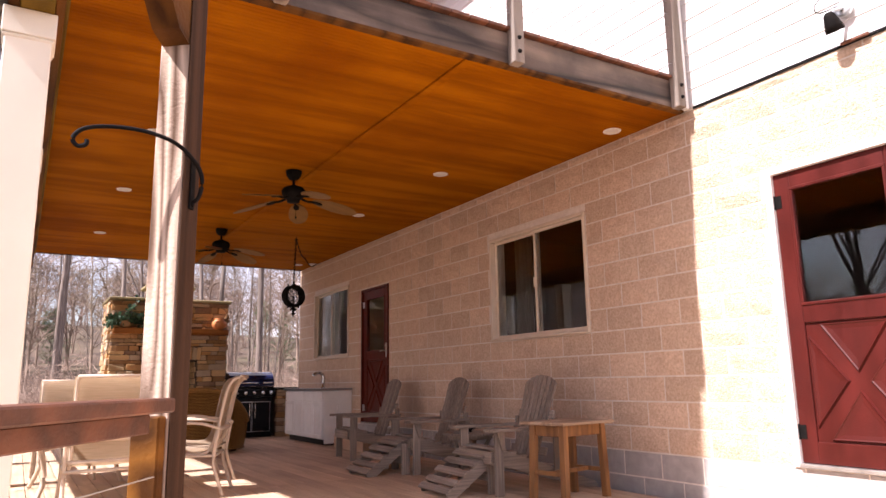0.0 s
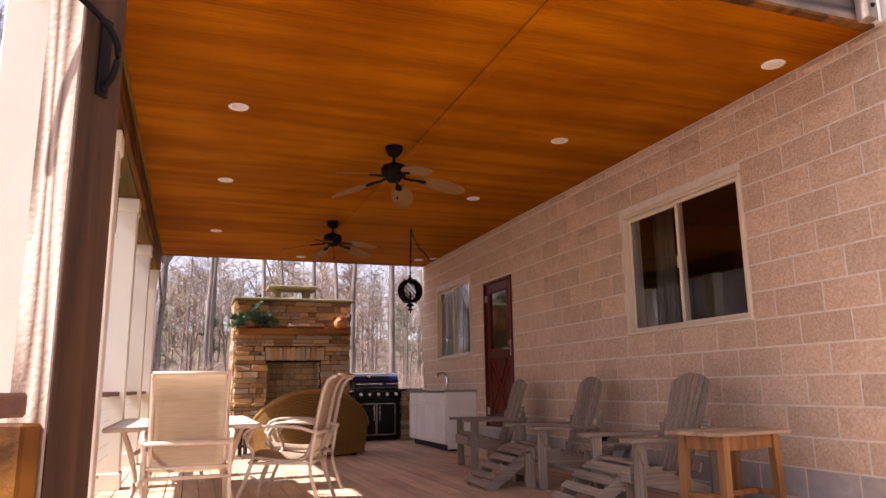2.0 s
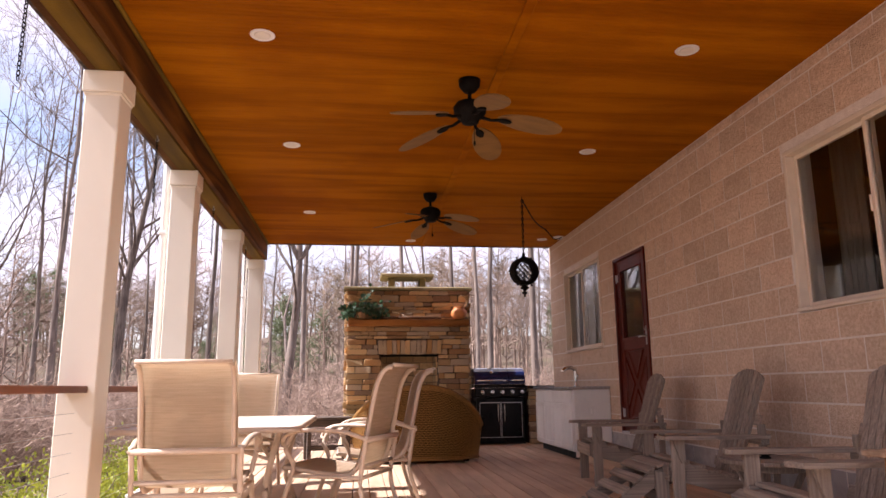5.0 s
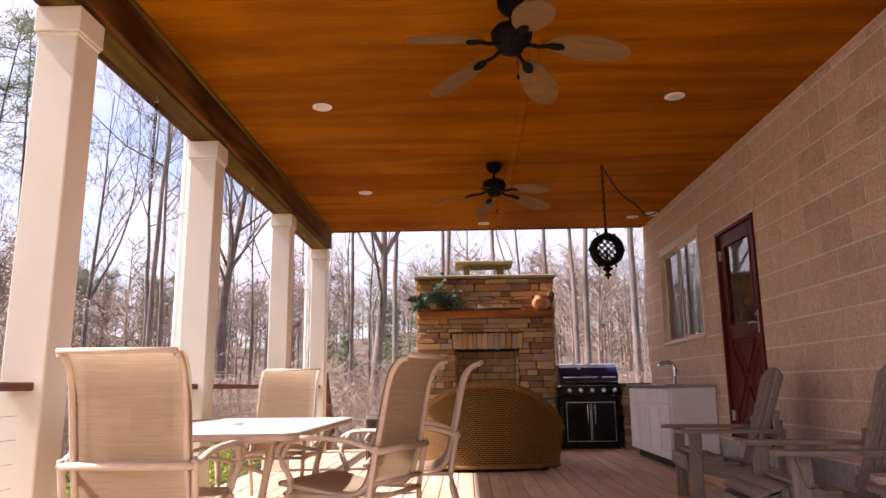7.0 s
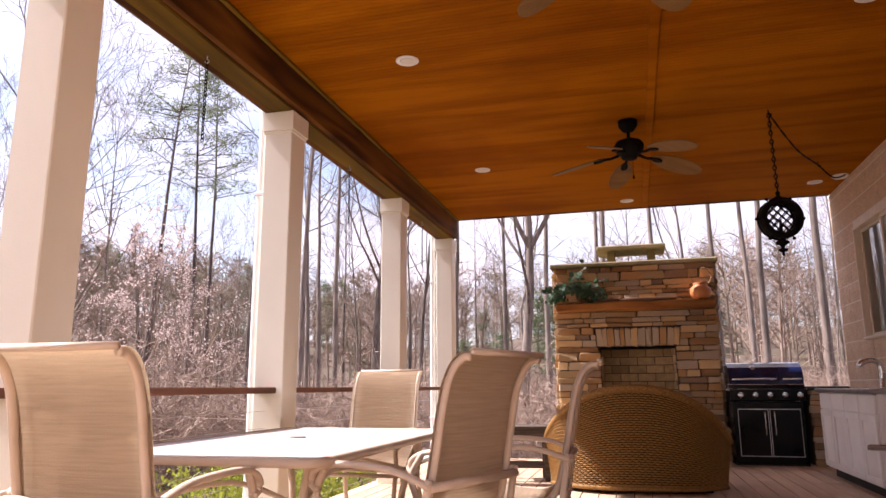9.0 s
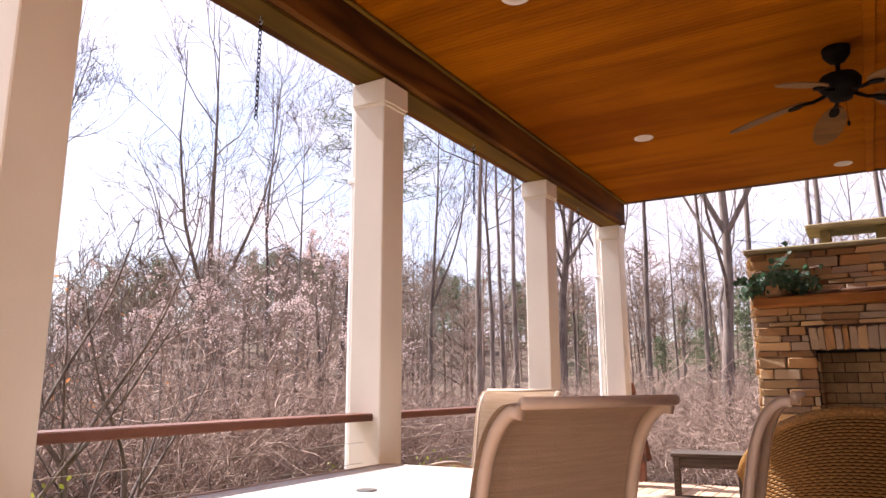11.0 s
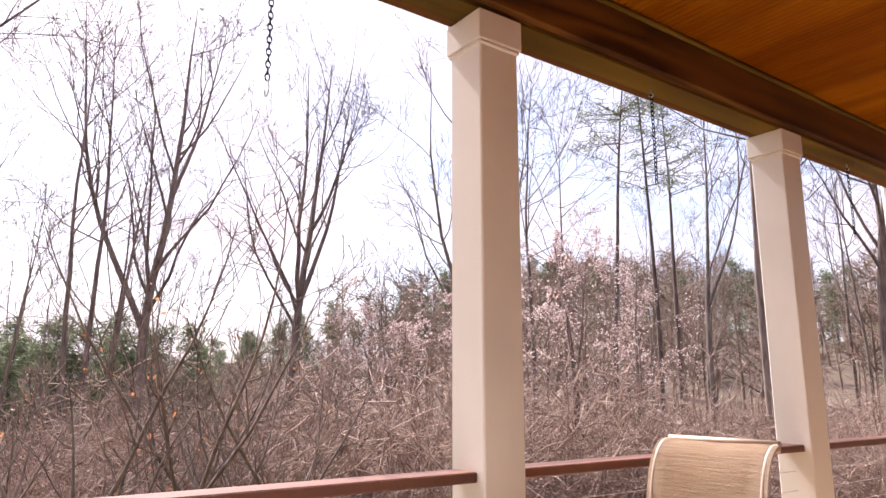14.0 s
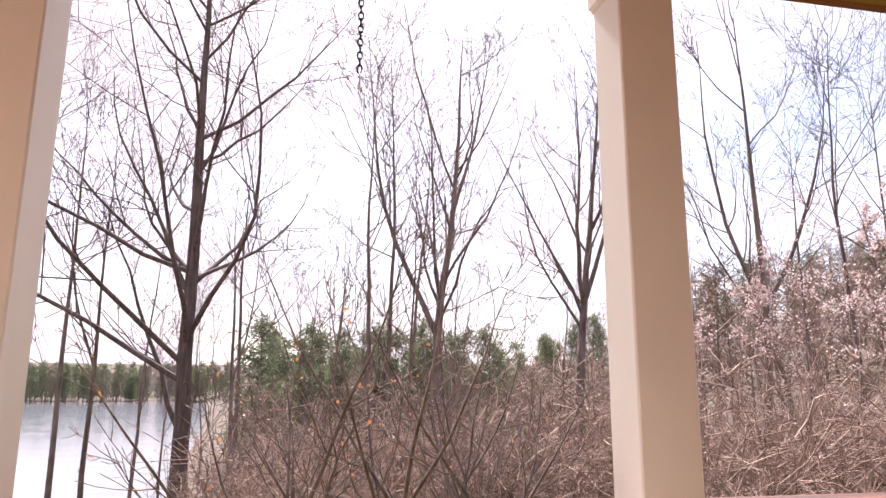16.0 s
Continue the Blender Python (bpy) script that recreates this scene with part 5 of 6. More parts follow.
def build_sofa():
    X0, X1, Y0 = 1.38, 2.95, 10.17
    t = thing("wicker_loveseat", "rounded brown wicker loveseat with its back to the table", "sofa")
    cx, half = (X0 + X1) / 2, (X1 - X0) / 2

    def crest(s):
        return 0.40 + 0.46 * max(1 - abs(s) ** 2.3, 0) ** 0.75

    def back(s, f):
        """Point of the back shell: s across (-1..1), f up (0..1)."""
        bulge = 0.10 * math.sin(f * math.pi * 0.55)
        return Vector((cx + half * s * (0.94 + 0.06 * f), Y0 + 0.02 + 0.36 * abs(s) ** 3.2 - bulge + 0.10 * f, 0.03 + (crest(s) - 0.03) * f))

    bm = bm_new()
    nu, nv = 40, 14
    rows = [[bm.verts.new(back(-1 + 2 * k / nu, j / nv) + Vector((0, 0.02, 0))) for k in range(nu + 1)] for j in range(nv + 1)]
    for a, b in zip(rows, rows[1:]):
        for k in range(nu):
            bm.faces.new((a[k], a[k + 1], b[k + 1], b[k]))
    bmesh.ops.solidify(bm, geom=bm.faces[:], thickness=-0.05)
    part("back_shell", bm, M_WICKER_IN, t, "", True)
    # woven strands: rows go over and under upright canes
    V, F = [], []
    canes = 60
    for j in range(42):
        f = (j + 0.5) / 42
        pts = []
        for k in range(canes + 1):
            p = back(-1 + 2 * k / canes, f)
            pts.append(p + Vector((0, -0.006 + 0.011 * (1 if (k + j) % 2 else -1), 0)))
        base = len(V)
        for k, p in enumerate(pts):
            hgt = 0.0088 if (k + j) % 2 == 0 else 0.0036
            V.extend([tuple(p + Vector((0, 0.004, -hgt))), tuple(p + Vector((0, -0.003, 0))), tuple(p + Vector((0, 0.004, hgt)))])
        for k in range(canes):
            a, b = base + 3 * k, base + 3 * (k + 1)
            F.extend([(a, b, b + 1, a + 1), (a + 1, b + 1, b + 2, a + 2)])
    tagged(raw_part("weave", V, F, M_WICKER, t, "rows of woven brown cane", True), kind="stuff")
    bm = bm_new()
    tube(bm, [back(-1 + 2 * k / 40, 1.0) + Vector((0, 0.02, 0.005)) for k in range(41)], 0.034, 9)
    part("crest_roll", bm, M_WICKER, t, "thick braided top edge", True)
    bm = bm_new()
    tube(bm, [back(-1 + 2 * k / 40, 0.03) + Vector((0, 0.0, 0)) for k in range(41)], 0.02, 8)
    part("base_roll", bm, M_WICKER, t, "", True)
    for sx in (-1, 1):
        bm = bm_new()
        box(bm, cx + sx * (half - 0.15) - 0.05, cx + sx * (half - 0.15) + 0.05, Y0 + 0.50, Y0 + 0.85, 0.03, 0.42, 0.03)
        part("arm", bm, M_WICKER, t)
        bm = bm_new()
        tube(bm, spline(((cx + sx * (half - 0.03), Y0 + 0.40, 0.40), (cx + sx * (half - 0.07), Y0 + 0.62, 0.43), (cx + sx * (half - 0.08), Y0 + 0.86, 0.41), (cx + sx * (half - 0.08), Y0 + 0.90, 0.34)), 5), 0.05, 9)
        part("arm_roll", bm, M_WICKER, t, "", True)
    one_box("seat_base", X0 + 0.17, X1 - 0.17, Y0 + 0.2, Y0 + 0.84, 0.03, 0.28, M_WICKER, t, 0.02)
    one_box("cushion", X0 + 0.22, X1 - 0.22, Y0 + 0.24, Y0 + 0.86, 0.284, 0.40, M_SLING, t, 0.035)
    for sx in (-1, 1):
        for y in (Y0 + 0.32, Y0 + 0.8):
            one_box("leg", cx + sx * (half - 0.2) - 0.03, cx + sx * (half - 0.2) + 0.03, y - 0.03, y + 0.03, 0.0, 0.04, M_BLACK, t)


build_sofa()

# ---------------------------------------------------------------- adirondack chairs
def grey_wood(name, size):
    return surface(name, (0.19, 0.15, 0.12), (0.34, 0.275, 0.225), size, 0.85, spec=0.2, bump=0.4, fine=90, stain=(0.13, 0.10, 0.08), stain_size=4, stain_amount=0.3, vary=0.15, distort=0.2)


M_GREYWOOD, M_GREYWOOD_Y, M_GREYWOOD_X = grey_wood("weathered_grey_wood", (75, 75, 2)), grey_wood("weathered_grey_slat", (75, 2, 75)), grey_wood("weathered_grey_board", (2, 75, 75))


def build_adirondack():
    """Faces -x; origin on the floor under the seat's middle."""
    t = thing("adirondack_chair", "weathered grey wooden slatted adirondack chair by the block wall", "chair", group="adirondack chairs")
    n = 7
    lean = pose(0.125, 0, 0.20, 0, 18, 0)
    for i in range(n):
        y = (i - 3) * 0.069
        bm = bm_new()

        def crown(q):
            return 0.80 - 0.30 * (1 - math.sqrt(max(1 - (q / 0.30) ** 2, 0.0))) * 0.62

        outline = [(-0.0195 + y * 0.70, -0.06), (0.0195 + y * 0.70, -0.06), (0.0285 + y, crown(y + 0.0285)), (0.016 + y, crown(y + 0.016) + 0.004), (-0.016 + y, crown(y - 0.016) + 0.004), (-0.0285 + y, crown(y - 0.0285))]
        prism(bm, outline, 0.02, lean @ pose(0.006 * ((i - 3) / 3) ** 2 - 0.004, 0, 0, 0, 0, 90))
        part("back_slat", bm, M_GREYWOOD, t)
    for z in (0.10, 0.42):
        one_box("back_brace", 0.012, 0.036, -0.27, 0.27, z, z + 0.07, M_GREYWOOD_Y, t, 0.004, m=lean)
    for i in range(4):
        x = -0.30 + i * 0.105
        one_box("seat_slat", x, x + 0.092, -0.27, 0.27, 0.353 - i * 0.031, 0.375 - i * 0.031, M_GREYWOOD_Y, t, 0.004, m=pose(0, 0, 0, 0, 0, 0))
    for sy in (-1, 1):
        bm = bm_new()
        prism(bm, [(-0.34, 0.36), (-0.34, 0.24), (-0.26, 0.235), (0.62, 0.0), (0.74, 0.0), (0.70, 0.05), (-0.22, 0.355)], 0.026, pose(0, sy * 0.252, 0))
        part("side_board", bm, M_GREYWOOD_X, t)
        one_box("front_leg", -0.335, -0.255, sy * 0.293 - 0.014, sy * 0.293 + 0.014, 0.0, 0.51, M_GREYWOOD, t, 0.004)
        bm = bm_new()
        prism(bm, [(-0.33, 0.505), (-0.255, 0.505), (-0.255, 0.38), (-0.28, 0.36)], 0.022, pose(0, sy * 0.32, 0))
        part("arm_bracket", bm, M_GREYWOOD, t)
        bm = bm_new()
        outline = [(-0.43, 0.03), (-0.40, -0.075), (-0.18, -0.085), (0.08, -0.05), (0.31, -0.035), (0.33, 0.03), (0.06, 0.055), (-0.20, 0.065), (-0.41, 0.06)]
        prism(bm, [(x, sy * y) for x, y in outline], 0.024, pose(0, sy * 0.315, 0.523, 90, 0, 0) if sy > 0 else pose(0, sy * 0.315, 0.523, 90, 0, 0))
        part("arm", bm, M_GREYWOOD_X, t, "wide flat arm")
        one_box("rear_post", 0.255, 0.305, sy * 0.29 - 0.014, sy * 0.29 + 0.014, 0.10, 0.60, M_GREYWOOD, t, 0.004)
    one_box("front_apron", -0.362, -0.346, -0.27, 0.27, 0.25, 0.35, M_GREYWOOD_Y, t, 0.004)
    one_box("arm_support", 0.25, 0.31, -0.33, 0.33, 0.47, 0.508, M_GREYWOOD_Y, t, 0.004)
    return t


def build_footrest():
    """Slatted, highest at +x beside the chair and curving down to the floor at -x."""
    t = thing("adirondack_footrest", "weathered grey slatted footrest sloping down before its chair", "footrest", group="footrests")
    curve = spline(((0.26, 0, 0.30), (0.20, 0, 0.335), (0.08, 0, 0.30), (-0.10, 0, 0.17), (-0.26, 0, 0.045)), 8)
    marks = [curve[int(k * (len(curve) - 1) / 8)] for k in range(9)]
    for k, p in enumerate(marks):
        q = marks[min(k + 1, 8)] - marks[max(k - 1, 0)]
        a = math.degrees(math.atan2(-q.z, q.x)) + (180 if q.x < 0 else 0)
        one_box("slat", -0.034, 0.034, -0.27, 0.27, 0.0, 0.02, M_GREYWOOD_Y, t, 0.004, m=pose(p.x, 0, p.z, 0, math.degrees(math.atan2(-(marks[max(k - 1, 0)] - marks[min(k + 1, 8)]).z, (marks[max(k - 1, 0)] - marks[min(k + 1, 8)]).x)), 0))
    for sy in (-1, 1):
        bm = bm_new()
        prism(bm, [(0.24, 0.29), (0.18, 0.325), (0.08, 0.295), (-0.10, 0.165), (-0.28, 0.03), (-0.27, 0.0), (-0.18, 0.0), (0.10, 0.20), (0.24, 0.22)], 0.024, pose(0, sy * 0.235, 0))
        part("side_board", bm, M_GREYWOOD_X, t)
        one_box("leg", 0.10, 0.19, sy * 0.262 - 0.013, sy * 0.262 + 0.013, 0.0, 0.30, M_GREYWOOD, t, 0.004)
    one_box("crossbar", 0.12, 0.14, -0.25, 0.25, 0.10, 0.17, M_GREYWOOD_Y, t, 0.003)
    return t


a1 = build_adirondack()
a1.matrix_basis = pose(3.88, 8.34, 0, 0, 0, -6)
copy_thing(a1, pose(3.86, 6.72, 0, 0, 0, -5))
copy_thing(a1, pose(3.74, 5.12, 0, 0, 0, -4))
f1 = build_footrest()
f1.matrix_basis = pose(3.33, 6.82, 0, 0, 0, -2)
copy_thing(f1, pose(3.32, 5.25, 0, 0, 0, -4))


def build_round_table():
    t = thing("round_side_table", "small round weathered side table between two adirondack chairs", "table", (3.86, 5.93, 0))
    for k in range(6):
        x0 = -0.27 + k * 0.091
        bm = bm_new()
        outline = []
        for x in (x0, x0 + 0.043, x0 + 0.086):
            outline.append((x, -math.sqrt(max(0.275 ** 2 - min(abs(x), 0.27) ** 2, 0.0015))))
        outline += [(x, -y) for x, y in outline[::-1]]
        plate(bm, outline, 0.41, 0.432)
        part("top_slat", bm, M_GREYWOOD, t)
    for a in (45, 135, 225, 315):
        bm = bm_new()
        c, s = math.cos(radians(a)), math.sin(radians(a))
        tube(bm, spline(((0.20 * c, 0.20 * s, 0.405), (0.13 * c, 0.13 * s, 0.25), (0.15 * c, 0.15 * s, 0.10), (0.24 * c, 0.24 * s, 0.004)), 6), 0.02, 6)
        part("leg", bm, M_GREYWOOD, t)
    bm = bm_new()
    lathe(bm, [(0.21, 0.37), (0.215, 0.38), (0.215, 0.408), (0.205, 0.409)], 24)
    part("apron", bm, M_GREYWOOD, t)
    t2 = thing("ash_dish", "small dark iron dish standing on the round side table", "dish", (3.84, 5.93, 0.432))
    bm = bm_new()
    lathe(bm, [(0.03, 0), (0.035, 0.005), (0.02, 0.015), (0.05, 0.03), (0.085, 0.045), (0.08, 0.048), (0.04, 0.034)], 18)
    part("bowl", bm, M_BLACK, t2, "", True)


build_round_table()
M_OAK = surface("honey_oak", (0.16, 0.066, 0.018), (0.29, 0.13, 0.04), (26, 26, 2), 0.45, bump=0.15, rings=(7, 0.4), stain=(0.22, 0.11, 0.04), stain_amount=0.35, vary=0.08)
M_OAKTOP = surface("worn_oak_top", (0.22, 0.145, 0.092), (0.38, 0.27, 0.185), (2, 26, 20), 0.6, bump=0.25, rings=(7, 0.4), stain=(0.20, 0.12, 0.07), stain_amount=0.5, vary=0.1)


def build_oak_table():
    t = thing("oak_side_table", "small honey-oak side table with worn plank top", "table", (3.84, 4.47, 0), 10)
    for k in range(4):
        one_box("top_plank", -0.325, 0.325, -0.225 + k * 0.1125, -0.225 + k * 0.1125 + 0.1105, 0.573, 0.597, M_OAKTOP, t, 0.004)
    for sx in (-1, 1):
        for sy in (-1, 1):
            bm = bm_new()
            x, y = sx * 0.235, sy * 0.15
            vs = box(bm, x - 0.027, x + 0.027, y - 0.027, y + 0.027, 0.0, 0.571, 0.004)
            for v in vs:
                if v.co.z < 0.1:
                    v.co.x, v.co.y = v.co.x + sx * 0.018, v.co.y + sy * 0.012
            part("leg", bm, M_OAK, t)
        one_box("side_stretcher", sx * 0.245 - 0.012, sx * 0.245 + 0.012, -0.135, 0.135, 0.19, 0.225, M_OAK, t, 0.004)
    for sy in (-1, 1):
        one_box("apron", -0.208, 0.208, sy * 0.15 - 0.011, sy * 0.15 + 0.011, 0.485, 0.571, M_OAK, t, 0.003)
    for sx in (-1, 1):
        one_box("end_apron", sx * 0.235 - 0.011, sx * 0.235 + 0.011, -0.123, 0.123, 0.485, 0.571, M_OAK, t, 0.003)
    one_box("long_stretcher", -0.233, 0.233, -0.013, 0.013, 0.192, 0.223, M_OAK, t, 0.004)


build_oak_table()


# ---------------------------------------------------------------- outdoor kitchen
M_ENAMEL = surface("black_enamel", (0.004, 0.004, 0.005), (0.008, 0.008, 0.010), (5, 5, 5), 0.2, spec=0.2, bump=0.02, vary=0.0)
# black lid; the blue in its base colour imitates reflected sky
M_LID = surface("blue_black_enamel", (0.008, 0.013, 0.05), (0.016, 0.026, 0.09), (5, 5, 5), 0.1, bump=0.02, coat=0.5, vary=0.0)
M_CHROME = surface("brushed_chrome", (0.62, 0.62, 0.62), (0.75, 0.75, 0.74), (9, 9, 40), 0.22, metal=1.0, bump=0.03, vary=0.0)
M_CABINET = surface("white_cabinet_paint", (0.82, 0.80, 0.77), (0.88, 0.86, 0.83), (7, 7, 7), 0.45, bump=0.05, stain=(0.55, 0.51, 0.46), stain_amount=0.3, vary=0.03)
M_COUNTER = surface("grey_counter", (0.30, 0.28, 0.26), (0.42, 0.39, 0.36), (30, 30, 30), 0.35, bump=0.05, vary=0.0)
M_BLACKSTONE = surface("black_granite", (0.018, 0.017, 0.017), (0.05, 0.045, 0.042), (50, 50, 50), 0.2, bump=0.03, vary=0.0)
M_KICK = surface("dark_plinth", (0.02, 0.017, 0.015), (0.035, 0.03, 0.026), (8, 8, 8), 0.8, vary=0.0)


def build_grill():
    X0, X1, Y0, Y1 = 3.235, 4.045, 12.74, 13.30
    t = thing("gas_grill", "large black gas grill with chrome handles and closed lid", "grill")
    one_box("cart", X0 + 0.03, X1 - 0.03, Y0 + 0.03, Y1, 0.02, 0.70, M_ENAMEL, t, 0.008)
    one_box("plinth", X0 + 0.02, X1 - 0.02, Y0 + 0.05, Y1, 0.0, 0.06, M_KICK, t)
    mid = (X0 + X1) / 2
    for a, b, h in ((X0 + 0.075, mid - 0.006, mid - 0.05), (mid + 0.006, X1 - 0.075, mid + 0.05)):
        door = one_box("cart_door", a, b, Y0 + 0.008, Y0 + 0.029, 0.10, 0.625, M_ENAMEL, t, 0.006)
        ring = bm_new()
        for x0, x1, z0, z1 in ((a, b, 0.615, 0.625), (a, b, 0.10, 0.108), (a, a + 0.006, 0.108, 0.615), (b - 0.006, b, 0.108, 0.615)):
            box(ring, x0, x1, Y0 + 0.003, Y0 + 0.0075, z0, z1)
        part("door_trim", ring, M_STEEL, door, "thin steel edge")
        bm = bm_new()
        tube(bm, spline(((h, Y0 + 0.008, 0.34), (h, Y0 - 0.03, 0.36), (h, Y0 - 0.03, 0.57), (h, Y0 + 0.008, 0.59)), 5), 0.008, 8)
        part("handle", bm, M_CHROME, door, "slim chrome bar handle", True)
    one_box("control_panel", X0, X1, Y0 - 0.03, Y0 + 0.05, 0.71, 0.845, M_ENAMEL, t, 0.012)
    for k in range(5):
        x = X0 + 0.12 + k * 0.155
        bm = bm_new()
        lathe(bm, [(0.034, 0), (0.036, 0.008), (0.026, 0.012), (0.022, 0.04), (0.014, 0.043)], 18)
        bmesh.ops.transform(bm, matrix=pose(x, Y0 - 0.03, 0.778, 90, 0, 0), verts=bm.verts[:])
        part("knob", bm, M_CHROME, t, "chrome knob", True)
    one_box("firebox", X0 + 0.005, X1 - 0.005, Y0 + 0.02, Y1 + 0.02, 0.846, 0.895, M_ENAMEL, t, 0.008)
    # rounded lid in two lengths
    for a, b, nm in ((X0 + 0.01, X0 + 0.54, "lid"), (X0 + 0.545, X1 - 0.01, "side_lid")):
        bm = bm_new()
        prof = [(Y0 + 0.03, 0.897), (Y0 + 0.015, 0.95), (Y0 + 0.035, 1.02), (Y0 + 0.09, 1.09), (Y0 + 0.17, 1.135), (Y0 + 0.27, 1.15), (Y0 + 0.40, 1.135), (Y0 + 0.52, 1.06), (Y0 + 0.56, 0.897)]
        l = [bm.verts.new((a, y, z)) for y, z in prof]
        r = [bm.verts.new((b, y, z)) for y, z in prof]
        bm.faces.new(l)
        bm.faces.new(r[::-1])
        for i in range(len(prof)):
            bm.faces.new((l[i], r[i], r[(i + 1) % len(prof)], l[(i + 1) % len(prof)]))
        bmesh.ops.recalc_face_normals(bm, faces=bm.faces[:])
        lid = part(nm, bm, M_LID, t, "glossy black rounded lid with the sky's blue reflection in its colour")
        bm = bm_new()
        tube(bm, ((a + 0.03, Y0 - 0.03, 0.955), (b - 0.03, Y0 - 0.03, 0.955)), 0.012, 8)
        for x in (a + 0.05, b - 0.05):
            tube(bm, ((x, Y0 - 0.03, 0.955), (x, Y0 + 0.03, 0.955)), 0.008, 6)
        part("handle", bm, M_CHROME, lid, "chrome lid bar", True)
    bm = bm_new()
    lathe(bm, [(0.028, 0), (0.028, 0.006), (0.02, 0.008)], 18)
    bmesh.ops.transform(bm, matrix=pose(X0 + 0.28, Y0 + 0.075, 1.085, 50, 0, 0), verts=bm.verts[:])
    part("thermometer", bm, M_CHROME, t, "round chrome thermometer")


build_grill()


def build_stone_counter():
    rng = random.Random(77)
    t = thing("stone_counter", "low ledge-stone counter with black stone top beside the grill", "counter")
    one_box("core", 4.10, 4.44, 12.78, 13.4, 0.0, 0.83, M_STONEBACK, t)
    ledge_face(t, rng, "x", 4.08, 4.46, 12.765, 0.0, 0.83)
    one_box("core", 3.24, 4.08, 13.34, 13.5, 0.0, 0.83, M_STONEBACK, t)
    one_box("counter_slab", 4.055, 4.485, 12.70, 13.5, 0.832, 0.872, M_BLACKSTONE, t, 0.006)


build_stone_counter()


def build_sink_unit():
    X0, X1, Y0, Y1, TOP = 4.0, WALL - 0.004, 10.26, 11.98, 0.845
    t = thing("sink_cabinet", "white outdoor sink cabinet with panel doors against the wall", "cabinet")
    one_box("carcass", X0 + 0.02, X1, Y0, Y1, 0.09, TOP - 0.03, M_CABINET, t, 0.003)
    one_box("plinth", X0 + 0.08, X1, Y0 + 0.05, Y1 - 0.02, 0.0, 0.09, M_KICK, t)
    n = 4
    w = (Y1 - Y0) / n
    for k in range(n):
        a, b = Y0 + k * w + 0.006, Y0 + (k + 1) * w - 0.006
        one_box("drawer_front", X0, X0 + 0.019, a, b, 0.655, 0.805, M_CABINET, t, 0.004)
        door = one_box("door", X0 + 0.006, X0 + 0.019, a, b, 0.105, 0.645, M_CABINET, t, 0.003)
        ring_frame("door_frame", a, b, 0.105, 0.645, 0.055, X0 - 0.004, X0 + 0.0055, M_CABINET, door, 0.003)
    one_box("end_panel", X0 + 0.03, X1 - 0.01, Y0 - 0.008, Y0 - 0.001, 0.03, TOP - 0.03, M_CABINET, t, 0.003)
    outlet = one_box("outlet_plate", X0 + 0.20, X0 + 0.315, Y0 - 0.014, Y0 - 0.009, 0.50, 0.615, M_WHITE, t, 0.003, "white outlet cover plate")
    for dx in (0.228, 0.268):
        one_box("socket", X0 + dx, X0 + dx + 0.022, Y0 - 0.018, Y0 - 0.0145, 0.525, 0.59, M_CABINET, outlet, 0.002)
    one_box("worktop", X0 - 0.03, X1, Y0 - 0.03, Y1 + 0.02, TOP - 0.028, TOP + 0.006, M_COUNTER, t, 0.005)
    one_box("edge_strip", X0 - 0.034, X0 - 0.0305, Y0 - 0.03, Y1 + 0.02, TOP - 0.026, TOP + 0.002, M_STEEL, t)
    f = thing("faucet", "chrome gooseneck faucet on the outdoor sink", "faucet", (4.30, 11.0, TOP + 0.006))
    bm = bm_new()
    lathe(bm, [(0.035, 0), (0.033, 0.012), (0.022, 0.03), (0.02, 0.10), (0.016, 0.11)], 16)
    part("base", bm, M_CHROME, f, "", True)
    bm = bm_new()
    tube(bm, spline(((0, 0, 0.08), (0.0, 0, 0.17), (-0.02, 0, 0.225), (-0.08, 0, 0.245), (-0.15, 0, 0.225), (-0.165, 0, 0.195)), 6), [0.027] * 8 + [0.024] * 14 + [0.027] * 9, 10)
    part("spout", bm, M_CHROME, f, "", True)
    bm = bm_new()
    tube(bm, ((0.005, 0.0, 0.12), (0.02, -0.05, 0.15)), 0.008, 8)
    part("lever", bm, M_CHROME, f, "", True)


build_sink_unit()


M_BENCH = surface("dark_weathered_bench", (0.06, 0.047, 0.038), (0.15, 0.12, 0.10), (3, 60, 60), 0.85, spec=0.2, bump=0.4, vary=0.1)


def build_bench(x, y, turn):
    t = thing("wooden_bench", "low dark weathered wooden bench behind the loveseat", "bench", (x, y, 0), turn)
    for k in range(3):
        one_box("seat_plank", -0.28, 0.28, -0.17 + k * 0.115, -0.17 + k * 0.115 + 0.108, 0.485, 0.512, M_BENCH, t, 0.004)
    for sx in (-1, 1):
        for sy in (-1, 1):
            one_box("leg", sx * 0.24 - 0.025, sx * 0.24 + 0.025, sy * 0.13 - 0.025, sy * 0.13 + 0.025, 0.0, 0.484, M_BENCH, t, 0.004)
    for sy in (-1, 1):
        one_box("rail", -0.215, 0.215, sy * 0.13 - 0.01, sy * 0.13 + 0.01, 0.40, 0.483, M_BENCH, t, 0.003)
        one_box("stretcher", -0.215, 0.215, sy * 0.13 - 0.01, sy * 0.13 + 0.01, 0.12, 0.16, M_BENCH, t, 0.003)


build_bench(1.08, 11.0, 12)

# ---------------------------------------------------------------- ceiling fixtures
M_FANBLADE = surface("tan_palm_blade", (0.16, 0.08, 0.018), (0.24, 0.125, 0.032), (3, 14, 10), 0.6, bump=0.3, vary=0.05)
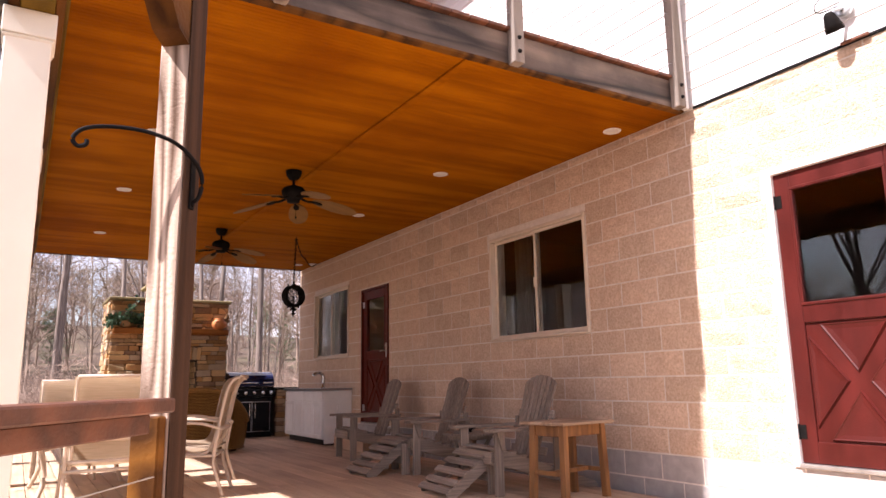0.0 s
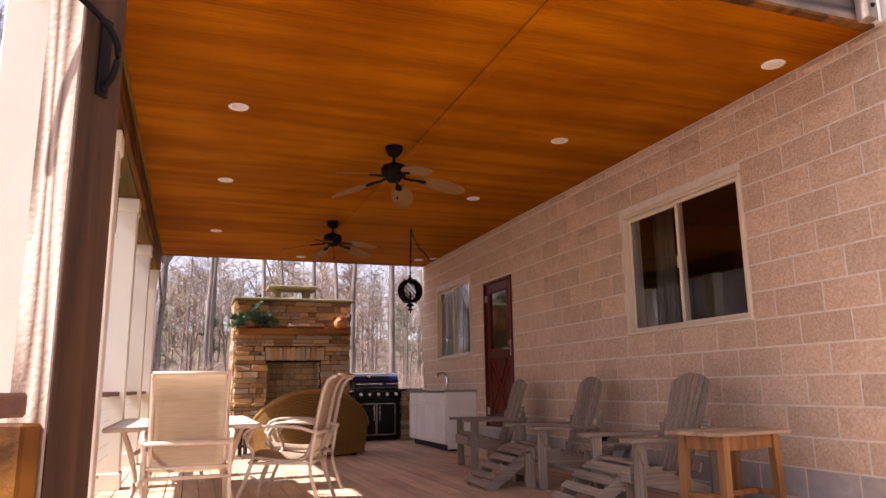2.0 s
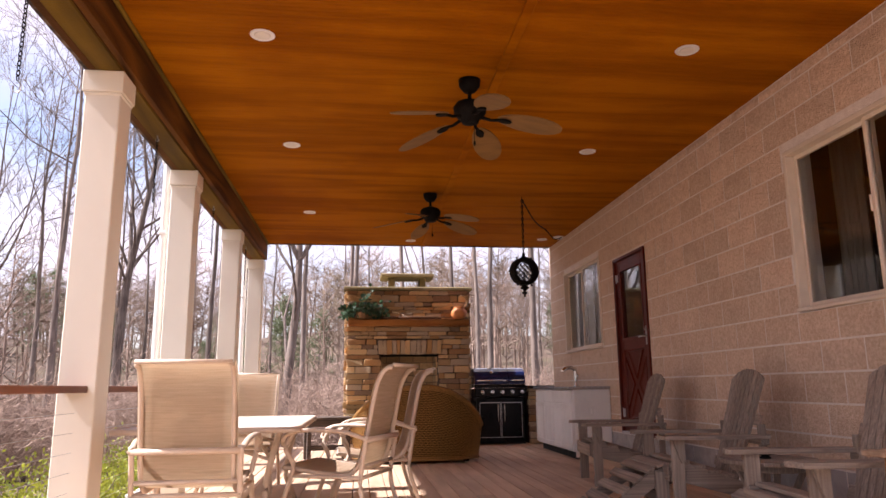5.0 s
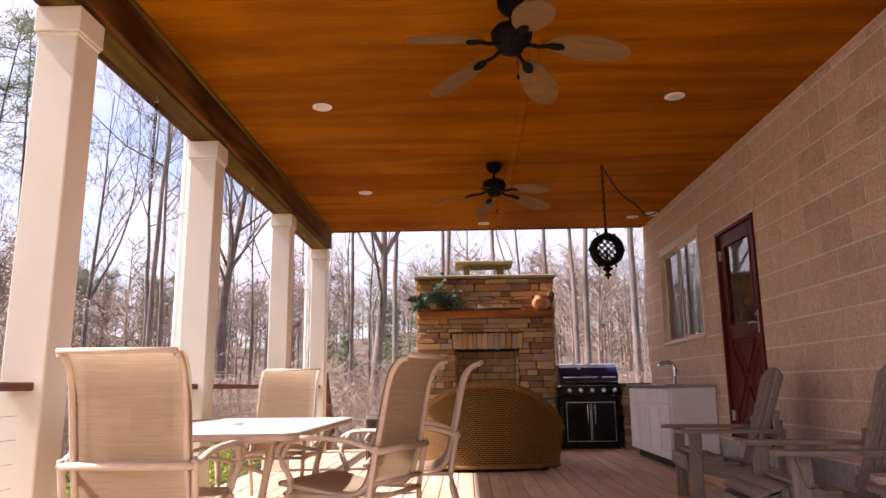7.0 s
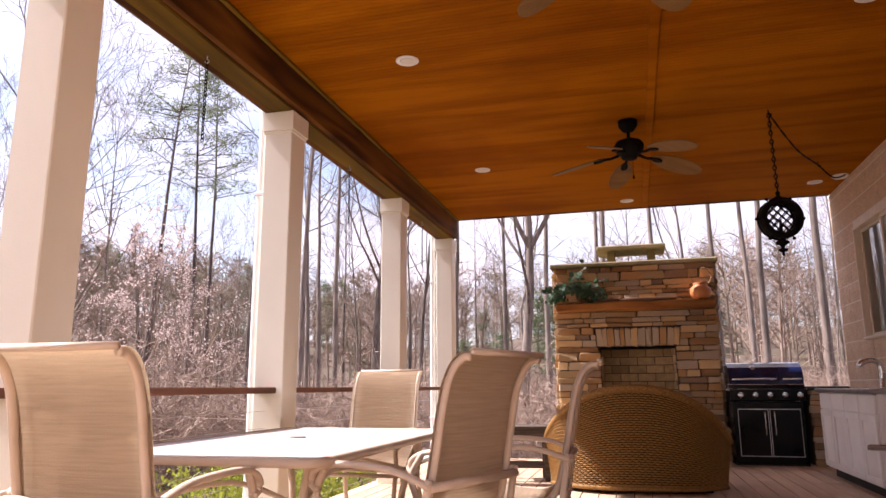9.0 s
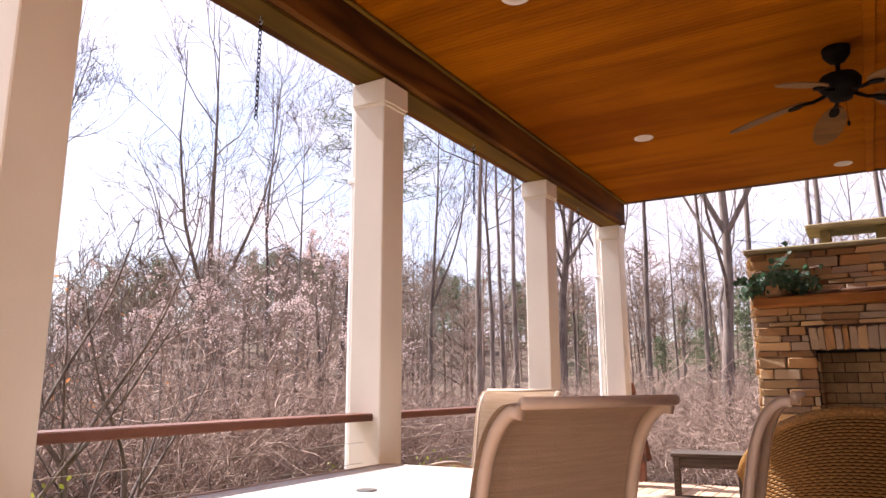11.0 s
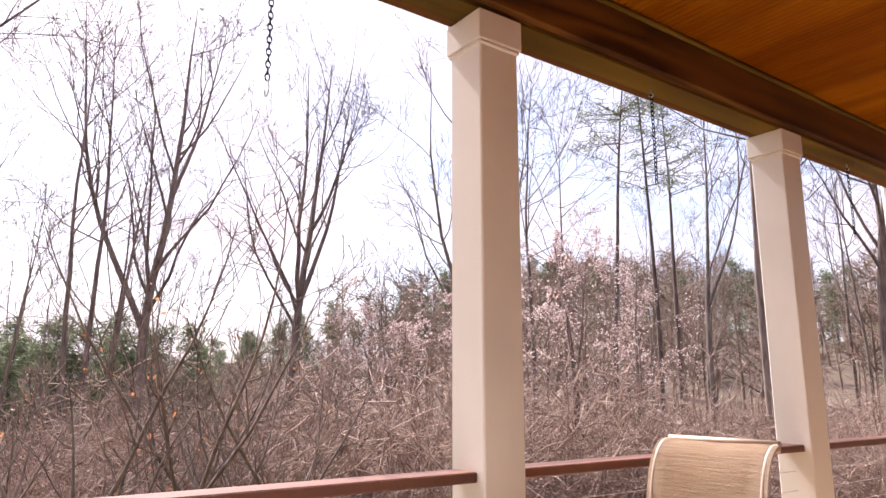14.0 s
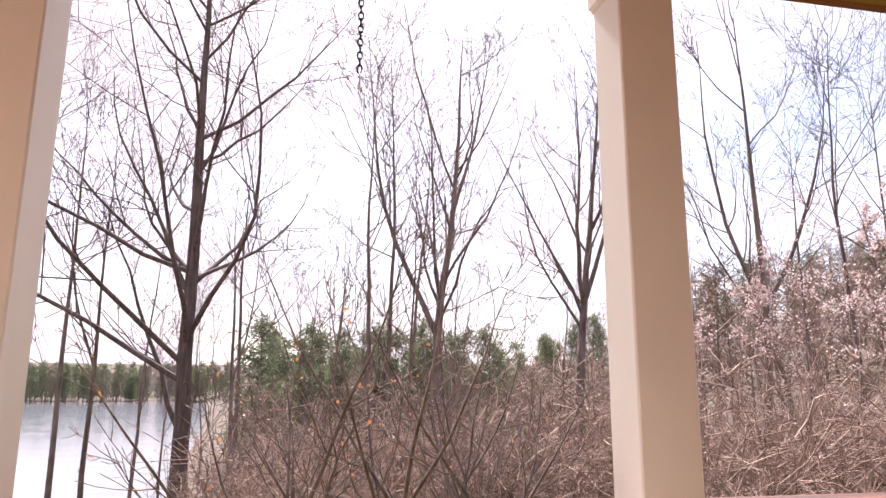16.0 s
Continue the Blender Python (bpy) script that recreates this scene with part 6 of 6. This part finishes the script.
M_CANLENS = surface("frosted_lens", (0.68, 0.64, 0.60), (0.74, 0.70, 0.66), (10, 10, 10), 0.5, bump=0.02, vary=0.0)


def build_fan(turn):
    t = thing("ceiling_fan", "black ceiling fan at rest with five oval tan blades", "ceiling fan", group="porch fans")
    bm = bm_new()
    lathe(bm, [(0.02, -0.095), (0.045, -0.09), (0.075, -0.05), (0.08, -0.004)], 22)
    part("canopy", bm, M_BLACK, t, "", True)
    bm = bm_new()
    tube(bm, ((0, 0, -0.17), (0, 0, -0.08)), 0.014, 10)
    part("downrod", bm, M_BLACK, t)
    bm = bm_new()
    lathe(bm, [(0.03, -0.335), (0.06, -0.33), (0.07, -0.30), (0.095, -0.285), (0.115, -0.255), (0.12, -0.215), (0.10, -0.185), (0.05, -0.165), (0.03, -0.155)], 26)
    part("motor", bm, M_BLACK, t, "", True)
    bm = bm_new()
    tube(bm, ((0.03, 0, -0.335), (0.03, 0, -0.47)), 0.0018, 4)
    lathe(bm, [(0.003, -0.50), (0.009, -0.49), (0.007, -0.47), (0.002, -0.465)], 8, (0.03, 0, 0))
    part("pull_chain", bm, M_BLACK, t)
    for k in range(5):
        m = pose(0, 0, -0.258, 0, 0, turn + 72 * k) @ pose(0, 0, 0, 0, 12, 0)
        bm = bm_new()
        n = 22
        rim = []
        for i in range(n):
            a = 2 * math.pi * i / n
            c = math.cos(a)
            rim.append((0.435 + 0.235 * c, (0.098 + 0.012 * c) * math.sin(a)))
        top = [bm.verts.new((x, y, 0.004 - 0.22 * y)) for x, y in rim]
        bot = [bm.verts.new((x, y, -0.004 - 0.22 * y)) for x, y in rim]
        bm.faces.new(top)
        bm.faces.new(bot[::-1])
        for i in range(n):
            bm.faces.new((top[i], bot[i], bot[(i + 1) % n], top[(i + 1) % n]))
        bmesh.ops.transform(bm, matrix=m, verts=bm.verts[:])
        blade = part("blade", bm, M_FANBLADE, t, "oval tan blade")
        bm = bm_new()
        tube(bm, ((0.09, 0, -0.015), (0.16, 0, -0.022), (0.21, 0, -0.012)), [0.013, 0.011, 0.012], 7)
        ring = [(0.255 + 0.05 * math.cos(2 * math.pi * i / 14), 0.03 * math.sin(2 * math.pi * i / 14)) for i in range(14)]
        plate(bm, ring, -0.018, -0.006)
        bmesh.ops.transform(bm, matrix=m, verts=bm.verts[:])
        part("blade_iron", bm, M_BLACK, blade, "black blade bracket")
    return t


fan = build_fan(-8)
fan.matrix_basis = pose(2.235, 6.61, CEIL)
fan2 = copy_thing(fan, pose(2.255, 9.66, CEIL, 0, 0, 37))


def build_can_light():
    t = thing("recessed_light", "round white recessed ceiling light, switched off", "ceiling light", group="recessed lights")
    bm = bm_new()
    lathe(bm, [(0.050, -0.001), (0.054, -0.004), (0.074, -0.006), (0.078, -0.003), (0.078, 0.0)], 28)
    part("trim_ring", bm, M_WHITE, t, "", True)
    bm = bm_new()
    lathe(bm, [(0.02, -0.0075), (0.04, -0.0072), (0.052, -0.005), (0.052, -0.002)], 24)
    part("lens", bm, M_CANLENS, t, "frosted white lens", True)
    return t


SPOTS = ((0.835, 6.08), (0.83, 8.12), (0.82, 10.63), (3.61, 6.01), (3.60, 8.06), (4.28, 4.20), (2.22, 12.28), (3.6, 10.6))
can = build_can_light()
can.matrix_basis = pose(*SPOTS[0], CEIL - 0.001)
for x, y in SPOTS[1:7]:
    copy_thing(can, pose(x, y, CEIL - 0.001))


def chain(bm, a, b, link=0.034, wire=0.0032):
    a, b = Vector(a), Vector(b)
    n = max(1, int((b - a).length / (link * 0.78)))
    d = (b - a).normalized()
    side = d.cross(Vector((0.2, 1, 0.1))).normalized()
    other = d.cross(side)
    for k in range(n):
        c = a.lerp(b, (k + 0.5) / n)
        s = side if k % 2 else other
        pts = [c + d * (link / 2) * math.cos(q) + s * (link * 0.28) * math.sin(q) for q in [2 * math.pi * i / 8 for i in range(9)]]
        tube(bm, pts, wire, 4, ends=False)


def build_lantern():
    C = Vector((3.392, 9.916, 2.195))
    t = thing("hanging_lantern", "round black iron lantern hung by a swagged chain", "lantern", tuple(C))
    # drum on edge: two rims, studs, diamond lattice on both faces
    axis = pose(0, 0, 0, 0, 0, 12)
    for y in (-0.045, 0.045):
        bm = bm_new()
        pts = [(0.143 * math.cos(2 * math.pi * i / 32), y, 0.143 * math.sin(2 * math.pi * i / 32)) for i in range(33)]
        tube(bm, pts, 0.026, 8, 1.0, (0, 1, 0), ends=False)
        bmesh.ops.transform(bm, matrix=axis, verts=bm.verts[:])
        part("rim", bm, M_BLACK, t, "", True)
        for i in range(-2, 3):
            for s in (-1, 1):
                q = i * 0.048
                h = math.sqrt(max(0.125 ** 2 - q * q, 0))
                if h < 0.02:
                    continue
                bm = bm_new()
                dx, dz = (0.7071, 0.7071 * s)
                ox, oz = -0.7071 * s * q, 0.7071 * q
                tube(bm, ((ox - dx * h, y, oz - dz * h), (ox + dx * h, y, oz + dz * h)), 0.0055, 5)
                bmesh.ops.transform(bm, matrix=axis, verts=bm.verts[:])
                part("lattice_bar", bm, M_BLACK, t)
    bm = bm_new()
    n = 32
    rings = [[bm.verts.new((r * math.cos(2 * math.pi * i / n), y, r * math.sin(2 * math.pi * i / n))) for i in range(n)] for r, y in ((0.125, -0.045), (0.16, -0.045), (0.16, 0.045), (0.125, 0.045))]
    for a, b in zip(rings, rings[1:] + rings[:1]):
        for i in range(n):
            bm.faces.new((a[i], a[(i + 1) % n], b[(i + 1) % n], b[i]))
    bmesh.ops.transform(bm, matrix=axis, verts=bm.verts[:])
    part("drum", bm, M_BLACK, t, "", True)
    for k in range(6):
        a = radians(30 + 60 * k)
        bm = bm_new()
        lathe(bm, [(0.004, 0.15), (0.006, 0.175), (0.013, 0.18), (0.014, 0.192), (0.005, 0.199)], 8)
        bmesh.ops.transform(bm, matrix=axis @ pose(0, 0, 0, 0, math.degrees(a), 0), verts=bm.verts[:])
        part("stud", bm, M_BLACK, t)
    bm = bm_new()
    lathe(bm, [(0.004, -0.305), (0.012, -0.29), (0.008, -0.275), (0.034, -0.262), (0.036, -0.25), (0.012, -0.238), (0.024, -0.215), (0.05, -0.205), (0.05, -0.19), (0.02, -0.17), (0.02, -0.155)], 14)
    part("finial", bm, M_BLACK, t, "turned iron finial", True)
    bm = bm_new()
    lathe(bm, [(0.012, -0.155), (0.03, -0.13), (0.012, -0.10), (0.012, -0.02), (0.006, 0.0)], 10)
    part("candle_holder", bm, M_BLACK, t)
    bm = bm_new()
    lathe(bm, [(0.03, 0.155), (0.032, 0.175), (0.014, 0.19), (0.02, 0.215), (0.008, 0.23)], 12)
    part("top_cap", bm, M_BLACK, t, "", True)
    top = Vector((3.345, 9.72, CEIL)) - C
    bm = bm_new()
    chain(bm, (0, 0, 0.225), top + Vector((0, 0, -0.03)), 0.045, 0.005)
    part("hang_chain", bm, M_BLACK, t)
    bm = bm_new()
    tube(bm, ((0.004, 0, 0.22), top + Vector((0.004, 0, -0.02))), 0.003, 5)
    way = spline((top + Vector((0, 0, -0.03)), top.lerp(Vector((4.06, 11.3, CEIL)) - C, 0.5) + Vector((0, 0, -0.10)), Vector((4.06, 11.3, CEIL - 0.03)) - C, Vector((4.25, 11.55, CEIL - 0.10)) - C, Vector((4.42, 11.75, CEIL - 0.03)) - C), 8)
    tube(bm, way, 0.006, 5)
    for a, b in zip(way[:-1:2], way[1::2]):
        tube(bm, (a, b), 0.009, 5)
    part("swag_cord", bm, M_BLACK, t, "dark swagged cord and chain")
    for p in (top, Vector((4.06, 11.3, CEIL)) - C):
        bm = bm_new()
        tube(bm, spline((p, p + Vector((0, 0, -0.035)), p + Vector((0.015, 0.01, -0.05)), p + Vector((0.025, 0.015, -0.03))), 4), 0.005, 6)
        part("ceiling_hook", bm, M_BLACK, t)
    f = thing("junction_box", "round white ceiling junction cover near the wall", "junction box", (4.40, 11.86, CEIL))
    bm = bm_new()
    lathe(bm, [(0.03, -0.035), (0.06, -0.03), (0.075, -0.015), (0.08, -0.001)], 20)
    part("cover", bm, M_WHITE, f, "", True)
    copy_thing(can, pose(4.2, 12.05, CEIL - 0.001))


build_lantern()


def build_plant_chain(y):
    t = thing("hanging_chain", "bare plant chain with a hook hanging from the beam", "chain", (-0.085, y, 2.768), group="plant chains")
    bm = bm_new()
    chain(bm, (0, 0, -0.03), (0, 0, -0.525), 0.03, 0.0032)
    tagged(part("chain", bm, M_BLACK, t), kind="stuff")
    bm = bm_new()
    tube(bm, spline(((0, 0, 0.0), (0, 0, -0.02), (0.012, 0, -0.034), (0, 0, -0.045), (-0.012, 0, -0.034)), 4), 0.004, 6)
    part("screw_hook", bm, M_STEEL, t)
    bm = bm_new()
    tube(bm, spline(((0, 0, -0.525), (0.018, 0, -0.55), (0.012, 0, -0.58), (-0.012, 0, -0.58), (-0.018, 0, -0.555)), 5), 0.003, 6)
    part("lower_hook", bm, M_STEEL, t)
    return t


for y in (5.08, 7.21, 9.33, 11.5):
    build_plant_chain(y)


def build_downspout(y):
    t = thing("downspout", "white downspout pipe strapped beside a porch column", "downspout", group="downspouts")
    bm = bm_new()
    tube(bm, spline(((-0.30, y, 2.95), (-0.275, y, 2.86), (-0.262, y, 2.75), (-0.262, y, 1.5), (-0.262, y, 0.13), (-0.29, y - 0.02, 0.05), (-0.40, y - 0.05, 0.0)), 6), 0.034, 10)
    part("pipe", bm, M_WHITE, t, "", True)
    for z in (0.5, 2.2):
        one_box("strap", -0.298, -0.226, y - 0.037, y + 0.037, z, z + 0.03, M_WHITE, t, 0.004)
    return t


build_downspout(8.19)
build_downspout(12.56)

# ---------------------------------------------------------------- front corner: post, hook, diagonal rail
# brown stain, darkened further to paint in the shade on one post side
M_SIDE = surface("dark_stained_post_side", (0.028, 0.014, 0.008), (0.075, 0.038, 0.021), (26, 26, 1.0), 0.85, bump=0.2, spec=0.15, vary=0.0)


def build_front_post():
    t = thing("wooden_post", "tall weathered square wooden post at the deck corner", "post", (0.362, 2.165, 0), -39)
    bm = bm_new()
    box(bm, -0.0475, 0.0475, -0.0475, 0.0475, 0.0, 3.6, 0.005)
    part("shaft", bm, M_POST, t)
    bm = bm_new()
    prism(bm, [(-0.046, 1.95), (-0.046, 2.13), (-0.82, 2.95), (-0.97, 2.95), (-0.12, 1.97)], 0.085, pose(0, 0, 0, 0, 0, 94))
    part("knee_brace", bm, M_BEAM, t, "dark diagonal knee brace")
    # thin sheet on the house-facing side, carrying the painted shade
    one_box("stained_face", 0.0478, 0.0515, -0.047, 0.047, 0.0, 3.6, M_SIDE, t, 0.0, "side of the post, its brown stain darkened for shade")
    one_box("cleat", -0.042, 0.042, -0.088, -0.048, 0.0, 0.84, M_BEAM, t, 0.005)
    h = thing("plant_hook", "black wrought-iron plant hook screwed to the post", "hook", (0.3534, 2.1719, 0.04), -39)
    one_box("back_plate", 0.063, 0.069, -0.014, 0.014, 1.40, 1.56, M_BLACK, h, 0.002)
    bm = bm_new()
    tube(bm, spline(((0.068, 0.0, 1.42), (0.09, 0.0, 1.44), (0.095, 0.0, 1.50), (0.082, -0.035, 1.545), (0.045, -0.085, 1.585), (-0.03, -0.125, 1.61), (-0.11, -0.17, 1.612), (-0.16, -0.205, 1.595), (-0.18, -0.218, 1.565), (-0.17, -0.21, 1.545), (-0.152, -0.20, 1.55), (-0.15, -0.198, 1.565)), 6), 0.0065, 8)
    part("arm", bm, M_BLACK, h, "curved iron arm", True)
    for z in (1.415, 1.545):
        bm = bm_new()
        lathe(bm, [(0.008, 0), (0.008, 0.004), (0.003, 0.007)], 8)
        bmesh.ops.transform(bm, matrix=pose(0.069, 0, z, 0, 90, 0), verts=bm.verts[:])
        part("screw", bm, M_BLACK, h)


build_front_post()


def build_diagonal_rail():
    a, b = Vector((0.37, 2.02, 0)), Vector((-0.55, 0.72, 0))
    d = b - a
    turn = math.degrees(math.atan2(d.y, d.x))
    t = thing("diagonal_railing", "reddish-brown wooden rail with steel cables at the deck corner", "railing", (a.x, a.y, 0), turn)
    one_box("rail_cap", 0.04, 1.62, -0.12, 0.02, 0.853, 0.89, M_RAIL, t, 0.005)
    one_box("under_rail", 0.07, 1.60, -0.07, -0.032, 0.80, 0.851, M_RAIL, t, 0.004)
    for k in range(6):
        bm = bm_new()
        tube(bm, ((0.0, -0.05, 0.16 + k * 0.105), (1.6, -0.05, 0.16 + k * 0.105)), 0.002, 5)
        part("cable", bm, M_STEEL, t)
    one_box("end_post", 1.60, 1.69, -0.095, -0.005, 0.0, 0.852, M_POST, t, 0.005)


build_diagonal_rail()

# stair rail beyond the last column
st = thing("stair_rail", "slanting brown wooden stair handrail beyond the last column", "railing")
one_box("newel", -0.05, 0.04, 12.92, 13.01, -0.6, 0.62, M_RAIL, st, 0.005)
bm = bm_new()
tube(bm, ((-0.02, 12.72, 1.06), (-0.02, 13.0, 0.64), (-0.02, 13.3, 0.2)), 0.045, 4)
part("handrail", bm, M_RAIL, st)

# ---------------------------------------------------------------- upper deck rail, lamp on the siding
M_OLDPOST = surface("grey_weathered_post", (0.12, 0.095, 0.075), (0.30, 0.25, 0.21), (14, 14, 1.4), 0.85, bump=0.4, rings=(6, 0.4), stain=(0.16, 0.12, 0.09), stain_amount=0.5)


def build_upper_rail():
    t = thing("upper_railing", "grey weathered posts and rail of the upper deck", "railing")
    for x, w in ((1.10, 0.075), (2.745, 0.085), (4.36, 0.085)):
        post = one_box("post", x - w / 2, x + w / 2, FRONT - 0.105, FRONT - 0.022, CEIL - 0.012, CEIL + 1.25, M_OLDPOST, t, 0.005)
        for z in (0.07, 0.17):
            bm = bm_new()
            lathe(bm, [(0.016, 0), (0.016, 0.004), (0.009, 0.006), (0.009, 0.016), (0.004, 0.018)], 8)
            bmesh.ops.transform(bm, matrix=pose(x, FRONT - 0.105, CEIL + z, 90, 0, 0), verts=bm.verts[:])
            part("bolt", bm, M_BLACK, post, "rusty bolt head")
    one_box("top_rail", -0.2, 4.44, FRONT - 0.13, FRONT + 0.01, CEIL + 1.252, CEIL + 1.29, M_RAIL, t, 0.004)
    for k in range(8):
        bm = bm_new()
        tube(bm, ((-0.2, FRONT - 0.06, CEIL + 0.36 + k * 0.11), (4.44, FRONT - 0.06, CEIL + 0.36 + k * 0.11)), 0.002, 5)
        part("cable", bm, M_STEEL, t)


build_upper_rail()
c = thing("corner_trim", "white metal corner trim where the upper deck meets siding", "trim", kind="structure")
one_box("strip", 4.445, 4.476, FRONT - 0.07, FRONT + 0.02, CEIL + 0.0, 6.2, M_WHITE, c, 0.003)


def build_wall_lamp():
    t = thing("flood_lamp", "grey flood lamp with loose wires on the white siding", "wall lamp", (4.47, 2.24, 3.28))
    bm = bm_new()
    lathe(bm, [(0.055, 0), (0.055, 0.03), (0.04, 0.035)], 18)
    bmesh.ops.transform(bm, matrix=pose(0, 0, 0, 0, -90, 0), verts=bm.verts[:])
    part("back_box", bm, M_STEEL, t)
    bm = bm_new()
    tube(bm, ((-0.03, 0, 0), (-0.10, 0.02, -0.02), (-0.12, 0.03, -0.07)), 0.013, 8)
    part("arm", bm, M_STEEL, t)
    bm = bm_new()
    lathe(bm, [(0.02, 0.05), (0.035, 0.03), (0.05, -0.03), (0.06, -0.08), (0.055, -0.082), (0.0, -0.06)], 18)
    bmesh.ops.transform(bm, matrix=pose(-0.13, 0.03, -0.09, 0, -30, 0), verts=bm.verts[:])
    part("lamp_head", bm, M_BLACK, t, "dark lamp head", True)
    bm = bm_new()
    tube(bm, spline(((-0.02, 0.03, 0.04), (-0.05, 0.14, 0.03), (-0.03, 0.18, 0.10), (-0.01, 0.12, 0.17)), 6), 0.004, 5)
    part("loose_wire", bm, M_BLACK, t)
    one_box("bracket", -0.02, 0.0, -0.13, 0.05, -0.235, -0.215, M_RAIL, t, 0.003)


build_wall_lamp()


# ---------------------------------------------------------------- wall blocks, one by one
def block_mesh(w, h, seed, material, rough):
    """A block of the wall: origin at its lower corner, face towards -x, rough split face."""
    rng = random.Random(seed)
    ny, nz = max(2, round(w / 0.1)), 2
    V, F = [], []
    for j in range(nz + 1):
        for k in range(ny + 1):
            edge = j in (0, nz) or k in (0, ny)
            V.append((-(0.012 if edge else 0.012 + rough * rng.random()) + (0.0 if not edge else rough * 0.25 * rng.random()), w * k / ny, h * j / nz))
    for j in range(nz):
        for k in range(ny):
            a = j * (ny + 1) + k
            F.append((a, a + ny + 1, a + ny + 2, a + 1))
    b = len(V)
    V += [(0.01, 0, 0), (0.01, w, 0), (0.01, w, h), (0.01, 0, h)]
    low = [k for k in range(ny + 1)]
    high = [nz * (ny + 1) + k for k in range(ny + 1)]
    left = [j * (ny + 1) for j in range(nz + 1)]
    right = [j * (ny + 1) + ny for j in range(nz + 1)]
    F.append(tuple([b] + low + [b + 1]))
    F.append(tuple([b + 3] + high + [b + 2])[::-1])
    F.append(tuple([b] + left + [b + 3])[::-1])
    F.append(tuple([b + 1] + right + [b + 2]))
    me = bpy.data.meshes.new("block")
    me.from_pydata(V, [], F)
    me.materials.append(material)
    return me


def build_blocks():
    cache = {}
    rng = random.Random(8)
    near, rest = [], []
    rows = [(BASE + k * COURSE, min(COURSE, CEIL - 0.002 - BASE - k * COURSE), M_BLOCK, 0.011, (4.012 if k % 2 == 0 else 4.208)) for k in range(14)]
    rows += [(BASE - COURSE, COURSE, M_GREY, 0.0015, 4.10), (BASE - 2 * COURSE, COURSE, M_GREY, 0.0015, 4.30)]
    for z, h, material, rough, phase in rows:
        y = phase - UNIT * 18
        while y < BACK + 0.1:
            spans = [(max(y, -3.0), min(y + UNIT, BACK + 0.1))]
            for a, b, lo, hi in OPENINGS.values():
                if z + h / 2 > lo and z + h / 2 < hi:
                    spans = [s for p, q in spans for s in ((p, min(q, a)), (max(p, b), q)) if s[1] - s[0] > 0.03]
            for p, q in spans:
                if q - p < 0.04:
                    continue
                # cut blocks over and under openings to fit
                z0, z1 = z + 0.0065, z + h - 0.0065
                for a, b, lo, hi in OPENINGS.values():
                    if q > a + 0.01 and p < b - 0.01:
                        if z < hi < z1 and z + h / 2 >= hi:
                            z0 = max(z0, hi + 0.004)
                        if z0 < lo < z + h and z + h / 2 <= lo:
                            z1 = min(z1, lo - 0.004)
                w, hh = round(q - p - 0.013, 3), round(z1 - z0, 3)
                if hh < 0.02 or w < 0.03:
                    continue
                key = (w, hh, material.name, rng.randrange(6))
                if key not in cache:
                    cache[key] = block_mesh(w, hh, hash_key(key), material, rough)
                (near if 2.4 < p < 9.0 and z > 0 else rest).append((cache[key], p + 0.0065, z0))
            y += UNIT
    near = sorted(near, key=lambda r: abs(r[1] - 5.5))
    near, rest = near[:300], rest + near[300:]
    for me, y, z in near:
        ob = new("block", me)
        ob.parent = wall_house
        ob.matrix_basis = pose(WALL + 0.0115, y, z)
    for material in (M_BLOCK, M_GREY):
        V, F = [], []
        for me, y, z in rest:
            if me.materials[0] is material or me.materials[0].name == material.name:
                o = len(V)
                V += [(WALL + 0.0115 + v.co.x, y + v.co.y, z + v.co.z) for v in me.vertices]
                F += [tuple(o + i for i in p.vertices) for p in me.polygons]
        if F:
            tagged(raw_part("blocks", V, F, material, wall_house), kind="stuff")


def hash_key(key):
    return int(key[0] * 1000) * 131 + int(key[1] * 1000) * 17 + key[3] + len(key[2])


build_blocks()
